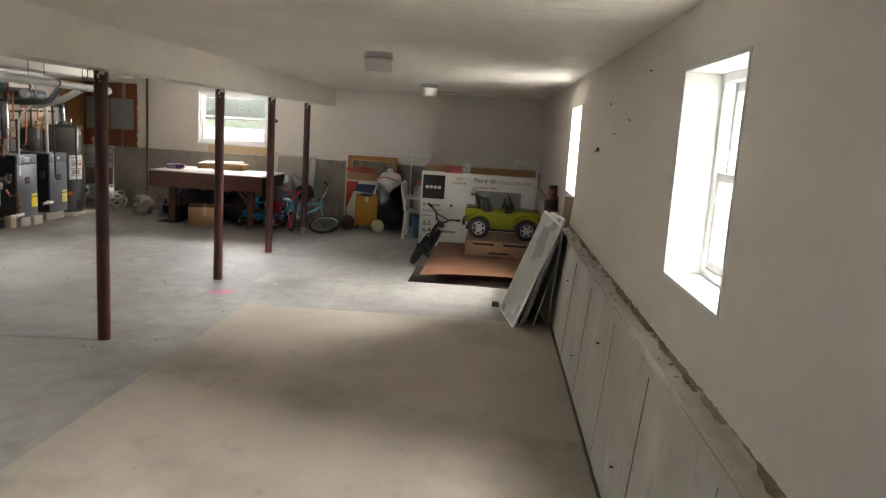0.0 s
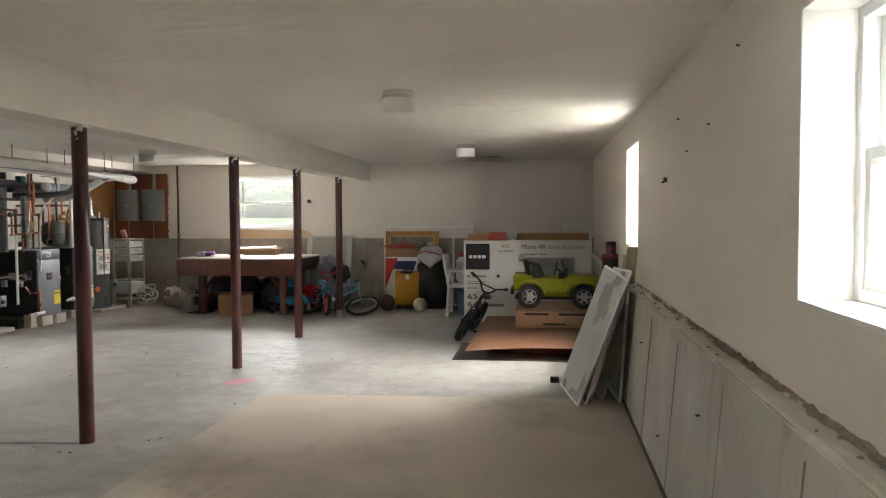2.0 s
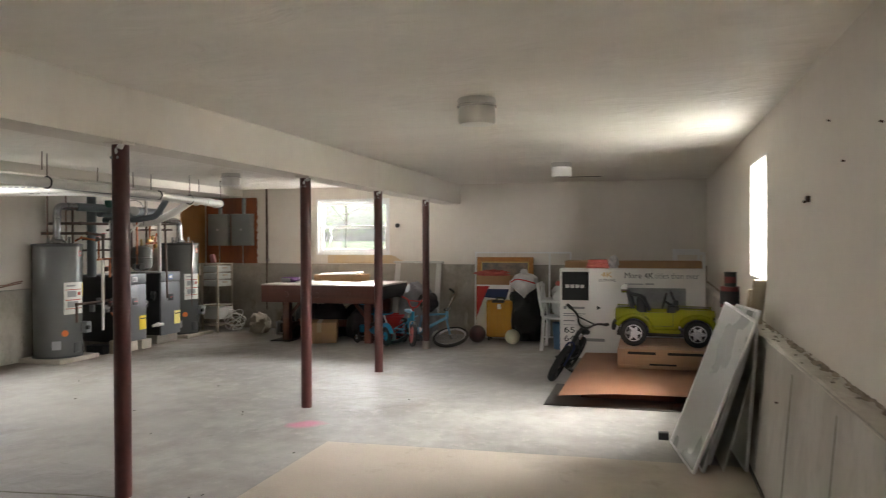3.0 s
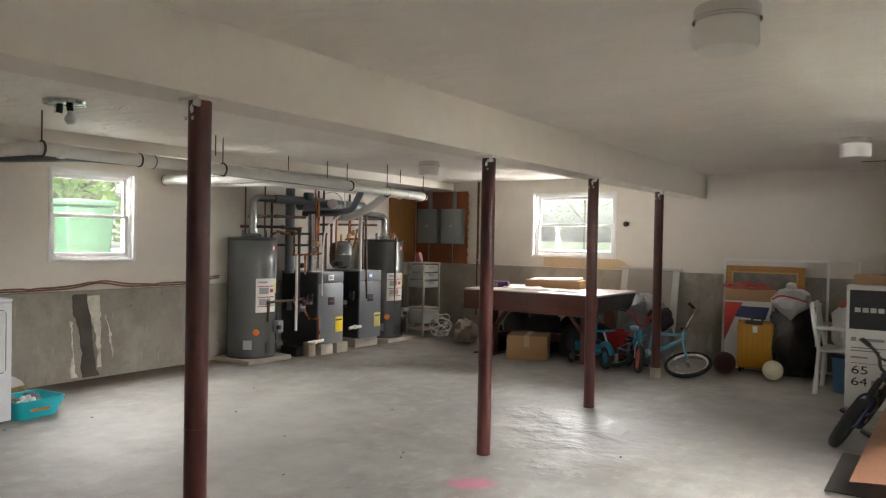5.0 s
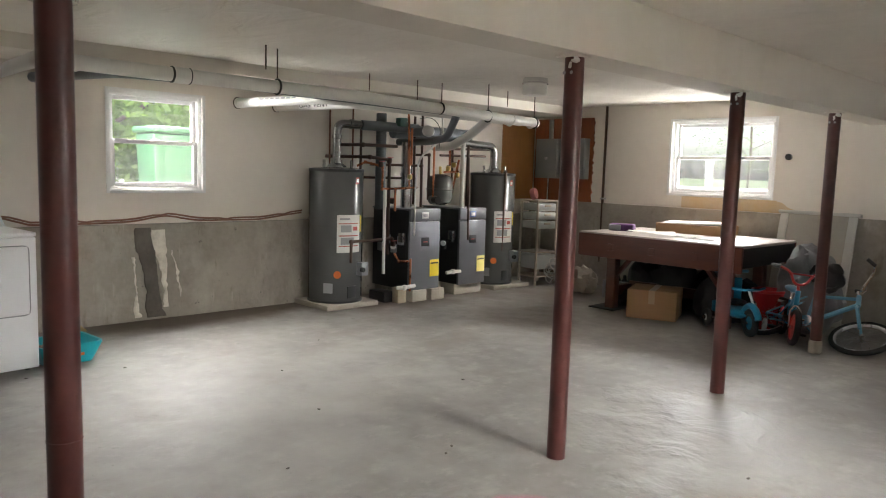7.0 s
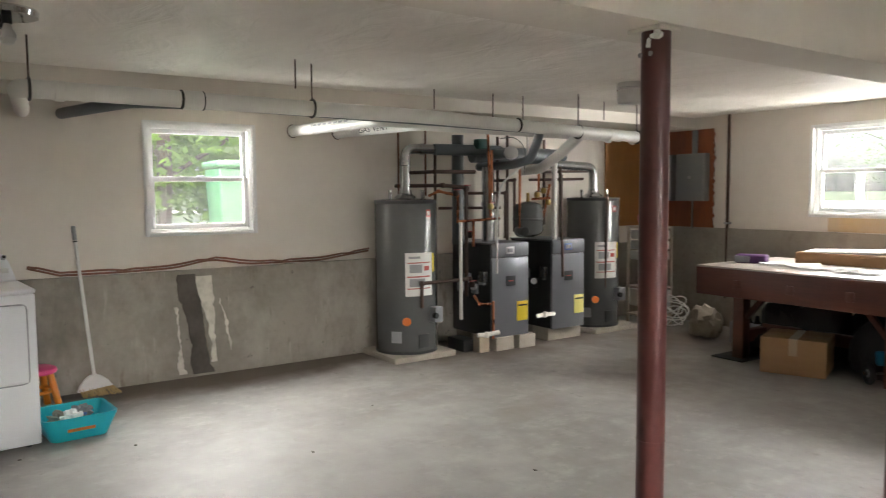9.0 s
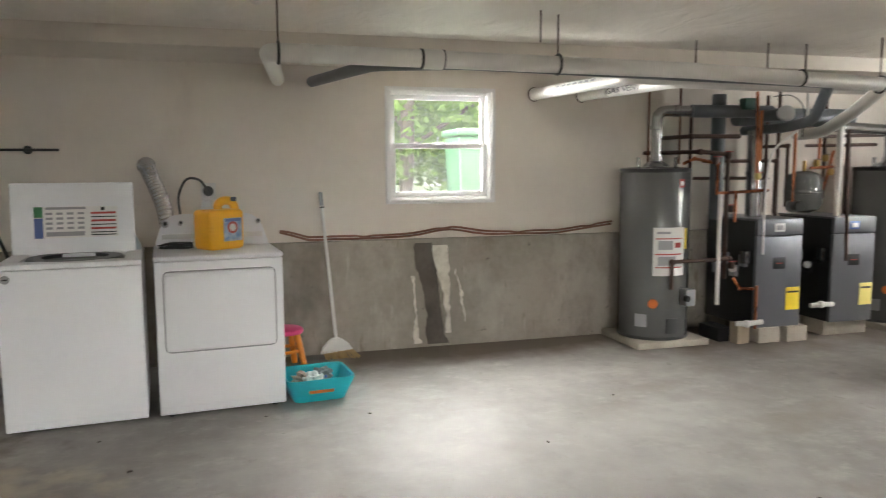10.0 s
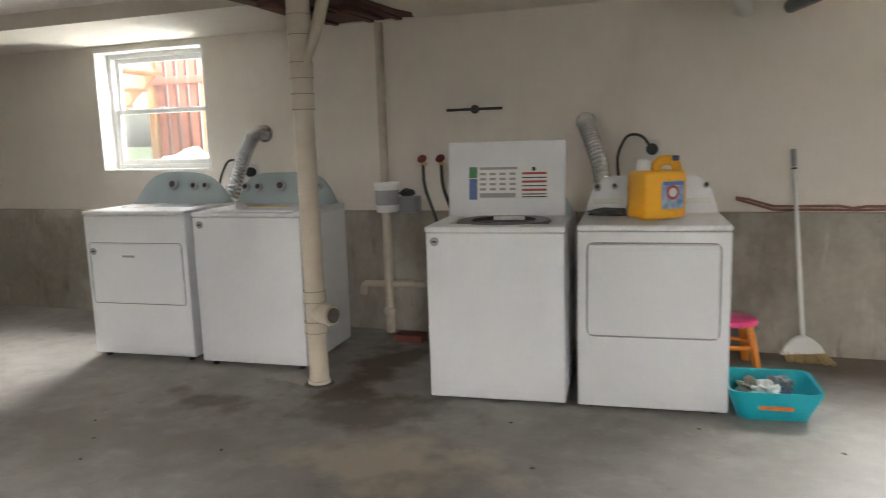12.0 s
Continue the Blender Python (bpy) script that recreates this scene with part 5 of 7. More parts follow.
def bicycle(label, m, r, base, frame_mat, bar_mat, seat_h, bar_h, rim_mat, steer=0.0, group="children's cycles", training=False, fork_mat=None, front_disc=None, seat_mat=None, tyre=0.024, tip=0.0):
    """A small bicycle. x forward, the front wheel's contact at the origin."""
    b = thing("bicycle", (0, 0, 0), label, "bicycle", group)
    b.matrix_world = m
    fw, rw, bb = Vector((0, 0, r)), Vector((-base, 0, r)), Vector((-base * 0.56, 0, r * 0.95))
    head0, head1 = Vector((-r * 0.55, 0, r * 2.15)), Vector((-r * 0.72, 0, r * 2.15 + 0.12))
    seat0 = Vector((-base * 0.68, 0, seat_h - 0.10))
    fr = bmesh.new()
    tube([bb, head0 + Vector((0, 0, 0.02))], 0.021, fr)
    tube([seat0 + (bb - seat0) * 0.25, head1 - Vector((0, 0, 0.04))], 0.015, fr)
    tube([bb, seat0], 0.015, fr)
    for s in (-1, 1):
        o = Vector((0, s * 0.04, 0))
        tube([bb + o * 0.5, rw + o], 0.009, fr)
        tube([seat0 + (bb - seat0) * 0.2 + o * 0.4, rw + o], 0.008, fr)
    cyl(head0, head1, 0.021, fr)
    part("frame", fr, frame_mat, b)
    fk = bmesh.new()
    for s in (-1, 1):
        o = Vector((0, s * 0.045, 0))
        tube([fw + o, head0 + o * 0.9 + Vector((0.01, 0, -0.04)), head0], 0.010, fk, bend=0.03)
    part("fork", fk, fork_mat or frame_mat, b)
    top = head1 + Vector((-0.03, 0, 0.05))
    hb = bmesh.new()
    cyl(head1, top, 0.012, hb)
    pts = [(-0.05, -0.25, bar_h), (0.03, -0.20, bar_h), (0.035, -0.11, bar_h - 0.03), (0.02, -0.05, top.z), (0.02, 0.05, top.z), (0.035, 0.11, bar_h - 0.03), (0.03, 0.20, bar_h), (-0.05, 0.25, bar_h)]
    turn = Matrix.Rotation(radians(steer), 3, "Z")
    pts = [turn @ Vector((x, y * 0.9, 0)) + Vector((top.x, 0, z)) for x, y, z in pts]
    tube(pts, 0.011, hb, 10, 0.05)
    tube([pts[2].lerp(pts[3], 0.15), pts[5].lerp(pts[4], 0.15)], 0.008, hb)
    bar = part("handlebar", hb, bar_mat, b)
    for a, c in ((pts[0], pts[1]), (pts[-1], pts[-2])):
        part("grip", cyl(a, a.lerp(c, 0.95), 0.016), RUBBER, bar)
    part("seat_post", cyl(seat0, seat0 + Vector((-0.02, 0, 0.08)), 0.012), CHROME, b)
    sb = blob((0.12, 0.062, 0.03), 2.0, 0.05, 1.5, None, Matrix.Translation(seat0 + Vector((-0.015, 0, 0.10))))
    for v in sb.verts:
        f = (v.co.x - seat0.x + 0.13) / 0.24
        v.co.y *= 1.15 - 0.75 * max(0, min(1, f))
    part("saddle", sb, seat_mat or BLACK, b)
    front = wheel("front_wheel", fw, r, tyre, b, rim_mat, disc=front_disc, turn=0)
    front.matrix_basis = pose(0, 0, 0, -tip, 0, 0)
    wheel("rear_wheel", rw, r, tyre, b, rim_mat, disc=front_disc)
    cr = bmesh.new()
    cyl(bb + Vector((0, -0.045, 0)), bb + Vector((0, -0.04, 0)), 0.06, cr)
    for s in (-1, 1):
        tube([bb + Vector((0, s * 0.05, 0)), bb + Vector((s * 0.09, s * 0.06, -0.07))], 0.008, cr)
    part("crank", cr, CHROME, b)
    for s in (-1, 1):
        c = bb + Vector((s * 0.09, s * 0.10, -0.07))
        part("pedal", box(c.x - 0.04, c.x + 0.04, c.y - 0.035, c.y + 0.035, c.z - 0.01, c.z + 0.01, 0.004), BLACK, b)
    if training:
        for s in (-1, 1):
            part("training_wheel", cyl((-base, s * 0.13, 0.06), (-base, s * 0.155, 0.06), 0.06), PLASTIC_W, b)
            part("stabiliser_arm", tube([(-base, s * 0.04, r), (-base, s * 0.12, r * 0.8), (-base, s * 0.135, 0.07)], 0.006), CHROME, b)
    return b


bicycle("light blue children's bicycle leaning over behind a steel column", pose(-1.74, 11.28, 0.014, 0, 0, -8) @ pose(0, 0, 0, -52, 0, 0), 0.245, 0.80, SKYBLUE, CHROME, 0.78, 0.88, SILVER, 25, tip=14, tyre=0.021)
bicycle("small red and blue toddler bicycle with training wheels", pose(-2.17, 11.26, 0, 0, 0, -58) @ pose(0, 0, 0, -6, 0, 0), 0.155, 0.46, BLUE_PL, RED, 0.44, 0.64, RED, 10, training=True, fork_mat=CHROME, front_disc=RED, seat_mat=SKYBLUE, tyre=0.026)
bicycle("black and dark blue bmx bicycle leaning beside the plywood", pose(-0.12, 9.42, 0, 0, 0, -97) @ pose(0, 0, 0, -28, 0, 0), 0.20, 0.70, BLACK, BLACK, 0.50, 0.72, BLACK, 20, fork_mat=NAVY, tyre=0.036)

tr = thing("tricycle", (-2.70, 11.42, 0), "turquoise blue plastic tricycle with push bar and black seat", "tricycle", "children's cycles", rz=-40)
wheel("front_wheel", (0.22, 0, 0.125), 0.125, 0.026, tr, BLACK, disc=BLUE_PL)
for s in (-1, 1):
    wheel("rear_wheel", (-0.24, s * 0.19, 0.085), 0.085, 0.022, tr, BLACK, disc=PLASTIC_W)
part("rear_axle", cyl((-0.24, -0.19, 0.085), (-0.24, 0.19, 0.085), 0.01), STEEL, tr)
part("body", join(None, blob((0.22, 0.10, 0.055), 5, 0.1, 1.5), Matrix.Translation((-0.05, 0, 0.18))), BLUE_PL, tr)
part("mudguard", tube([(0.22 + 0.15 * math.cos(a), 0, 0.125 + 0.15 * math.sin(a)) for a in [0.35 + 0.22 * k for k in range(11)]], 0.03, None, 8), BLUE_PL, tr)
part("seat", join(None, blob((0.10, 0.10, 0.03), 7, 0.05, 1.5), Matrix.Translation((-0.08, 0, 0.26))), BLACK, tr)
part("seat_back", box(-0.20, -0.17, -0.10, 0.10, 0.25, 0.47, 0.014, seg=3), BLUE_PL, tr)
part("fork", tube([(0.22, 0.03, 0.125), (0.19, 0.03, 0.28), (0.16, 0, 0.40)], 0.012, None, 8, 0.03), PLASTIC_W, tr)
part("handlebar", tube([(0.12, -0.16, 0.42), (0.17, -0.08, 0.41), (0.17, 0.08, 0.41), (0.12, 0.16, 0.42)], 0.012, None, 8, 0.03), BLUE_PL, tr)
part("push_pole", tube([(-0.22, 0, 0.2), (-0.24, 0, 0.50), (-0.20, 0, 0.53)], 0.012, None, 8, 0.03), PLASTIC_W, tr)
part("push_bar", cyl((-0.20, -0.16, 0.53), (-0.20, 0.16, 0.53), 0.014), SKYBLUE, tr)
part("basket", box(-0.40, -0.26, -0.12, 0.12, 0.13, 0.24, 0.02, seg=3), BLUE_PL, tr)

bk = thing("red_bucket", (-2.60, 11.80, 0), "red plastic bucket standing among the children's cycles", "bucket")
part("pail", lathe([(0, 0.0), (0.11, 0.0), (0.115, 0.01), (0.14, 0.34), (0.15, 0.345), (0.15, 0.37), (0.138, 0.37), (0.112, 0.02), (0, 0.02)], n=32), RED, bk)
part("handle", tube([(0.15 * math.cos(a), 0.05, 0.34 - 0.13 * math.sin(a)) for a in [k * math.pi / 12 for k in range(13)]], 0.004, None, 6), STEEL, bk)
tagged(part("grey_beanbag", blob((0.29, 0.24, 0.40), 6.0, 0.28, 1.6, -0.36, Matrix.Translation((-2.30, 11.98, 0.36)), sub=4), BAG_G), "crumpled grey fabric bag behind the cycles", "bag")
tagged(part("black_bag", blob((0.15, 0.10, 0.13), 9.0, 0.25, 1.8, None, Matrix.Translation((-2.10, 11.78, 0.55))), BAG_K), "black bag resting on the grey fabric bag", "bag")

ball = thing("cream_ball", (-0.94, 11.82, 0.1), "cream-coloured ball on the concrete floor", "ball")
part("skin", lathe([(0.1 * math.sin(a), -0.1 * math.cos(a)) for a in [k * math.pi / 16 for k in range(17)]], n=28), BALL_W, ball)
ball = thing("dark_ball", (-1.43, 11.86, 0.118), "dark red and black basketball on the floor", "ball")
part("skin", lathe([(0.118 * math.sin(a), -0.118 * math.cos(a)) for a in [k * math.pi / 16 for k in range(17)]], n=28), BALL_R, ball)
for ax in (0, 90):
    part("seam", join(None, tube([(0.1175 * math.cos(a), 0, 0.1175 * math.sin(a)) for a in [k * math.pi / 16 for k in range(32)]], 0.002, None, 5, closed=True), pose(0, 0, 0, 0, 0, ax)), BLACK, ball)

sc = thing("suitcase", (-1.18, 12.10, 0), "mustard yellow hard-shell suitcase standing upright", "suitcase")
part("shell", box(-0.185, 0.185, 0.0, 0.24, 0.045, 0.555, 0.035, seg=4), MUSTARD, sc)
for k in range(6):
    part("rib", box(-0.14 + 0.052 * k, -0.125 + 0.052 * k, -0.005, 0.01, 0.09, 0.50, 0.004), MUSTARD, sc)
part("zip_band", box(-0.188, 0.188, 0.112, 0.126, 0.042, 0.558, 0.004), BLACK, sc)
part("top_handle", tube([(-0.06, 0.12, 0.555), (-0.05, 0.12, 0.585), (0.05, 0.12, 0.585), (0.06, 0.12, 0.555)], 0.012, None, 8, 0.02), BLACK, sc)
part("luggage_tag", box(-0.02, 0.03, -0.012, -0.006, 0.44, 0.51, 0.003), PAPER, sc)
part("side_trim", box(-0.10, 0.08, -0.006, 0.02, 0.525, 0.565, 0.008), BLACK, sc)
for sx in (-0.15, 0.15):
    for sy in (0.04, 0.2):
        part("caster", cyl((sx - 0.012, sy, 0.025), (sx + 0.012, sy, 0.025), 0.025), BLACK, sc)

tb2 = thing("tall_carton", (-1.30, 12.34, 0), "tall printed carton in red, white and navy", "cardboard box")
part("carton", box(-0.25, 0.24, 0, 0.22, 0, 0.76, 0.004), TVBOX, tb2)
part("brown_top", box(-0.252, 0.242, -0.002, 0.222, 0.76, 0.885, 0.004), CARD, tb2, "bare brown cardboard collar")
part("print_red", sheet([(-0.248, -0.003, 0.74), (-0.248, -0.003, 0.30), (-0.13, -0.003, 0.60), (-0.06, -0.003, 0.74)], 0.002), RED, tb2, "red printed field", smooth=False)
part("print_navy", sheet([(-0.10, -0.003, 0.70), (-0.14, -0.003, 0.58), (0.18, -0.003, 0.56), (0.22, -0.003, 0.70)], 0.002), NAVY, tb2, "navy printed field", smooth=False)
tagged(part("red_cloth", blob((0.22, 0.10, 0.05), 8.0, 0.5, 2.5, -0.03, Matrix.Translation((-1.34, 12.42, 0.915))), CLOTH_R), "crumpled red cloth on the tall carton", "cloth")
pf = thing("picture_frame", (-1.6, 12.52, 0.0), "large gilded wooden picture frame leaning on the wall", "picture frame")
pf.matrix_world = pose(-1.60, 12.50, 0.25, -5, 0, 0)
part("frame_rail", ring(0.83, 0.90, 0, 0.035, 0.075, bevel=0.01), GOLD_W, pf)
part("inner_rim", join(None, ring(0.70, 0.77, -0.004, 0.02, 0.016), Matrix.Translation((0.065, 0, 0.065))), BRASS, pf)
part("picture", box(0.07, 0.76, 0.012, 0.02, 0.07, 0.83), PICTURE, pf, "faded dark landscape print")
bx = carton("storage_carton", (-1.15, 12.57, 0), 0, 0.5, 0.12, 0.25, "flat brown carton behind the picture frame", False)
ws = thing("window_screen", (-1.64, 12.62, 0), "empty white aluminium screen frame leaning on the end wall", "window screen", "screens and frames")
ws.matrix_world = pose(-1.64, 12.57, 0, -3, 0, 0)
part("screen_frame", ring(1.40, 1.225, 0, 0.015, 0.024), VINYL, ws)
part("mullion", box(1.08, 1.104, 0.0, 0.014, 0.02, 1.2, 0.002), VINYL, ws)

gb = thing("garbage_bag", (-0.80, 12.22, 0), "full black garbage bag standing by the wall", "garbage bag")
part("bag_body", join(None, blob((0.25, 0.20, 0.42), 11.0, 0.25, 1.8, -0.36, sub=4), Matrix.Translation((0, 0, 0.36))), BAG_K, gb)
wb = thing("white_bag", (-0.82, 12.08, 0.62), "white plastic drawstring bag draped over a black bag", "plastic bag")
bm = blob((0.20, 0.16, 0.17), 13.0, 0.22, 2.2, None, Matrix.Translation((0, 0, 0.16)))
for v in bm.verts:
    v.co.x *= 0.25 + 0.75 * min(1, max(0.0, (v.co.z + 0.02) / 0.2))
part("bag_body", bm, BAG_W, wb)
part("drawstring", tube([(-0.17, -0.10, 0.20), (-0.08, -0.165, 0.25), (0.04, -0.168, 0.23), (0.16, -0.11, 0.19)], 0.009, None, 6, 0.05), RED, wb, "red drawstring")
part("knot", blob((0.05, 0.04, 0.05), 15, 0.4, 3, None, Matrix.Translation((0, -0.02, 0.33))), BAG_W, wb)

ch = thing("plastic_chair", (-0.24, 11.58, 0), "white resin garden chair holding a clear plastic bag", "chair", rz=90)
for sx, sy in ((-0.20, -0.20), (0.20, -0.20), (-0.22, 0.22), (0.22, 0.22)):
    part("leg", tube([(sx * 1.08, sy * 1.12, 0), (sx, sy, 0.40)], 0.022, None, 8), PLASTIC_W, ch)
part("seat", box(-0.23, 0.23, -0.23, 0.23, 0.395, 0.42, 0.01), PLASTIC_W, ch)
for s in (-1, 1):
    part("back_post", tube([(s * 0.21, 0.22, 0.40), (s * 0.215, 0.27, 0.66), (s * 0.17, 0.30, 0.84)], 0.02, None, 8, 0.08), PLASTIC_W, ch)
    part("armrest", tube([(s * 0.22, 0.24, 0.62), (s * 0.25, 0.0, 0.62), (s * 0.24, -0.20, 0.58), (s * 0.22, -0.22, 0.42)], 0.018, None, 8, 0.06), PLASTIC_W, ch)
for k in range(5):
    part("back_slat", box(-0.15 + 0.065 * k, -0.11 + 0.065 * k, 0.255, 0.268, 0.43, 0.83, 0.004), PLASTIC_W, ch)
part("top_rail", box(-0.19, 0.19, 0.28, 0.31, 0.80, 0.85, 0.01), PLASTIC_W, ch)
tagged(part("clear_bag", blob((0.17, 0.17, 0.22), 17.0, 0.3, 2.0, -0.19, Matrix.Translation((-0.22, 11.55, 0.61))), BAG_W), "crumpled clear plastic bag on the garden chair", "plastic bag")
tagged(part("pink_wrap", blob((0.05, 0.05, 0.03), 18.0, 0.3, 2.0, None, Matrix.Translation((-0.28, 11.50, 0.84))), CLOTH_R), "pink scrap on top of the clear bag", "cloth")
tagged(part("blue_bin", lathe([(0, 0), (0.12, 0), (0.14, 0.33), (0.125, 0.33), (0.11, 0.02), (0, 0.02)], n=24, m=Matrix.Translation((-0.24, 11.60, 0))), mat("dull_blue_bin", (0.06, 0.14, 0.24), 0.5)), "dull blue bin under the garden chair", "bin")

# ---- television carton, toy car, plywood ----
tv = thing("television_carton", (-0.20, 10.9, 0), "large white printed television carton standing on end", "cardboard box")
part("carton", box(0, 1.63, 0, 0.20, 0, 1.055, 0.006), TVBOX, tv)
part("logo_block", box(0.025, 0.335, -0.003, 0.003, 0.68, 1.015), LABEL_BLACK, tv, "black logo block", smooth=False)
part("logo_mark", boxes([(0.065 + 0.058 * k, 0.11 + 0.058 * k, -0.005, -0.002, 0.825, 0.865) for k in range(4)]), PAPER, tv, smooth=False)
words("4K", 0.085, (0.475, -0.002, 0.955), 90, 0, mat("gold_print", (0.60, 0.36, 0.06), 0.5), tv, width=0.13)
words("ULTRA HD", 0.045, (0.452, -0.002, 0.905), 90, 0, LABEL_BLACK, tv, width=0.19)
words("More 4K", 0.095, (0.74, -0.002, 0.945), 90, 0, LABEL_BLACK, tv, width=0.32)
words("titles than ever", 0.095, (1.08, -0.002, 0.945), 90, 0, LABEL_GREY, tv, width=0.48)
for x0, x1, z0, z1 in ((0.75, 0.765, 0.87, 0.89), (0.785, 0.95, 0.872, 0.885), (0.98, 1.07, 0.872, 0.888), (0.04, 0.08, 0.575, 0.61), (0.10, 0.29, 0.578, 0.603), (0.04, 0.30, 0.515, 0.525), (0.04, 0.26, 0.49, 0.50), (0.04, 0.17, 0.43, 0.445), (0.04, 0.36, 0.385, 0.39), (0.20, 0.26, 0.195, 0.25), (0.29, 0.52, 0.20, 0.235)):
    part("print", box(x0, x1, -0.003, 0.003, z0, z1), LABEL_GREY, tv, smooth=False)
part("play_mark", sheet([(0.43, -0.001, 0.57), (0.43, -0.001, 0.62), (0.475, -0.001, 0.595)], 0.003), LABEL_BLACK, tv, smooth=False)
words("65", 0.10, (0.045, -0.002, 0.295), 90, 0, LABEL_BLACK, tv, width=0.12)
words("64", 0.10, (0.045, -0.002, 0.195), 90, 0, LABEL_BLACK, tv, width=0.12)
part("screen_picture", box(0.78, 1.42, -0.003, 0.003, 0.42, 0.835), mat("printed_screen", (0.30, 0.315, 0.30), 0.5, col2=(0.17, 0.18, 0.17), amount=0.8, big=4), tv, "dark printed picture of a screen", smooth=False)
carton("brown_carton", (0.62, 11.32, 0), 0, 1.58, 0.36, 1.13, "long brown carton behind the television carton", False)
fr = thing("storm_window", (1.02, 11.62, 0), "white window frames leaning together in the corner", "window frame", "screens and frames")
fr.matrix_world = pose(1.12, 11.56, 0, -4, 0, 0)
part("outer_frame", ring(0.36, 1.24, 0, 0.03, 0.035), VINYL, fr)
fr2 = copy_thing(fr, pose(1.10, 11.66, 0, -5, 0, 0) @ Matrix.Diagonal((0.9, 1, 1.03, 1)))
cl = thing("folded_cloth", (0.24, 11.0, 1.056), "folded dusty red cloth on the television carton", "cloth")
for k in range(3):
    part("fold", box(-0.135 + 0.01 * k, 0.13 - 0.012 * k, -0.09, 0.08, 0.034 * k, 0.034 * k + 0.036, 0.014, seg=3), CLOTH_R, cl)
tagged(part("tissue", blob((0.06, 0.06, 0.08), 21, 0.5, 2.5, -0.06, Matrix.Translation((0.42, 11.0, 1.118))), BAG_W), "crumpled white plastic wrap on the carton", "plastic wrap")

# thin dark grey rectangle on the floor, reaching under the plywood
tagged(part("dark_floor_sheet", box(-0.04, 1.25, 8.34, 9.25, 0.0, 0.008, 0.003), mat("dark_grey_sheet", (0.075, 0.07, 0.066), 0.85, bump=0.3, bscale=90)), "thin dark grey sheet on the floor under the plywood", "mat")
pb = thing("low_pallet", (0.24, 8.66, 0.008), "low dark red-brown wooden base under the plywood", "pallet")
for k in range(3):
    part("bearer", box(0, 1.05, 0.02 + 0.68 * k, 0.11 + 0.68 * k, 0, 0.085, 0.004), TABLE_W, pb)
part("deck_board", box(-0.01, 1.06, 0.0, 1.5, 0.086, 0.104, 0.003), TABLE_W, pb)
ply = bmesh.new()
rows = []
for i in range(15):
    f = i / 14
    row = []
    for j in range(13):
        k = j / 12
        x, y = 0.09 + 1.30 * f + 0.05 * k, 8.27 + 2.15 * k + 0.12 * f
        z = 0.128 + 0.012 * k - 0.03 * (1 - f) ** 3 * (1 - k) ** 2 + 0.006 * math.sin(f * 5) * (1 - k)
        row.append(ply.verts.new((x, y, z)))
    rows.append(row)
for a, b in zip(rows, rows[1:]):
    for j in range(12):
        ply.faces.new((a[j], b[j], b[j + 1], a[j + 1]))
bmesh.ops.solidify(ply, geom=ply.faces[:], thickness=0.012)
tagged(part("plywood_sheet", ply, PLYWOOD), "slightly bowed reddish plywood sheet lying on a low base", "plywood")
pl = thing("wooden_pallet", (0.52, 9.46, 0.15), "pale wooden pallet carrying the toy car", "pallet")
for k in range(7):
    part("top_board", box(0, 0.86, 0.135 * k, 0.12 + 0.135 * k, 0.165, 0.185, 0.003), PINE, pl)
for k in range(3):
    part("stringer", box(0.0, 0.86, 0.005 + 0.43 * k, 0.045 + 0.43 * k, 0.03, 0.165, 0.003), PINE, pl)
for k in range(3):
    part("bottom_board", box(0, 0.86, 0.40 * k, 0.12 + 0.40 * k, 0.0, 0.03, 0.003), PINE, pl)
# near-black strips on the front stand in for shade in the gaps
part("slot_shade", boxes([(0.10, 0.36, 0.0025, 0.006, 0.135, 0.16), (0.47, 0.80, 0.0025, 0.006, 0.135, 0.16), (0.30, 0.55, -0.0025, 0.003, 0.033, 0.05)]), DARK, pl, "dark strips painted as shaded slots between the boards", smooth=False)

jp = thing("ride_on_car", (0.965, 9.92, 0.336), "lime green ride-on toy off-road car with silver wheels", "toy car")
body = bmesh.new()
outline = [(-0.47, 0.295), (-0.15, 0.295), (-0.125, 0.175), (0.13, 0.175), (0.155, 0.295), (0.47, 0.30), (0.465, 0.36), (0.14, 0.37), (0.10, 0.335), (-0.24, 0.335), (-0.28, 0.37), (-0.47, 0.375)]
box(-0.12, 0.125, -0.20, 0.20, 0.14, 0.25, 0.02, body, seg=3)
for s in (-1, 1):
    join(body, sheet([(x, s * 0.235, z) for x, z in outline], 0.03 * s))
box(0.10, 0.455, -0.21, 0.21, 0.24, 0.365, 0.03, body, seg=3)
box(-0.475, -0.30, -0.21, 0.21, 0.24, 0.37, 0.025, body, seg=3)
part("body_shell", body, LIME, jp)
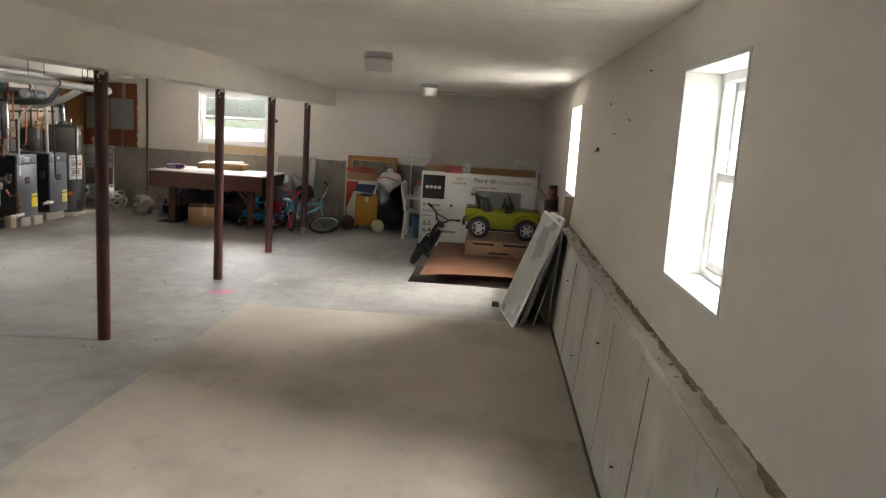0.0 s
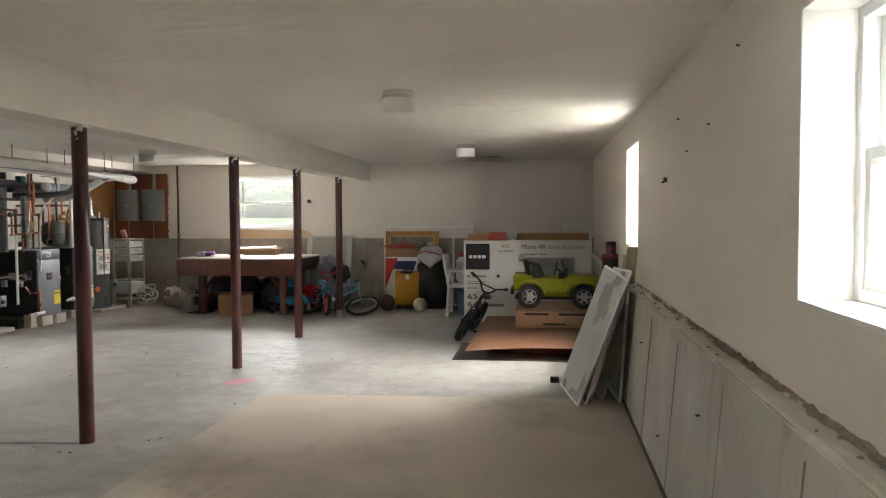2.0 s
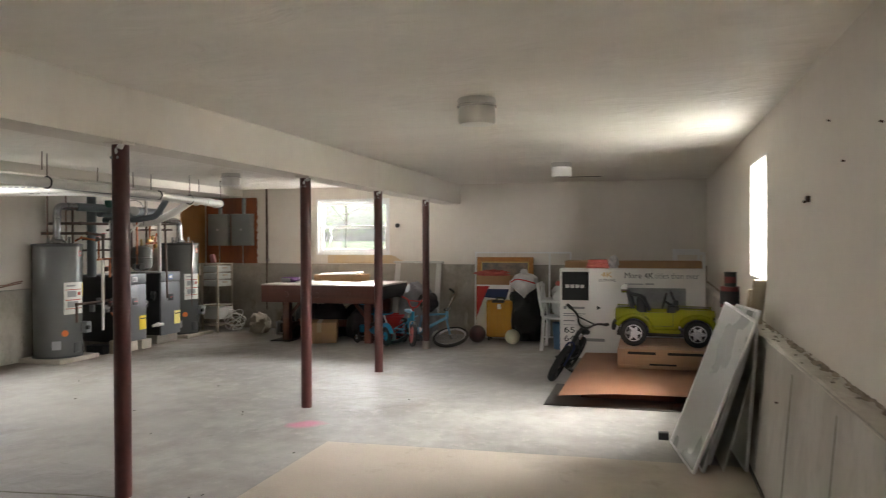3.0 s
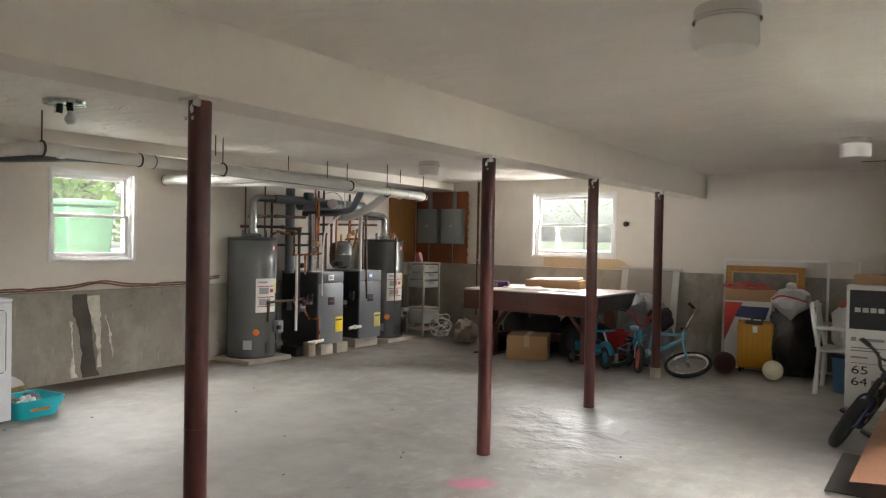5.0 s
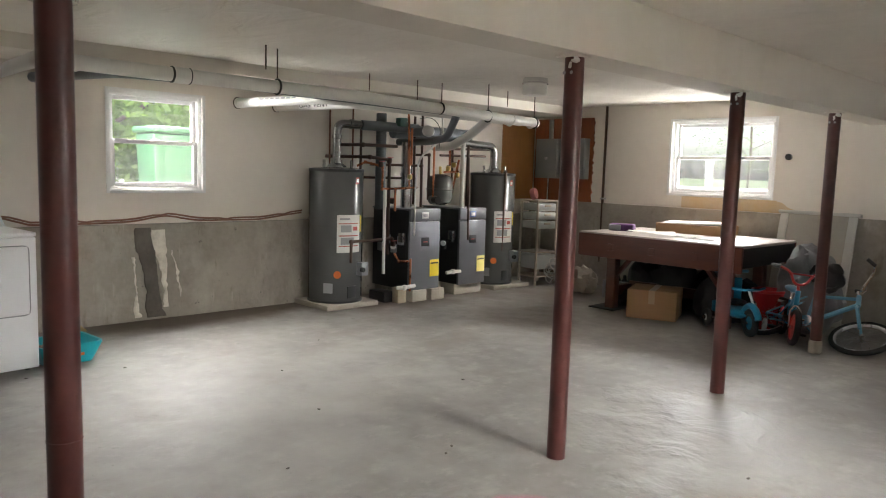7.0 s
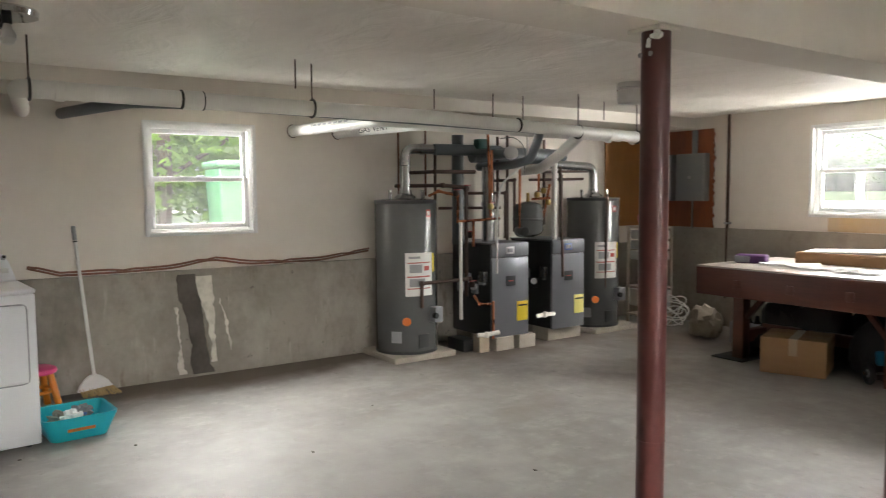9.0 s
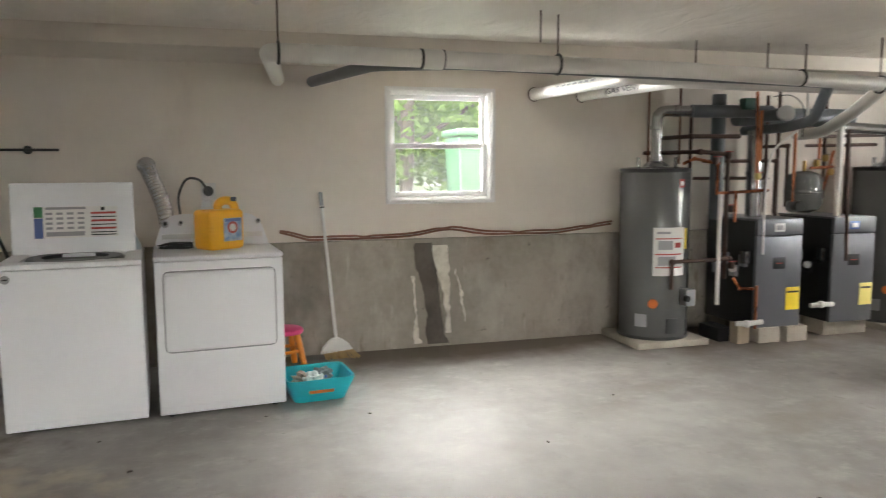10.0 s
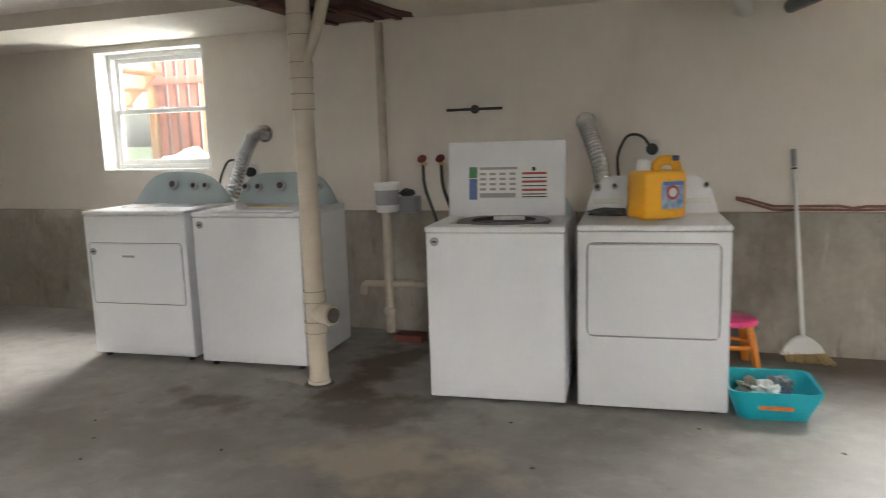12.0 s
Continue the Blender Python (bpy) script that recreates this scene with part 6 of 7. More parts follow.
for sx in (-0.295, 0.305):
    for s in (-1, 1):
        c = Vector((sx, s * 0.23, 0.135))
        part("fender", tube([(c.x + 0.175 * math.cos(a), c.y - s * 0.005, c.z + 0.165 * math.sin(a)) for a in [0.15 + 0.285 * k for k in range(10)]], 0.028, None, 8), LIME, jp)
        w = part("wheel", lathe([(0.06, -0.06), (0.115, -0.058), (0.132, -0.04), (0.135, 0), (0.132, 0.04), (0.115, 0.058), (0.06, 0.06)], n=32, m=Matrix.Translation(c) @ pose(0, 0, 0, 90, 0, 0)), BLACK, jp, "knobbly black plastic tyre")
        part("rim", lathe([(0.070, 0.050), (0.074, 0.062), (0.082, 0.062), (0.085, 0.03)], n=28, m=Matrix.Translation(c) @ pose(0, 0, 0, -90 * s, 0, 0)), SILVER, w)
        sp = bmesh.new()
        for k in range(6):
            a = k * math.pi / 3
            tube([c + Vector((0.03 * math.cos(a), s * 0.058, 0.03 * math.sin(a))), c + Vector((0.08 * math.cos(a), s * 0.06, 0.08 * math.sin(a)))], 0.009, sp, 6)
        part("spokes", sp, SILVER, w)
        part("hub", lathe([(0, 0.066), (0.022, 0.066), (0.030, 0.056), (0.072, 0.050), (0.074, 0.040)], n=24, m=Matrix.Translation(c) @ pose(0, 0, 0, -90 * s, 0, 0)), SILVER, w, "silver wheel cover")
        for k in range(6):
            a = (k + 0.5) * math.pi / 3
            part("rim_hole", cyl(c + Vector((0.055 * math.cos(a), s * 0.045, 0.055 * math.sin(a))), c + Vector((0.055 * math.cos(a), s * 0.0545, 0.055 * math.sin(a))), 0.012, n=10), BLACK, w)
part("bumper", box(0.45, 0.50, -0.22, 0.22, 0.15, 0.22, 0.012), BLACK, jp)
part("rear_bumper", box(-0.51, -0.47, -0.22, 0.22, 0.15, 0.22, 0.012), BLACK, jp)
part("floor_pan", box(-0.46, 0.44, -0.16, 0.16, 0.09, 0.14, 0.01), BLACK, jp)
part("windscreen_frame", tube([(0.13, -0.20, 0.36), (0.06, -0.19, 0.53), (0.06, 0.19, 0.53), (0.13, 0.20, 0.36)], 0.014, None, 8, 0.04), BLACK, jp)
part("roll_bar", tube([(-0.30, -0.19, 0.36), (-0.35, -0.18, 0.53), (-0.35, 0.18, 0.53), (-0.30, 0.19, 0.36)], 0.02, None, 8, 0.06), BLACK, jp)
part("roll_bar_brace", tube([(-0.35, -0.18, 0.52), (-0.20, -0.19, 0.49), (-0.14, -0.20, 0.35)], 0.018, None, 8, 0.05), BLACK, jp)
part("seat", box(-0.27, -0.17, -0.17, 0.17, 0.25, 0.49, 0.03, seg=3), BLACK, jp)
part("dashboard", box(0.03, 0.12, -0.19, 0.19, 0.28, 0.40, 0.02, seg=3), BLACK, jp)
part("steering_wheel", tube([(0.0 + 0.02 * math.sin(a), -0.08 + 0.075 * math.cos(a), 0.44 + 0.075 * math.sin(a)) for a in [k * math.pi / 12 for k in range(24)]], 0.010, None, 8, closed=True), BLACK, jp)
part("steering_column", tube([(0.0, -0.08, 0.44), (0.12, -0.08, 0.36)], 0.012, None, 8), BLACK, jp)
part("mirror", box(0.08, 0.13, -0.26, -0.215, 0.41, 0.46, 0.01), BLACK, jp)
for s in (-1, 1):
    part("spotlight", cyl((-0.36, s * 0.13, 0.555), (-0.42, s * 0.13, 0.555), 0.035), CHROME, jp)
    part("headlight", cyl((0.455, s * 0.13, 0.30), (0.475, s * 0.13, 0.30), 0.04), CHROME, jp)
part("grille", boxes([(0.452, 0.464, -0.07 + 0.03 * k, -0.055 + 0.03 * k, 0.25, 0.34) for k in range(5)], 0.002), BLACK, jp)
part("door_line", boxes([(-0.20, 0.08, -0.2375, -0.2345, 0.20, 0.203), (-0.20, -0.197, -0.2375, -0.2345, 0.2, 0.33), (0.077, 0.08, -0.2375, -0.2345, 0.2, 0.33)]), BLACK, jp, smooth=False)
part("sill_step", box(-0.15, 0.15, -0.245, -0.20, 0.13, 0.17, 0.01), LIME, jp)

# ---- panels and paint cans at the east ledge ----
def leaning_panel(b_far, b_near, t_near, t_far, thick, material, label, edge=None):
    p = thing("leaning_panel", b_near, label, "panel", "panels leaning on the ledge")
    o = Vector(b_near)
    q = [Vector(v) - o for v in (b_near, b_far, t_far, t_near)]
    part("face", sheet(q, thick), material, p, smooth=False)
    nrm = (q[1] - q[0]).cross(q[3] - q[0]).normalized()
    if edge:
        bm = bmesh.new()
        for a, c in zip(q, q[1:] + q[:1]):
            tube([a + nrm * thick * 0.5, c + nrm * thick * 0.5], 0.011, bm, 6)
        part("edging", bm, edge, p, "thin pale metal edging")
    return p


GREYDOOR = mat("pale_green_grey_panel", (0.40, 0.42, 0.40), 0.28, col2=(0.32, 0.335, 0.32), big=2, fine=30, amount=0.5)
leaning_panel((0.96, 7.39, 0.012), (1.064, 6.72, 0.012), (1.41, 6.74, 0.91), (1.31, 7.41, 0.965), 0.012, GREYDOOR, "pale grey panel in a white frame leaning against the ledge", VINYL)
leaning_panel((1.07, 7.42, 0.012), (1.12, 6.76, 0.012), (1.432, 6.78, 0.97), (1.38, 7.43, 0.95), 0.012, GREYDOOR, "pale grey framed panel in a leaning stack", VINYL)
leaning_panel((1.17, 7.45, 0.012), (1.17, 6.95, 0.012), (1.43, 6.97, 0.83), (1.41, 7.46, 0.83), 0.010, GREYDOOR, "pale grey panel in a leaning stack", VINYL)
leaning_panel((1.21, 7.43, 0.012), (1.24, 6.80, 0.012), (1.435, 6.86, 0.72), (1.425, 7.44, 0.68), 0.008, DOOR_W, "short off-white panel in a leaning stack", None)
leaning_panel((1.33, 7.5, 0.012), (1.37, 6.84, 0.012), (1.425, 6.84, 0.86), (1.42, 7.5, 0.86), 0.010, DOOR_W, "off-white panel upright against the concrete", VINYL)
tagged(part("scrap_block", box(0.88, 0.95, 7.46, 7.52, 0, 0.05, 0.004), BLACK), "small black plastic block on the floor", "block")
for x, y, w, top, lean in ((1.505, 7.50, 0.085, 1.12, 4), (1.47, 7.56, 0.06, 1.05, 6)):
    tagged(part("lumber_offcut", box(-w / 2, w / 2, -0.012, 0.012, 0, top - 0.80, 0.003, m=pose(x, y, 0.80, 7, lean, 6)), OLD_PINE), "short pine offcut standing on the ledge", "lumber", "offcuts on the ledge")


for k in range(34):
    y = random.uniform(1.5, 8.0)
    x = random.uniform(CXR + 0.06, XR - 0.02)
    q = 0.004 + 0.006 * random.random()
    tagged(part("mortar_crumb", blob((q, q * 1.6, q * 0.6), 90 + k, 0.5, 2, None, pose(x, y, LEDGE_R + 0.012, 0, 0, 70 * k), sub=1), SEAM if k % 3 else CHALK), "crumb of mortar lying on the concrete ledge", "debris", "crumbs on the ledge")


def paint_can(x, y, z, material, r=0.062, h=0.165):
    c = thing("paint_can", (x, y, z), "dark paint can stacked on the concrete ledge", "paint can", "paint cans on the ledge")
    part("can_body", lathe([(0, 0), (r, 0), (r + 0.002, 0.005), (r, 0.01), (r, h - 0.012), (r + 0.003, h - 0.006), (r, h), (r - 0.012, h - 0.006), (0, h - 0.006)], n=28), material, c)
    part("can_label", lathe([(r + 0.0006, 0.03), (r + 0.0012, 0.031), (r + 0.0012, h - 0.04), (r + 0.0006, h - 0.039)], n=28), MAROON if material is BLACK else LABEL_BLACK, c)
    return c


paint_can(1.49, 8.96, 0.802, MAROON, 0.078, 0.18)
paint_can(1.495, 8.95, 0.983, BLACK, 0.05, 0.125)
paint_can(1.50, 9.17, 0.802, MAROON)

# ---- laundry ----
def appliance_body(t, w, d, h, z0=0.02):
    part("cabinet", box(-d, 0, 0, w, z0, h - 0.03, 0.010, seg=3), ENAMEL, t)
    part("top", box(-d, 0.006, -0.002, w + 0.002, h - 0.028, h, 0.010, seg=3), ENAMEL, t)
    for x in (-0.05, -d + 0.05):
        for y in (0.06, w - 0.06):
            part("foot", cyl((x, y, 0), (x, y, z0 + 0.004), 0.02, n=12), BLACK, t)


def console(t, w, x, z, h, material, knobs, shape):
    """A raised control console with rounded shoulders, leaning back."""
    n = 24
    pts = []
    for i in range(n + 1):
        f = i / n
        y = 0.012 + (w - 0.024) * f
        rise = min(1.0, (1 - abs(2 * f - 1) ** shape))
        pts.append((y, z + 0.03 + (h - 0.03) * rise))
    bm = bmesh.new()
    fr_lo = [bm.verts.new((x, y, z)) for y, q in pts]
    fr_hi = [bm.verts.new((x - 0.05, y, q)) for y, q in pts]
    bk_hi = [bm.verts.new((x - 0.09, y, q - 0.004)) for y, q in pts]
    bk_lo = [bm.verts.new((x - 0.12, y, z)) for y, q in pts]
    for i in range(n):
        for a, b in ((fr_lo, fr_hi), (fr_hi, bk_hi), (bk_hi, bk_lo)):
            bm.faces.new((a[i], a[i + 1], b[i + 1], b[i]))
    for i in (0, n):
        bm.faces.new((fr_lo[i], fr_hi[i], bk_hi[i], bk_lo[i]))
    c = part("console", bm, material, t)
    for y, zz, r in knobs:
        base = Vector((x - 0.05 * (zz - z) / h, y, zz))
        part("knob", cyl(base + Vector((-0.005, 0, 0)), base + Vector((0.025, 0, 0.008)), r), STEEL, c)
        part("knob_pointer", cyl(base + Vector((0.022, 0, 0.008)), base + Vector((0.029, 0, 0.009)), r * 0.6), BLACK, c)
    return c


def badge(t, y, z, x=0.0):
    b = part("badge", cyl((x - 0.002, y, z), (x + 0.004, y, z), 0.022), LABEL_GREY, t, "round grey maker's badge")
    part("badge_mark", boxes([(x + 0.003, x + 0.005, y - 0.012, y + 0.012, z - 0.004, z + 0.004)]), LABEL_BLACK, b, smooth=False)


def groove(t, y0, y1, z0, z1, x, r=0.004, corner=0.03):
    """The line round a dryer door."""
    pts = [(x, y0, z0), (x, y1, z0), (x, y1, z1), (x, y0, z1)]
    out = []
    for i, q in enumerate(pts):
        a, c, d = Vector(pts[i - 1]), Vector(q), Vector(pts[(i + 1) % 4])
        s, e = c + (a - c).normalized() * corner, c + (d - c).normalized() * corner
        out += [s.lerp(c, f).lerp(c.lerp(e, f), f) for f in (0, 0.33, 0.66, 1)]
    return part("door_seam", tube(out, r, None, 6, closed=True), GREY, t)


# open top-loading washer
wa = thing("washing_machine", (-4.926, 4.852, 0), "white top-loading washing machine with its lid raised", "washing machine", "laundry machines", 5)
w, d, h = 0.69, 0.66, 0.895
part("cabinet", box(-d, 0, 0, w, 0.015, h - 0.03, 0.010, seg=3), ENAMEL, wa)
part("top", boxes([(-0.12, 0.006, -0.002, w + 0.002, h - 0.028, h), (-d, -0.48, -0.002, w + 0.002, h - 0.028, h), (-0.48, -0.12, -0.002, 0.09, h - 0.028, h), (-0.48, -0.12, w - 0.09, w + 0.002, h - 0.028, h)], 0.006), ENAMEL, wa)
part("tub_rim", lathe([(0.17, 0), (0.24, 0.0), (0.25, -0.01), (0.24, -0.03)], n=40, m=Matrix.Translation((-0.30, w / 2, h + 0.001))), ENAMEL_IN, wa)
part("tub", lathe([(0.20, 0), (0.20, -0.02), (0, -0.024)], n=40, m=Matrix.Translation((-0.30, w / 2, h - 0.002))), BLACK, wa)
part("opening", box(-0.475, -0.125, 0.10, w - 0.10, h - 0.029, h - 0.024, 0.001), ENAMEL_IN, wa)
lid = part("lid", box(-0.02, 0, -0.02, w - 0.06, 0, 0.42, 0.012, seg=3, m=pose(-0.49, 0.02, h - 0.01, 0, -6, 0)), ENAMEL, wa, "raised white lid")
mlid = pose(-0.49, 0.02, h - 0.01, 0, -6, 0)
lab = part("instruction_label", box(0.0, 0.0015, 0.10, 0.54, 0.10, 0.28, m=mlid), PAPER, lid, "printed washing instructions", smooth=False)
part("print", boxes([(0.0005, 0.003, 0.10 , 0.145, 0.22, 0.28)]), LABEL_GREEN, lab, smooth=False).matrix_basis = mlid
part("print", boxes([(0.0005, 0.003, 0.10 , 0.145, 0.10, 0.215)]), LABEL_BLUE, lab, smooth=False).matrix_basis = mlid
part("print", boxes([(0.0005, 0.003, 0.16, 0.37, 0.264, 0.278)] + [(0.0005, 0.003, 0.16 + 0.055 * k, 0.195 + 0.055 * k, 0.15 + 0.028 * j, 0.163 + 0.028 * j) for k in range(4) for j in range(4)] + [(0.0005, 0.003, 0.16, 0.36, 0.11, 0.135)]), LABEL_GREY, lab, smooth=False).matrix_basis = mlid
part("print", boxes([(0.0005, 0.003, 0.395, 0.53, z, z + 0.012) for z in (0.235, 0.19, 0.145)]), LABEL_RED, lab, smooth=False).matrix_basis = mlid
part("print", boxes([(0.0005, 0.003, 0.395, 0.53, z, z + 0.006) for z in (0.215, 0.17, 0.125, 0.11)] + [(0.0005, 0.003, 0.45, 0.47, 0.255, 0.275)]), LABEL_BLACK, lab, smooth=False).matrix_basis = mlid
console(wa, w, -0.535, h - 0.005, 0.15, GREY_BLUE, (), 8)
badge(wa, 0.045, h - 0.075)

# dryer beside it
dr = thing("clothes_dryer", (-4.98, 5.60, 0), "white front-loading clothes dryer with a square door", "clothes dryer", "laundry machines", 5)
appliance_body(dr, 0.69, 0.68, 0.905, 0.018)
groove(dr, 0.045, 0.645, 0.37, 0.82, 0.0, 0.004, 0.035)
part("door", box(-0.004, 0.007, 0.052, 0.638, 0.377, 0.80, 0.006, seg=3), ENAMEL, dr)
part("door_grip", box(-0.004, 0.011, 0.055, 0.635, 0.795, 0.815, 0.006), ENAMEL, dr)
console(dr, 0.69, -0.50, 0.903, 0.20, ENAMEL, ((0.07, 1.04, 0.02), (0.16, 1.045, 0.015), (0.62, 1.045, 0.015)), 8)
part("control_strip", box(-0.512, -0.498, 0.05, 0.64, 0.955, 0.985, 0.002), PLASTIC_W, dr)

# the second pair, under the window
d2 = thing("clothes_dryer", (-5.10, 2.48, 0), "white clothes dryer with grey-blue console under the window", "clothes dryer", "laundry machines", 4)
appliance_body(d2, 0.735, 0.66, 0.945, 0.03)
groove(d2, 0.03, 0.70, 0.36, 0.745, 0.0, 0.003, 0.02)
part("door", box(-0.004, 0.005, 0.036, 0.694, 0.366, 0.738, 0.005, seg=3), ENAMEL, d2)
badge(d2, 0.06, 0.69, 0.005)
part("maker_mark", boxes([(0.004, 0.006, 0.27, 0.36, 0.655, 0.668)]), LABEL_GREY, d2, smooth=False)
console(d2, 0.735, -0.47, 0.943, 0.215, GREY_BLUE, ((0.33, 1.07, 0.036), (0.49, 1.06, 0.026), (0.58, 1.06, 0.026)), 3.2)
part("lint_lid", box(-0.42, -0.24, 0.10, 0.62, 0.944, 0.949, 0.002), GREY_BLUE, d2)
tagged(part("manual_sheet", box(-0.13, 0.13, -0.10, 0.10, 0, 0.003, 0.001, m=pose(-5.42, 2.68, 0.9465, 0, 0, 20)), PAPER), "white sheet of paper on the dryer", "paper")
w2 = thing("washing_machine", (-5.11, 3.30, 0), "closed white top-loading washing machine with grey-blue console", "washing machine", "laundry machines", 4)
appliance_body(w2, 0.70, 0.66, 0.94, 0.03)
part("lid", box(-0.46, -0.03, 0.05, 0.65, 0.939, 0.949, 0.005), ENAMEL, w2)
part("lid_label", box(-0.30, -0.20, 0.20, 0.50, 0.948, 0.951), YELLOW_P, w2, "pale yellow lid label", smooth=False)
badge(w2, 0.05, 0.865)
console(w2, 0.70, -0.47, 0.938, 0.205, GREY_BLUE, ((0.09, 1.05, 0.026), (0.18, 1.05, 0.026), (0.34, 1.055, 0.036), (0.60, 1.05, 0.026)), 5)
tagged(part("magazine", box(-0.10, 0.10, -0.035, 0.035, 0, 0.02, 0.006, m=pose(-5.33, 3.50, 0.9525, 0, 0, 35)), PAPER), "rolled paper lying on the washer lid", "paper")


def foil_duct(points, label):
    t = thing("foil_duct", points[0], label, "duct", "dryer ducts")
    o = Vector(points[0])
    p = [Vector(q) - o for q in points]
    out = []
    for a, c, d in zip(p, p[1:], p[2:]):
        m0, m1 = (a.lerp(c, 0.5) if a is not p[0] else a), (c.lerp(d, 0.5) if d is not p[-1] else d)
        out += [m0.lerp(c, f).lerp(c.lerp(m1, f), f) for f in [k / 22 for k in range(22)]]
    part("hose", tube(out, 0.052, None, 20, ridges=0.055), FOIL, t)
    part("wall_collar", cyl((-0.01, 0, 0), (0.02, 0, 0), 0.062), GALV, t)


foil_duct([(XL + 0.005, 5.46, 1.40), (XL + 0.10, 5.46, 1.42), (XL + 0.15, 5.50, 1.33), (-5.95, 5.60, 1.10), (-5.86, 5.62, 0.92)], "crinkled foil dryer duct bending into the wall")
foil_duct([(XL + 0.005, 3.13, 1.40), (XL + 0.10, 3.12, 1.42), (XL + 0.15, 3.08, 1.33), (-6.0, 3.02, 1.12), (-5.93, 3.0, 0.95)], "crinkled foil dryer duct rising behind the machines")
for y0, y1, z in ((5.66, 5.86, 1.22), (2.86, 3.0, 1.12)):
    ol = thing("power_outlet", (XL, y1, z), "black dryer plug in a wall outlet", "outlet", "outlets")
    part("cover_plate", box(0.001, 0.008, -0.05, 0.05, -0.06, 0.06, 0.003), PLASTIC_W, ol)
    part("plug", cyl((0.006, 0, 0), (0.05, 0, 0.005), 0.035), BLACK, ol)
    part("cord", tube([(0.05, 0, 0.0), (0.09, -0.05, 0.09), (0.10, -0.14, 0.10), (0.12, -0.20, -0.02), (0.20, -0.18, -0.16)], 0.009, None, 8, 0.08), BLACK, ol)

vb = thing("wash_valves", (XL, 4.44, 1.16), "red-handled supply valves with dark hoses on the wall", "valve")
for y in (-0.065, 0.065):
    part("valve_body", cyl((0.0, y, 0), (0.06, y, 0), 0.016), BRASS, vb)
    part("handle", lathe([(0, 0), (0.03, 0.002), (0.034, 0.008), (0.03, 0.014), (0, 0.016)], n=16, m=pose(0.06, y, 0.03, 0, 50, 0)), MAROON, vb, "dark red valve wheel")
    part("hose", tube([(0.05, y, -0.01), (0.07, y + 0.01, -0.15), (0.10, y + 0.10, -0.36), (0.12, y + 0.16, -0.6)], 0.012, None, 8, 0.1), RUBBER, vb)
wc = thing("joint_compound_pail", (-6.10, 4.12, LEDGE_L), "small white pail with a label on the ledge", "pail")
wc.matrix_world = pose(-6.125, 4.12, LEDGE_L)
part("pail_body", lathe([(0, 0), (0.072, 0), (0.075, 0.01), (0.083, 0.185), (0.087, 0.19), (0.087, 0.205), (0.07, 0.207), (0, 0.205)], n=28), PLASTIC_W, wc)
part("pail_label", lathe([(0.0785, 0.05), (0.0795, 0.051), (0.0835, 0.15), (0.0825, 0.151)], n=28), LABEL_GREY, wc)
tagged(part("grey_box", box(-6.16, -6.06, 4.23, 4.36, LEDGE_L, 0.95, 0.01), GREY), "small grey plastic box on the ledge", "box")
tagged(part("black_adapter", blob((0.04, 0.05, 0.03), 31, 0.3, 2, -0.02, Matrix.Translation((-6.10, 4.28, 0.97))), BLACK), "small black gadget on the grey box", "adapter")

JOINT = mat("grimy_pipe_joint", (0.27, 0.225, 0.165), 0.6)
# drain stack and standpipe
ds = thing("drain_stack", (-4.985, 4.17, 0), "yellowed white plastic drain stack from floor to ceiling", "drain pipe")
part("drainpipe", lathe([(0.054, 0), (0.054, 2.199)], n=28), PVC_OLD, ds)
for z0, z1, r in ((0.0, 0.03, 0.062), (0.30, 0.36, 0.062), (0.47, 0.53, 0.062), (1.50, 1.58, 0.060), (1.66, 1.74, 0.064), (1.88, 1.98, 0.064)):
    part("coupling", lathe([(0.053, z0), (r, z0 + 0.002), (r, z1 - 0.002), (0.053, z1)], n=28), PVC_OLD, ds)
for z in (0.30, 0.36, 0.47, 0.53, 1.50, 1.58, 1.66, 1.74, 1.88, 1.98):
    part("joint_line", tube([(0.0605 * math.cos(a), 0.0605 * math.sin(a), z) for a in [k * math.pi / 12 for k in range(24)]], 0.0028, None, 5, closed=True), JOINT, ds)
part("upper_pipe", lathe([(0.058, 1.58), (0.059, 1.6), (0.061, 1.9), (0.061, 2.199)], n=28), PVC_OLD, ds)
tee = part("cleanout_tee", tube([(0.0, 0.0, 0.41), (0.045, 0.115, 0.41)], 0.052, None, 24), PVC_OLD, ds)
part("cleanout_plug", cyl((0.042, 0.105, 0.41), (0.052, 0.135, 0.41), 0.057), PVC_OLD, tee)
part("cleanout_opening", cyl((0.0525, 0.1365, 0.41), (0.054, 0.140, 0.41), 0.042), DAMP, tee)
part("side_branch", tube([(0.02, 0.03, 1.74), (-0.02, 0.09, 1.90), (-0.06, 0.16, 2.199)], 0.033, None, 16, 0.05), PVC_OLD, ds)
part("floor_ring", lathe([(0.055, 0.001), (0.085, 0.002), (0.078, 0.008), (0.055, 0.012)], n=24), DAMP, ds)
sp = thing("standpipe", (-6.10, 4.12, 0), "thin yellowed plastic standpipe with a trap along the wall", "drain pipe")
part("riser", lathe([(0.03, 0), (0.03, 2.09)], n=18), PVC_OLD, sp)
part("trap_arm", tube([(0, -0.20, 0.26), (0, -0.19, 0.34), (0, 0.0, 0.34), (0, 0.27, 0.35)], 0.024, None, 12, 0.06), PVC_OLD, sp)
part("trap_ball", lathe([(0, -0.04), (0.035, -0.02), (0.04, 0), (0.035, 0.02), (0, 0.04)], n=16, m=Matrix.Translation((0.01, 0, 0.15))), PVC_OLD, sp)
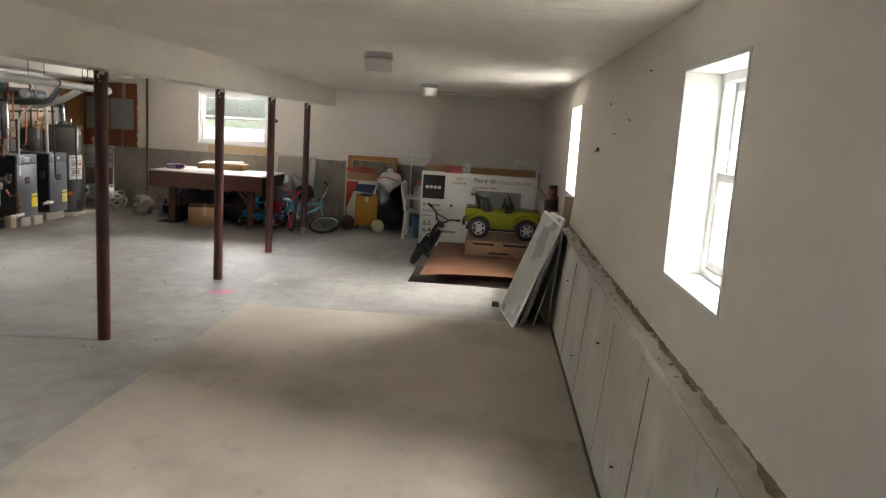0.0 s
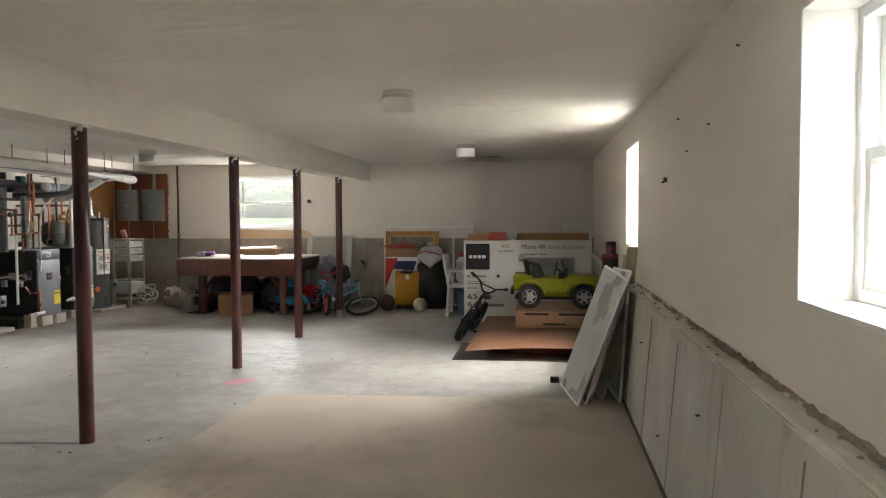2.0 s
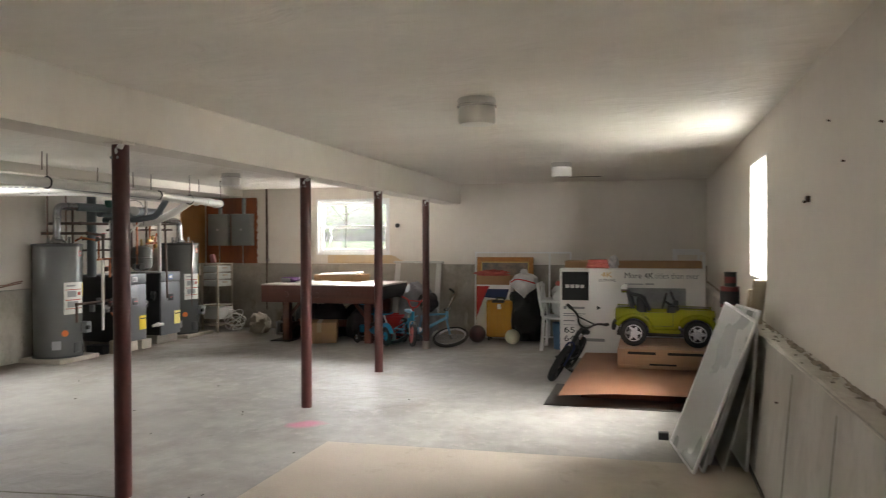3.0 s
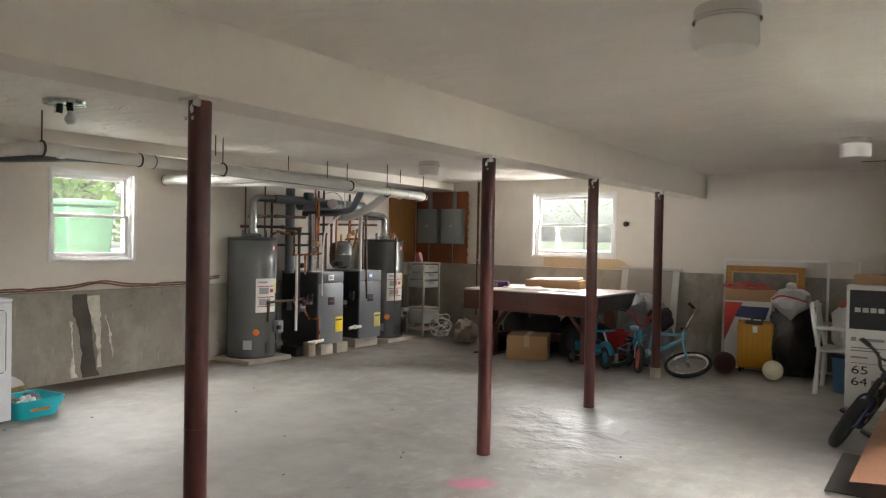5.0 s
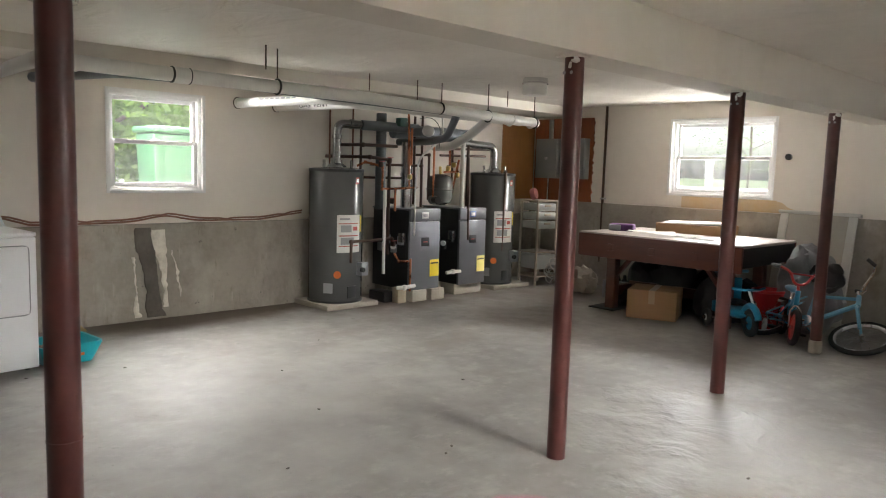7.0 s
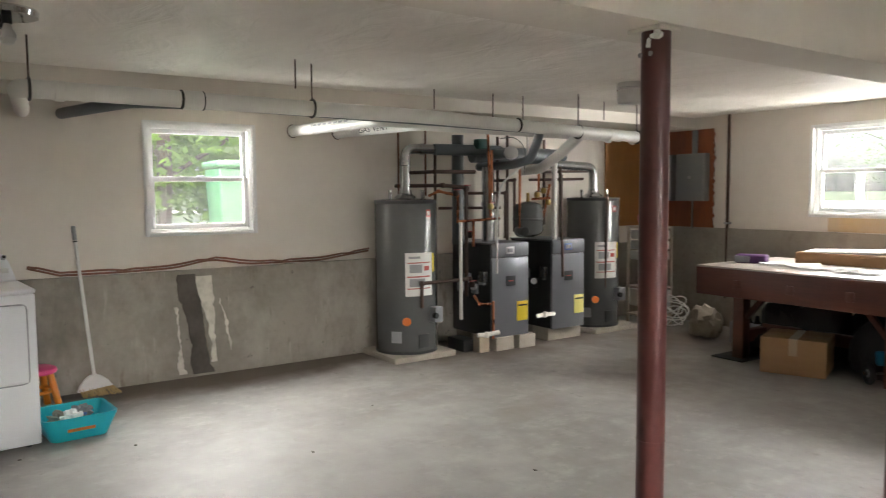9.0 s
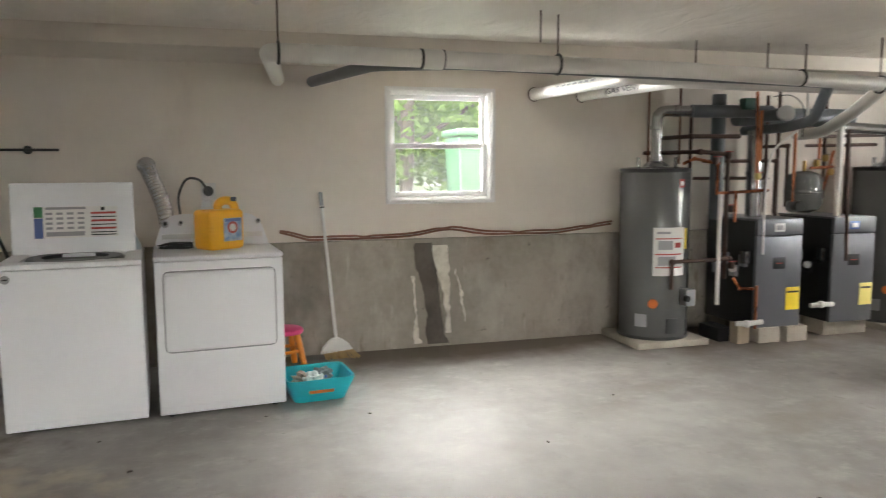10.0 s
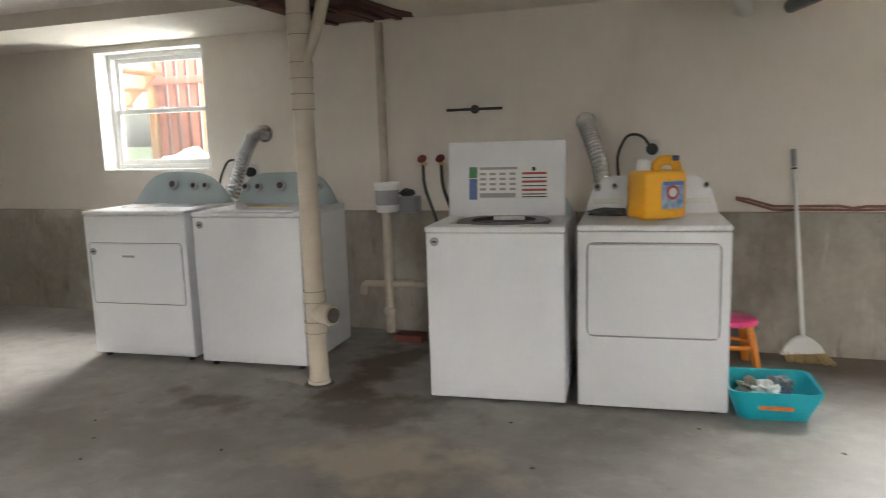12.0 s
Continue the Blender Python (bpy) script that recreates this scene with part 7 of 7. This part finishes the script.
# broken opening in the soffit round the stack
hole = thing("soffit_hole", (-5.35, 4.05, 2.118), "ragged soffit hole painted as a dark sheet, with brown boards", "hole", kind="structure")
rim = []
for x0, y0, x1, y1 in ((-0.80, -0.34, 0.30, -0.38), (0.30, -0.38, 0.34, 0.26), (0.34, 0.26, -0.78, 0.33), (-0.78, 0.33, -0.80, -0.34)):
    for k in range(7):
        x, y = x0 + (x1 - x0) * k / 7, y0 + (y1 - y0) * k / 7
        rim.append((x + 0.05 * noise.noise((x * 7, y * 7, 3)), y + 0.05 * noise.noise((x * 7, y * 7, 8)), -0.004))
# flat dark brown sheet painted as the hole's shaded depth; nothing is cut
part("cavity_shade", sheet(rim, 0.005), mat("old_brown_wood", (0.12, 0.036, 0.022), 0.8, col2=(0.035, 0.014, 0.011), big=5, amount=0.9, stretch=(0.4, 3, 1)), hole, smooth=False)
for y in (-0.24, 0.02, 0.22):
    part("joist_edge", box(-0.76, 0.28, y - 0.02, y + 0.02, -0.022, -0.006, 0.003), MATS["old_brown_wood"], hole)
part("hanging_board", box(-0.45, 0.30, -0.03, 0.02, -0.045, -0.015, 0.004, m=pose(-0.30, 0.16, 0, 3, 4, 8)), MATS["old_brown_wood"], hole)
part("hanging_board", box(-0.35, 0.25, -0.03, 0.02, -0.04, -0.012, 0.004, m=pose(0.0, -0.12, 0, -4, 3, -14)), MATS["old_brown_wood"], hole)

# detergent jug, basin, stool, broom
jg = thing("detergent_jug", (-5.31, 5.94, 0.9055), "orange detergent jug with a round handle on the dryer", "detergent jug", rz=36)
bm = bmesh.new()
box(-0.09, 0.09, -0.12, 0.12, 0, 0.235, 0.028, bm, seg=4)
part("jug_body", bm, ORANGE_PL, jg)
part("neck", lathe([(0.045, 0.21), (0.04, 0.225), (0.032, 0.235), (0.032, 0.25)], n=24, m=Matrix.Translation((0, -0.075, 0))), ORANGE_PL, jg)
part("cap", lathe([(0, 0.292), (0.02, 0.292), (0.028, 0.286), (0.034, 0.245), (0.034, 0.238), (0, 0.238)], n=24, m=Matrix.Translation((0, -0.075, 0))), PLASTIC_W, jg, "white pouring cap")
part("jug_handle", tube([(0, -0.005, 0.21), (0, -0.005, 0.262), (0, 0.03, 0.285), (0, 0.085, 0.282), (0, 0.112, 0.255), (0, 0.115, 0.2)], 0.026, None, 12, 0.05), ORANGE_PL, jg)
part("tap_cap", cyl((0.03, 0.085, 0.28), (0.03, 0.085, 0.305), 0.018), NAVY, jg)
lb = part("front_label", box(0.089, 0.0915, -0.03, 0.095, 0.05, 0.185, 0.001), mat("blue_white_label", (0.42, 0.50, 0.62), 0.4, col2=(0.06, 0.16, 0.42), big=22, amount=1.0), jg, "blue and white label")
part("label_mark", cyl((0.090, 0.03, 0.13), (0.0935, 0.03, 0.13), 0.036), LABEL_RED, lb)
part("label_mark", cyl((0.092, 0.03, 0.13), (0.0945, 0.03, 0.13), 0.022), PAPER, lb)
part("label_band", box(0.0905, 0.093, -0.022, 0.09, 0.165, 0.182), LABEL_BLUE, lb)
tagged(part("black_cable_bundle", blob((0.03, 0.11, 0.025), 44, 0.5, 3, -0.015, Matrix.Translation((-5.38, 5.71, 0.922))), BLACK), "small black cable bundle on the dryer", "cable")
tagged(part("lint_cup", lathe([(0, 0), (0.03, 0), (0.034, 0.05), (0, 0.05)], n=18, m=Matrix.Translation((-5.36, 5.82, 0.9055))), CLEAR_PL), "small clear cup beside the jug", "cup")

bs = thing("basin", (-5.20, 6.475, 0), "turquoise plastic basin holding crumpled rags", "basin", rz=6)


def tray(bm, w0, d0, w1, d1, h, t):
    def loop(a, b, z, r=0.05, k=6):
        out = []
        for cx, cy, s in ((a / 2 - r, b / 2 - r, 0), (-a / 2 + r, b / 2 - r, 1), (-a / 2 + r, -b / 2 + r, 2), (a / 2 - r, -b / 2 + r, 3)):
            for i in range(k + 1):
                g = (s + i / k) * math.pi / 2
                out.append(bm.verts.new((cx + r * math.cos(g), cy + r * math.sin(g), z)))
        return out
    loops = [loop(w0, d0, 0), loop(w1, d1, h), loop(w1 + 0.025, d1 + 0.025, h + 0.003), loop(w1 + 0.025, d1 + 0.025, h - 0.012), loop(w1 + 0.019, d1 + 0.019, h - 0.012), loop(w1 + 0.015, d1 + 0.015, h - 0.002), loop(w1 - 0.006, d1 - 0.006, h - 0.004), loop(w0 - 0.006, d0 - 0.006, t)]
    n = len(loops[0])
    order = [0, 3, 2, 1, 6, 7]
    for a, b in zip(order, order[1:]):
        for i in range(n):
            bm.faces.new((loops[a][i], loops[a][(i + 1) % n], loops[b][(i + 1) % n], loops[b][i]))
    bm.faces.new(loops[0][::-1])
    bm.faces.new(loops[7])
    bmesh.ops.delete(bm, geom=loops[4] + loops[5], context="VERTS")
    return bm


part("tub", tray(bmesh.new(), 0.28, 0.31, 0.345, 0.385, 0.14, 0.008), TEAL, bs)
part("orange_sticker", box(-0.001, 0.002, -0.075, 0.075, -0.018, 0.018, m=pose(0.1635, 0.0, 0.072, 0, 13, 0)), ORANGE, bs)
for k, m in enumerate((PAPER, LABEL_BLUE, BAG_T, PAPER, BAG_G)):
    tagged(part("rag", blob((0.065, 0.06, 0.045), 50 + k, 0.6, 2.6, None, Matrix.Translation((-5.22 + 0.05 * math.cos(k * 2.1), 6.46 + 0.065 * math.sin(k * 2.1), 0.06 + 0.012 * k))), m), "crumpled rag lying in the basin", "rag", "rags in the basin")

st = thing("stool", (-5.86, 6.335, 0), "child's plastic stool with pink top and orange legs", "stool", rz=15)
part("seat", lathe([(0, 0.285), (0.11, 0.285), (0.125, 0.278), (0.13, 0.262), (0.125, 0.25), (0, 0.25)], n=32), PINK, st)
for k in range(4):
    a = math.pi / 4 + k * math.pi / 2
    part("leg", tube([(0.09 * math.cos(a), 0.09 * math.sin(a), 0.255), (0.15 * math.cos(a), 0.15 * math.sin(a), 0.0)], 0.022, None, 10), ORANGE_LEG, st)
part("leg_ring", tube([(0.105 * math.cos(a), 0.105 * math.sin(a), 0.13) for a in [k * math.pi / 10 for k in range(20)]], 0.012, None, 8, closed=True), ORANGE_LEG, st)

br = thing("broom", (-5.985, 6.715, 0), "white-handled broom with straw bristles leaning on the wall", "broom")
part("handle", cyl((-0.012, -0.006, 0.14), (-0.19, -0.07, 1.12), 0.012), PLASTIC_W, br)
part("handle_tip", cyl((-0.187, -0.069, 1.105), (-0.205, -0.075, 1.205), 0.0145), GREY, br)
part("tip_band", cyl((-0.1845, -0.068, 1.09), (-0.1864, -0.0687, 1.10), 0.016), BLACK, br)
hd = bmesh.new()
pr = [(-0.02, 0.16), (0.02, 0.16), (0.055, 0.14), (0.095, 0.10), (0.115, 0.062), (-0.115, 0.062), (-0.095, 0.10), (-0.055, 0.14)]
part("brush_head", join(None, sheet([(0.02, y, z) for y, z in pr], 0.04), pose(0, 0, 0, 6, 0, 0)), PLASTIC_W, br)
bm = bmesh.new()
for k in range(110):
    y = -0.11 + 0.22 * random.random()
    x = -0.012 + 0.035 * random.random()
    tube([(x, y, 0.07), (x + 0.02 * random.uniform(-1, 1), y * 1.12 + 0.045 + 0.01 * random.uniform(-1, 1), 0.004 + 0.008 * random.random())], 0.0026, bm, 5)
tagged(part("bristles", bm, STRAW, br), kind="stuff")
tagged(part("brick_scrap", box(-5.98, -5.86, 4.24, 4.44, 0, 0.05, 0.006), mat("old_red_brick", (0.13, 0.035, 0.025), 0.85)), "old red brick lying by the drain pipe", "brick")


def floor_crack(points, width):
    bm = bmesh.new()
    tube([(x + 0.012 * noise.noise((x * 9, y * 9, 1)), y + 0.012 * noise.noise((x * 9, y * 9, 5)), 0.0) for x, y in points], width, bm, 6)
    tagged(part("floor_crack", bm, SEAM), "dark hairline crack in the concrete floor", "crack", "cracks in the floor", "structure")


floor_crack([(-4.62 + 0.36 * math.cos(a), 3.92 + 0.34 * math.sin(a)) for a in [1.2 + 0.14 * k for k in range(17)]], 0.0035)
floor_crack([(-1.97 - 0.15 * k, 5.50 - 0.015 * k + 0.01 * math.sin(k)) for k in range(12)], 0.005)

for k in range(26):
    x, y = random.uniform(-4.9, -1.2), random.uniform(3.0, 9.0)
    tagged(part("crumb", blob((0.012, 0.008, 0.004), 60 + k, 0.4, 2, -0.002, pose(x, y, 0.002, 0, 0, 40 * k), sub=1), DAMP), "dark crumb of debris on the concrete floor", "debris", "crumbs on the floor")

# ---- outdoors ----
GZ = 0.72
bm = bmesh.new()
R = 900
ins = [(-6.52, -2.3), (1.87, -2.3), (1.87, 13.0), (-6.52, 13.0)]
outv = [bm.verts.new((sx * R, sy * R, GZ)) for sx, sy in ((-1, -1), (1, -1), (1, 1), (-1, 1))]
inv = [bm.verts.new((x, y, GZ)) for x, y in ins]
for i in range(4):
    bm.faces.new((outv[i], outv[(i + 1) % 4], inv[(i + 1) % 4], inv[i]))
tagged(part("ground", bm, LAWN, None, "", smooth=False), "green lawn round the house", "ground", "", "structure")
# invented pale ground; its brightness stands in for white glare in window_3
tagged(part("driveway", box(-34, 14, 13.4, 56.0, GZ, GZ + 0.012), mat("pale_outdoor_slab", (0.72, 0.71, 0.68), 0.8, amount=0.3), None, "", smooth=False), "pale slab added outside the end window to whiten its lower panes", "driveway", "", "structure")


def tree(x, y, h, spread, seed, leaves, low=0.25):
    t = thing("tree", (x, y, GZ), "leafy green tree in the garden", "tree", "garden trees")
    rnd = random.Random(seed)
    bm = bmesh.new()
    tube([(0, 0, -0.05), (0.05, 0.02, h * 0.3), (-0.04, 0.06, h * 0.6), (0.02, 0, h * 0.85)], 0.10, bm, 8)
    limbs = []
    for k in range(7):
        a = k * 2.4 + seed
        z = h * (0.25 + 0.08 * k)
        e = Vector((spread * 0.7 * math.cos(a), spread * 0.7 * math.sin(a), z + h * 0.18))
        tube([(0, 0, z), tuple(e * 0.5 + Vector((0, 0, z * 0.5))), tuple(e)], 0.035, bm, 6)
        limbs.append(e)
    part("trunk", bm, BARK, t)
    verts, faces = [], []
    for i in range(leaves):
        if i % 3:
            c = limbs[rnd.randrange(len(limbs))] + Vector((rnd.gauss(0, 0.3), rnd.gauss(0, 0.3), rnd.gauss(0, 0.25))) * spread * 0.8
        else:
            c = Vector((rnd.gauss(0, 0.45) * spread, rnd.gauss(0, 0.45) * spread, h * rnd.uniform(low, 1.05)))
        u = Vector((rnd.gauss(0, 1), rnd.gauss(0, 1), rnd.gauss(0, 0.6))).normalized()
        v = u.cross(Vector((rnd.gauss(0, 1), rnd.gauss(0, 1), rnd.gauss(0, 1)))).normalized()
        s = rnd.uniform(0.05, 0.10)
        n = len(verts)
        verts += [c - u * s, c + v * s * 0.5 + u * s * 0.1, c + u * s, c - v * s * 0.5 + u * s * 0.1]
        faces.append((n, n + 1, n + 2, n + 3))
    me = bpy.data.meshes.new("crown")
    me.from_pydata([tuple(v) for v in verts], [], faces)
    me.materials.append(LEAF)
    crown = new("crown", me)
    crown.parent = t
    tagged(crown, "crown of many small green leaves", kind="stuff")


for x, y, h, sp_, s, n in ((-10.6, 8.3, 3.6, 1.5, 1, 5200), (-11.4, 10.4, 4.2, 1.7, 2, 5200), (-12.6, 6.4, 4.4, 1.8, 3, 4200), (-13.6, 12.5, 5.0, 2.2, 4, 4200), (-15, 1.5, 5.5, 2.2, 5, 3600),
                           (6.5, 10.5, 3.2, 1.6, 6, 4200), (7.6, 13.5, 4.4, 1.9, 7, 4200), (9.5, 17, 5.5, 2.4, 8, 3600), (-17.0, 60, 8.0, 4.6, 9, 5200), (-9.0, 61, 8.5, 4.8, 10, 5200), (-25, 62, 9, 5.0, 11, 4600), (5.0, 8.2, 1.5, 0.9, 12, 2600), (-12.2, 8.2, 3.3, 1.25, 13, 9000), (-12.8, 10.2, 1.7, 1.0, 15, 5000), (-18, 11.8, 6.0, 3.0, 14, 6000)):
    tree(x, y, h, sp_, s, n, 0.12)

gc = thing("garbage_cart", (-8.25, 8.55, GZ), "tall green wheeled garbage cart outside the window", "garbage cart")
bm = bmesh.new()
box(-0.27, 0.27, -0.30, 0.30, 0.06, 0.98, 0.03, bm, seg=3)
for v in bm.verts:
    f = 0.84 + 0.16 * v.co.z
    v.co.x, v.co.y = v.co.x * f, v.co.y * f
part("bin_body", bm, CART_G, gc)
part("lid", box(-0.31, 0.30, -0.32, 0.32, 0.985, 1.06, 0.025, seg=3), CART_G, gc)
for s in (-1, 1):
    part("wheel", cyl((-0.20, s * 0.27, 0.11), (-0.20, s * 0.31, 0.11), 0.11), BLACK, gc)
vn = thing("parked_van", (-14.5, 11.9, GZ), "white van parked beyond the trees", "van", rz=90)
part("body", box(-1.9, 1.9, -0.85, 0.85, 0.35, 1.75, 0.15, seg=3), SIDING, vn)
part("windscreen", box(-1.0, 1.2, -0.87, -0.84, 1.05, 1.5, 0.02), LABEL_GREY, vn)
for s in (-1.2, 1.2):
    part("wheel", cyl((s, -0.88, 0.33), (s, -0.68, 0.33), 0.33), BLACK, vn)
dk = thing("deck_stairs", (-9.6, -0.4, GZ), "red-stained wooden deck with orange stairs outside", "deck")
for k in range(9):
    part("rail_board", box(-0.03, 0.03, -0.25 + 0.17 * k, -0.14 + 0.17 * k, 0.30, 2.2, 0.005), DECK_R, dk)
for y in (-0.35, 0.5, 1.35):
    part("post", box(-0.05, 0.05, y - 0.05, y + 0.05, 0, 2.6, 0.005), DECK_O, dk)
for z in (0.35, 1.4, 2.25):
    part("rail", box(0.03, 0.07, -0.4, 1.4, z, z + 0.10, 0.005), DECK_R, dk)
for s in (0.25, 0.95):
    part("stringer", box(-0.02, 0.02, -1.3, 1.0, -0.12, 0.12, 0.005, m=pose(s, -0.9, 1.0, 38, 0, 0)), DECK_O, dk)
for k in range(7):
    part("tread", box(0.2, 1.0, -1.75 + 0.25 * k, -1.50 + 0.25 * k, 0.34 + 0.195 * k, 0.375 + 0.195 * k, 0.004), DECK_O, dk)
tp = thing("covered_grill", (-8.35, 0.75, GZ), "pale tarp-covered grill outside the window", "grill")
part("tarp", join(None, blob((0.34, 0.36, 0.30), 71, 0.3, 1.8, -0.26, sub=3), Matrix.Translation((0, 0, 0.26))), BAG_W, tp)
nh = thing("neighbour_house", (-24, -4, GZ), "pale neighbouring house beyond the garden", "house")
part("wall", box(-3, 3, -5, 5, 0, 5, 0.02), SIDING, nh)
part("roof", sheet([(-3.4, -5.3, 5.0), (3.4, -5.3, 5.0), (0, -5.3, 7.2)], -10.6), mat("roof_shingle", (0.08, 0.075, 0.07), 0.9, bump=0.5), nh, smooth=False)
for y in (-3, 0, 3):
    wi = part("window", box(3.0, 3.05, y - 0.5, y + 0.5, 2.6, 3.9, 0.01), TRIM, nh)
    part("pane", box(3.04, 3.06, y - 0.42, y + 0.42, 2.7, 3.8), LABEL_GREY, wi, smooth=False)
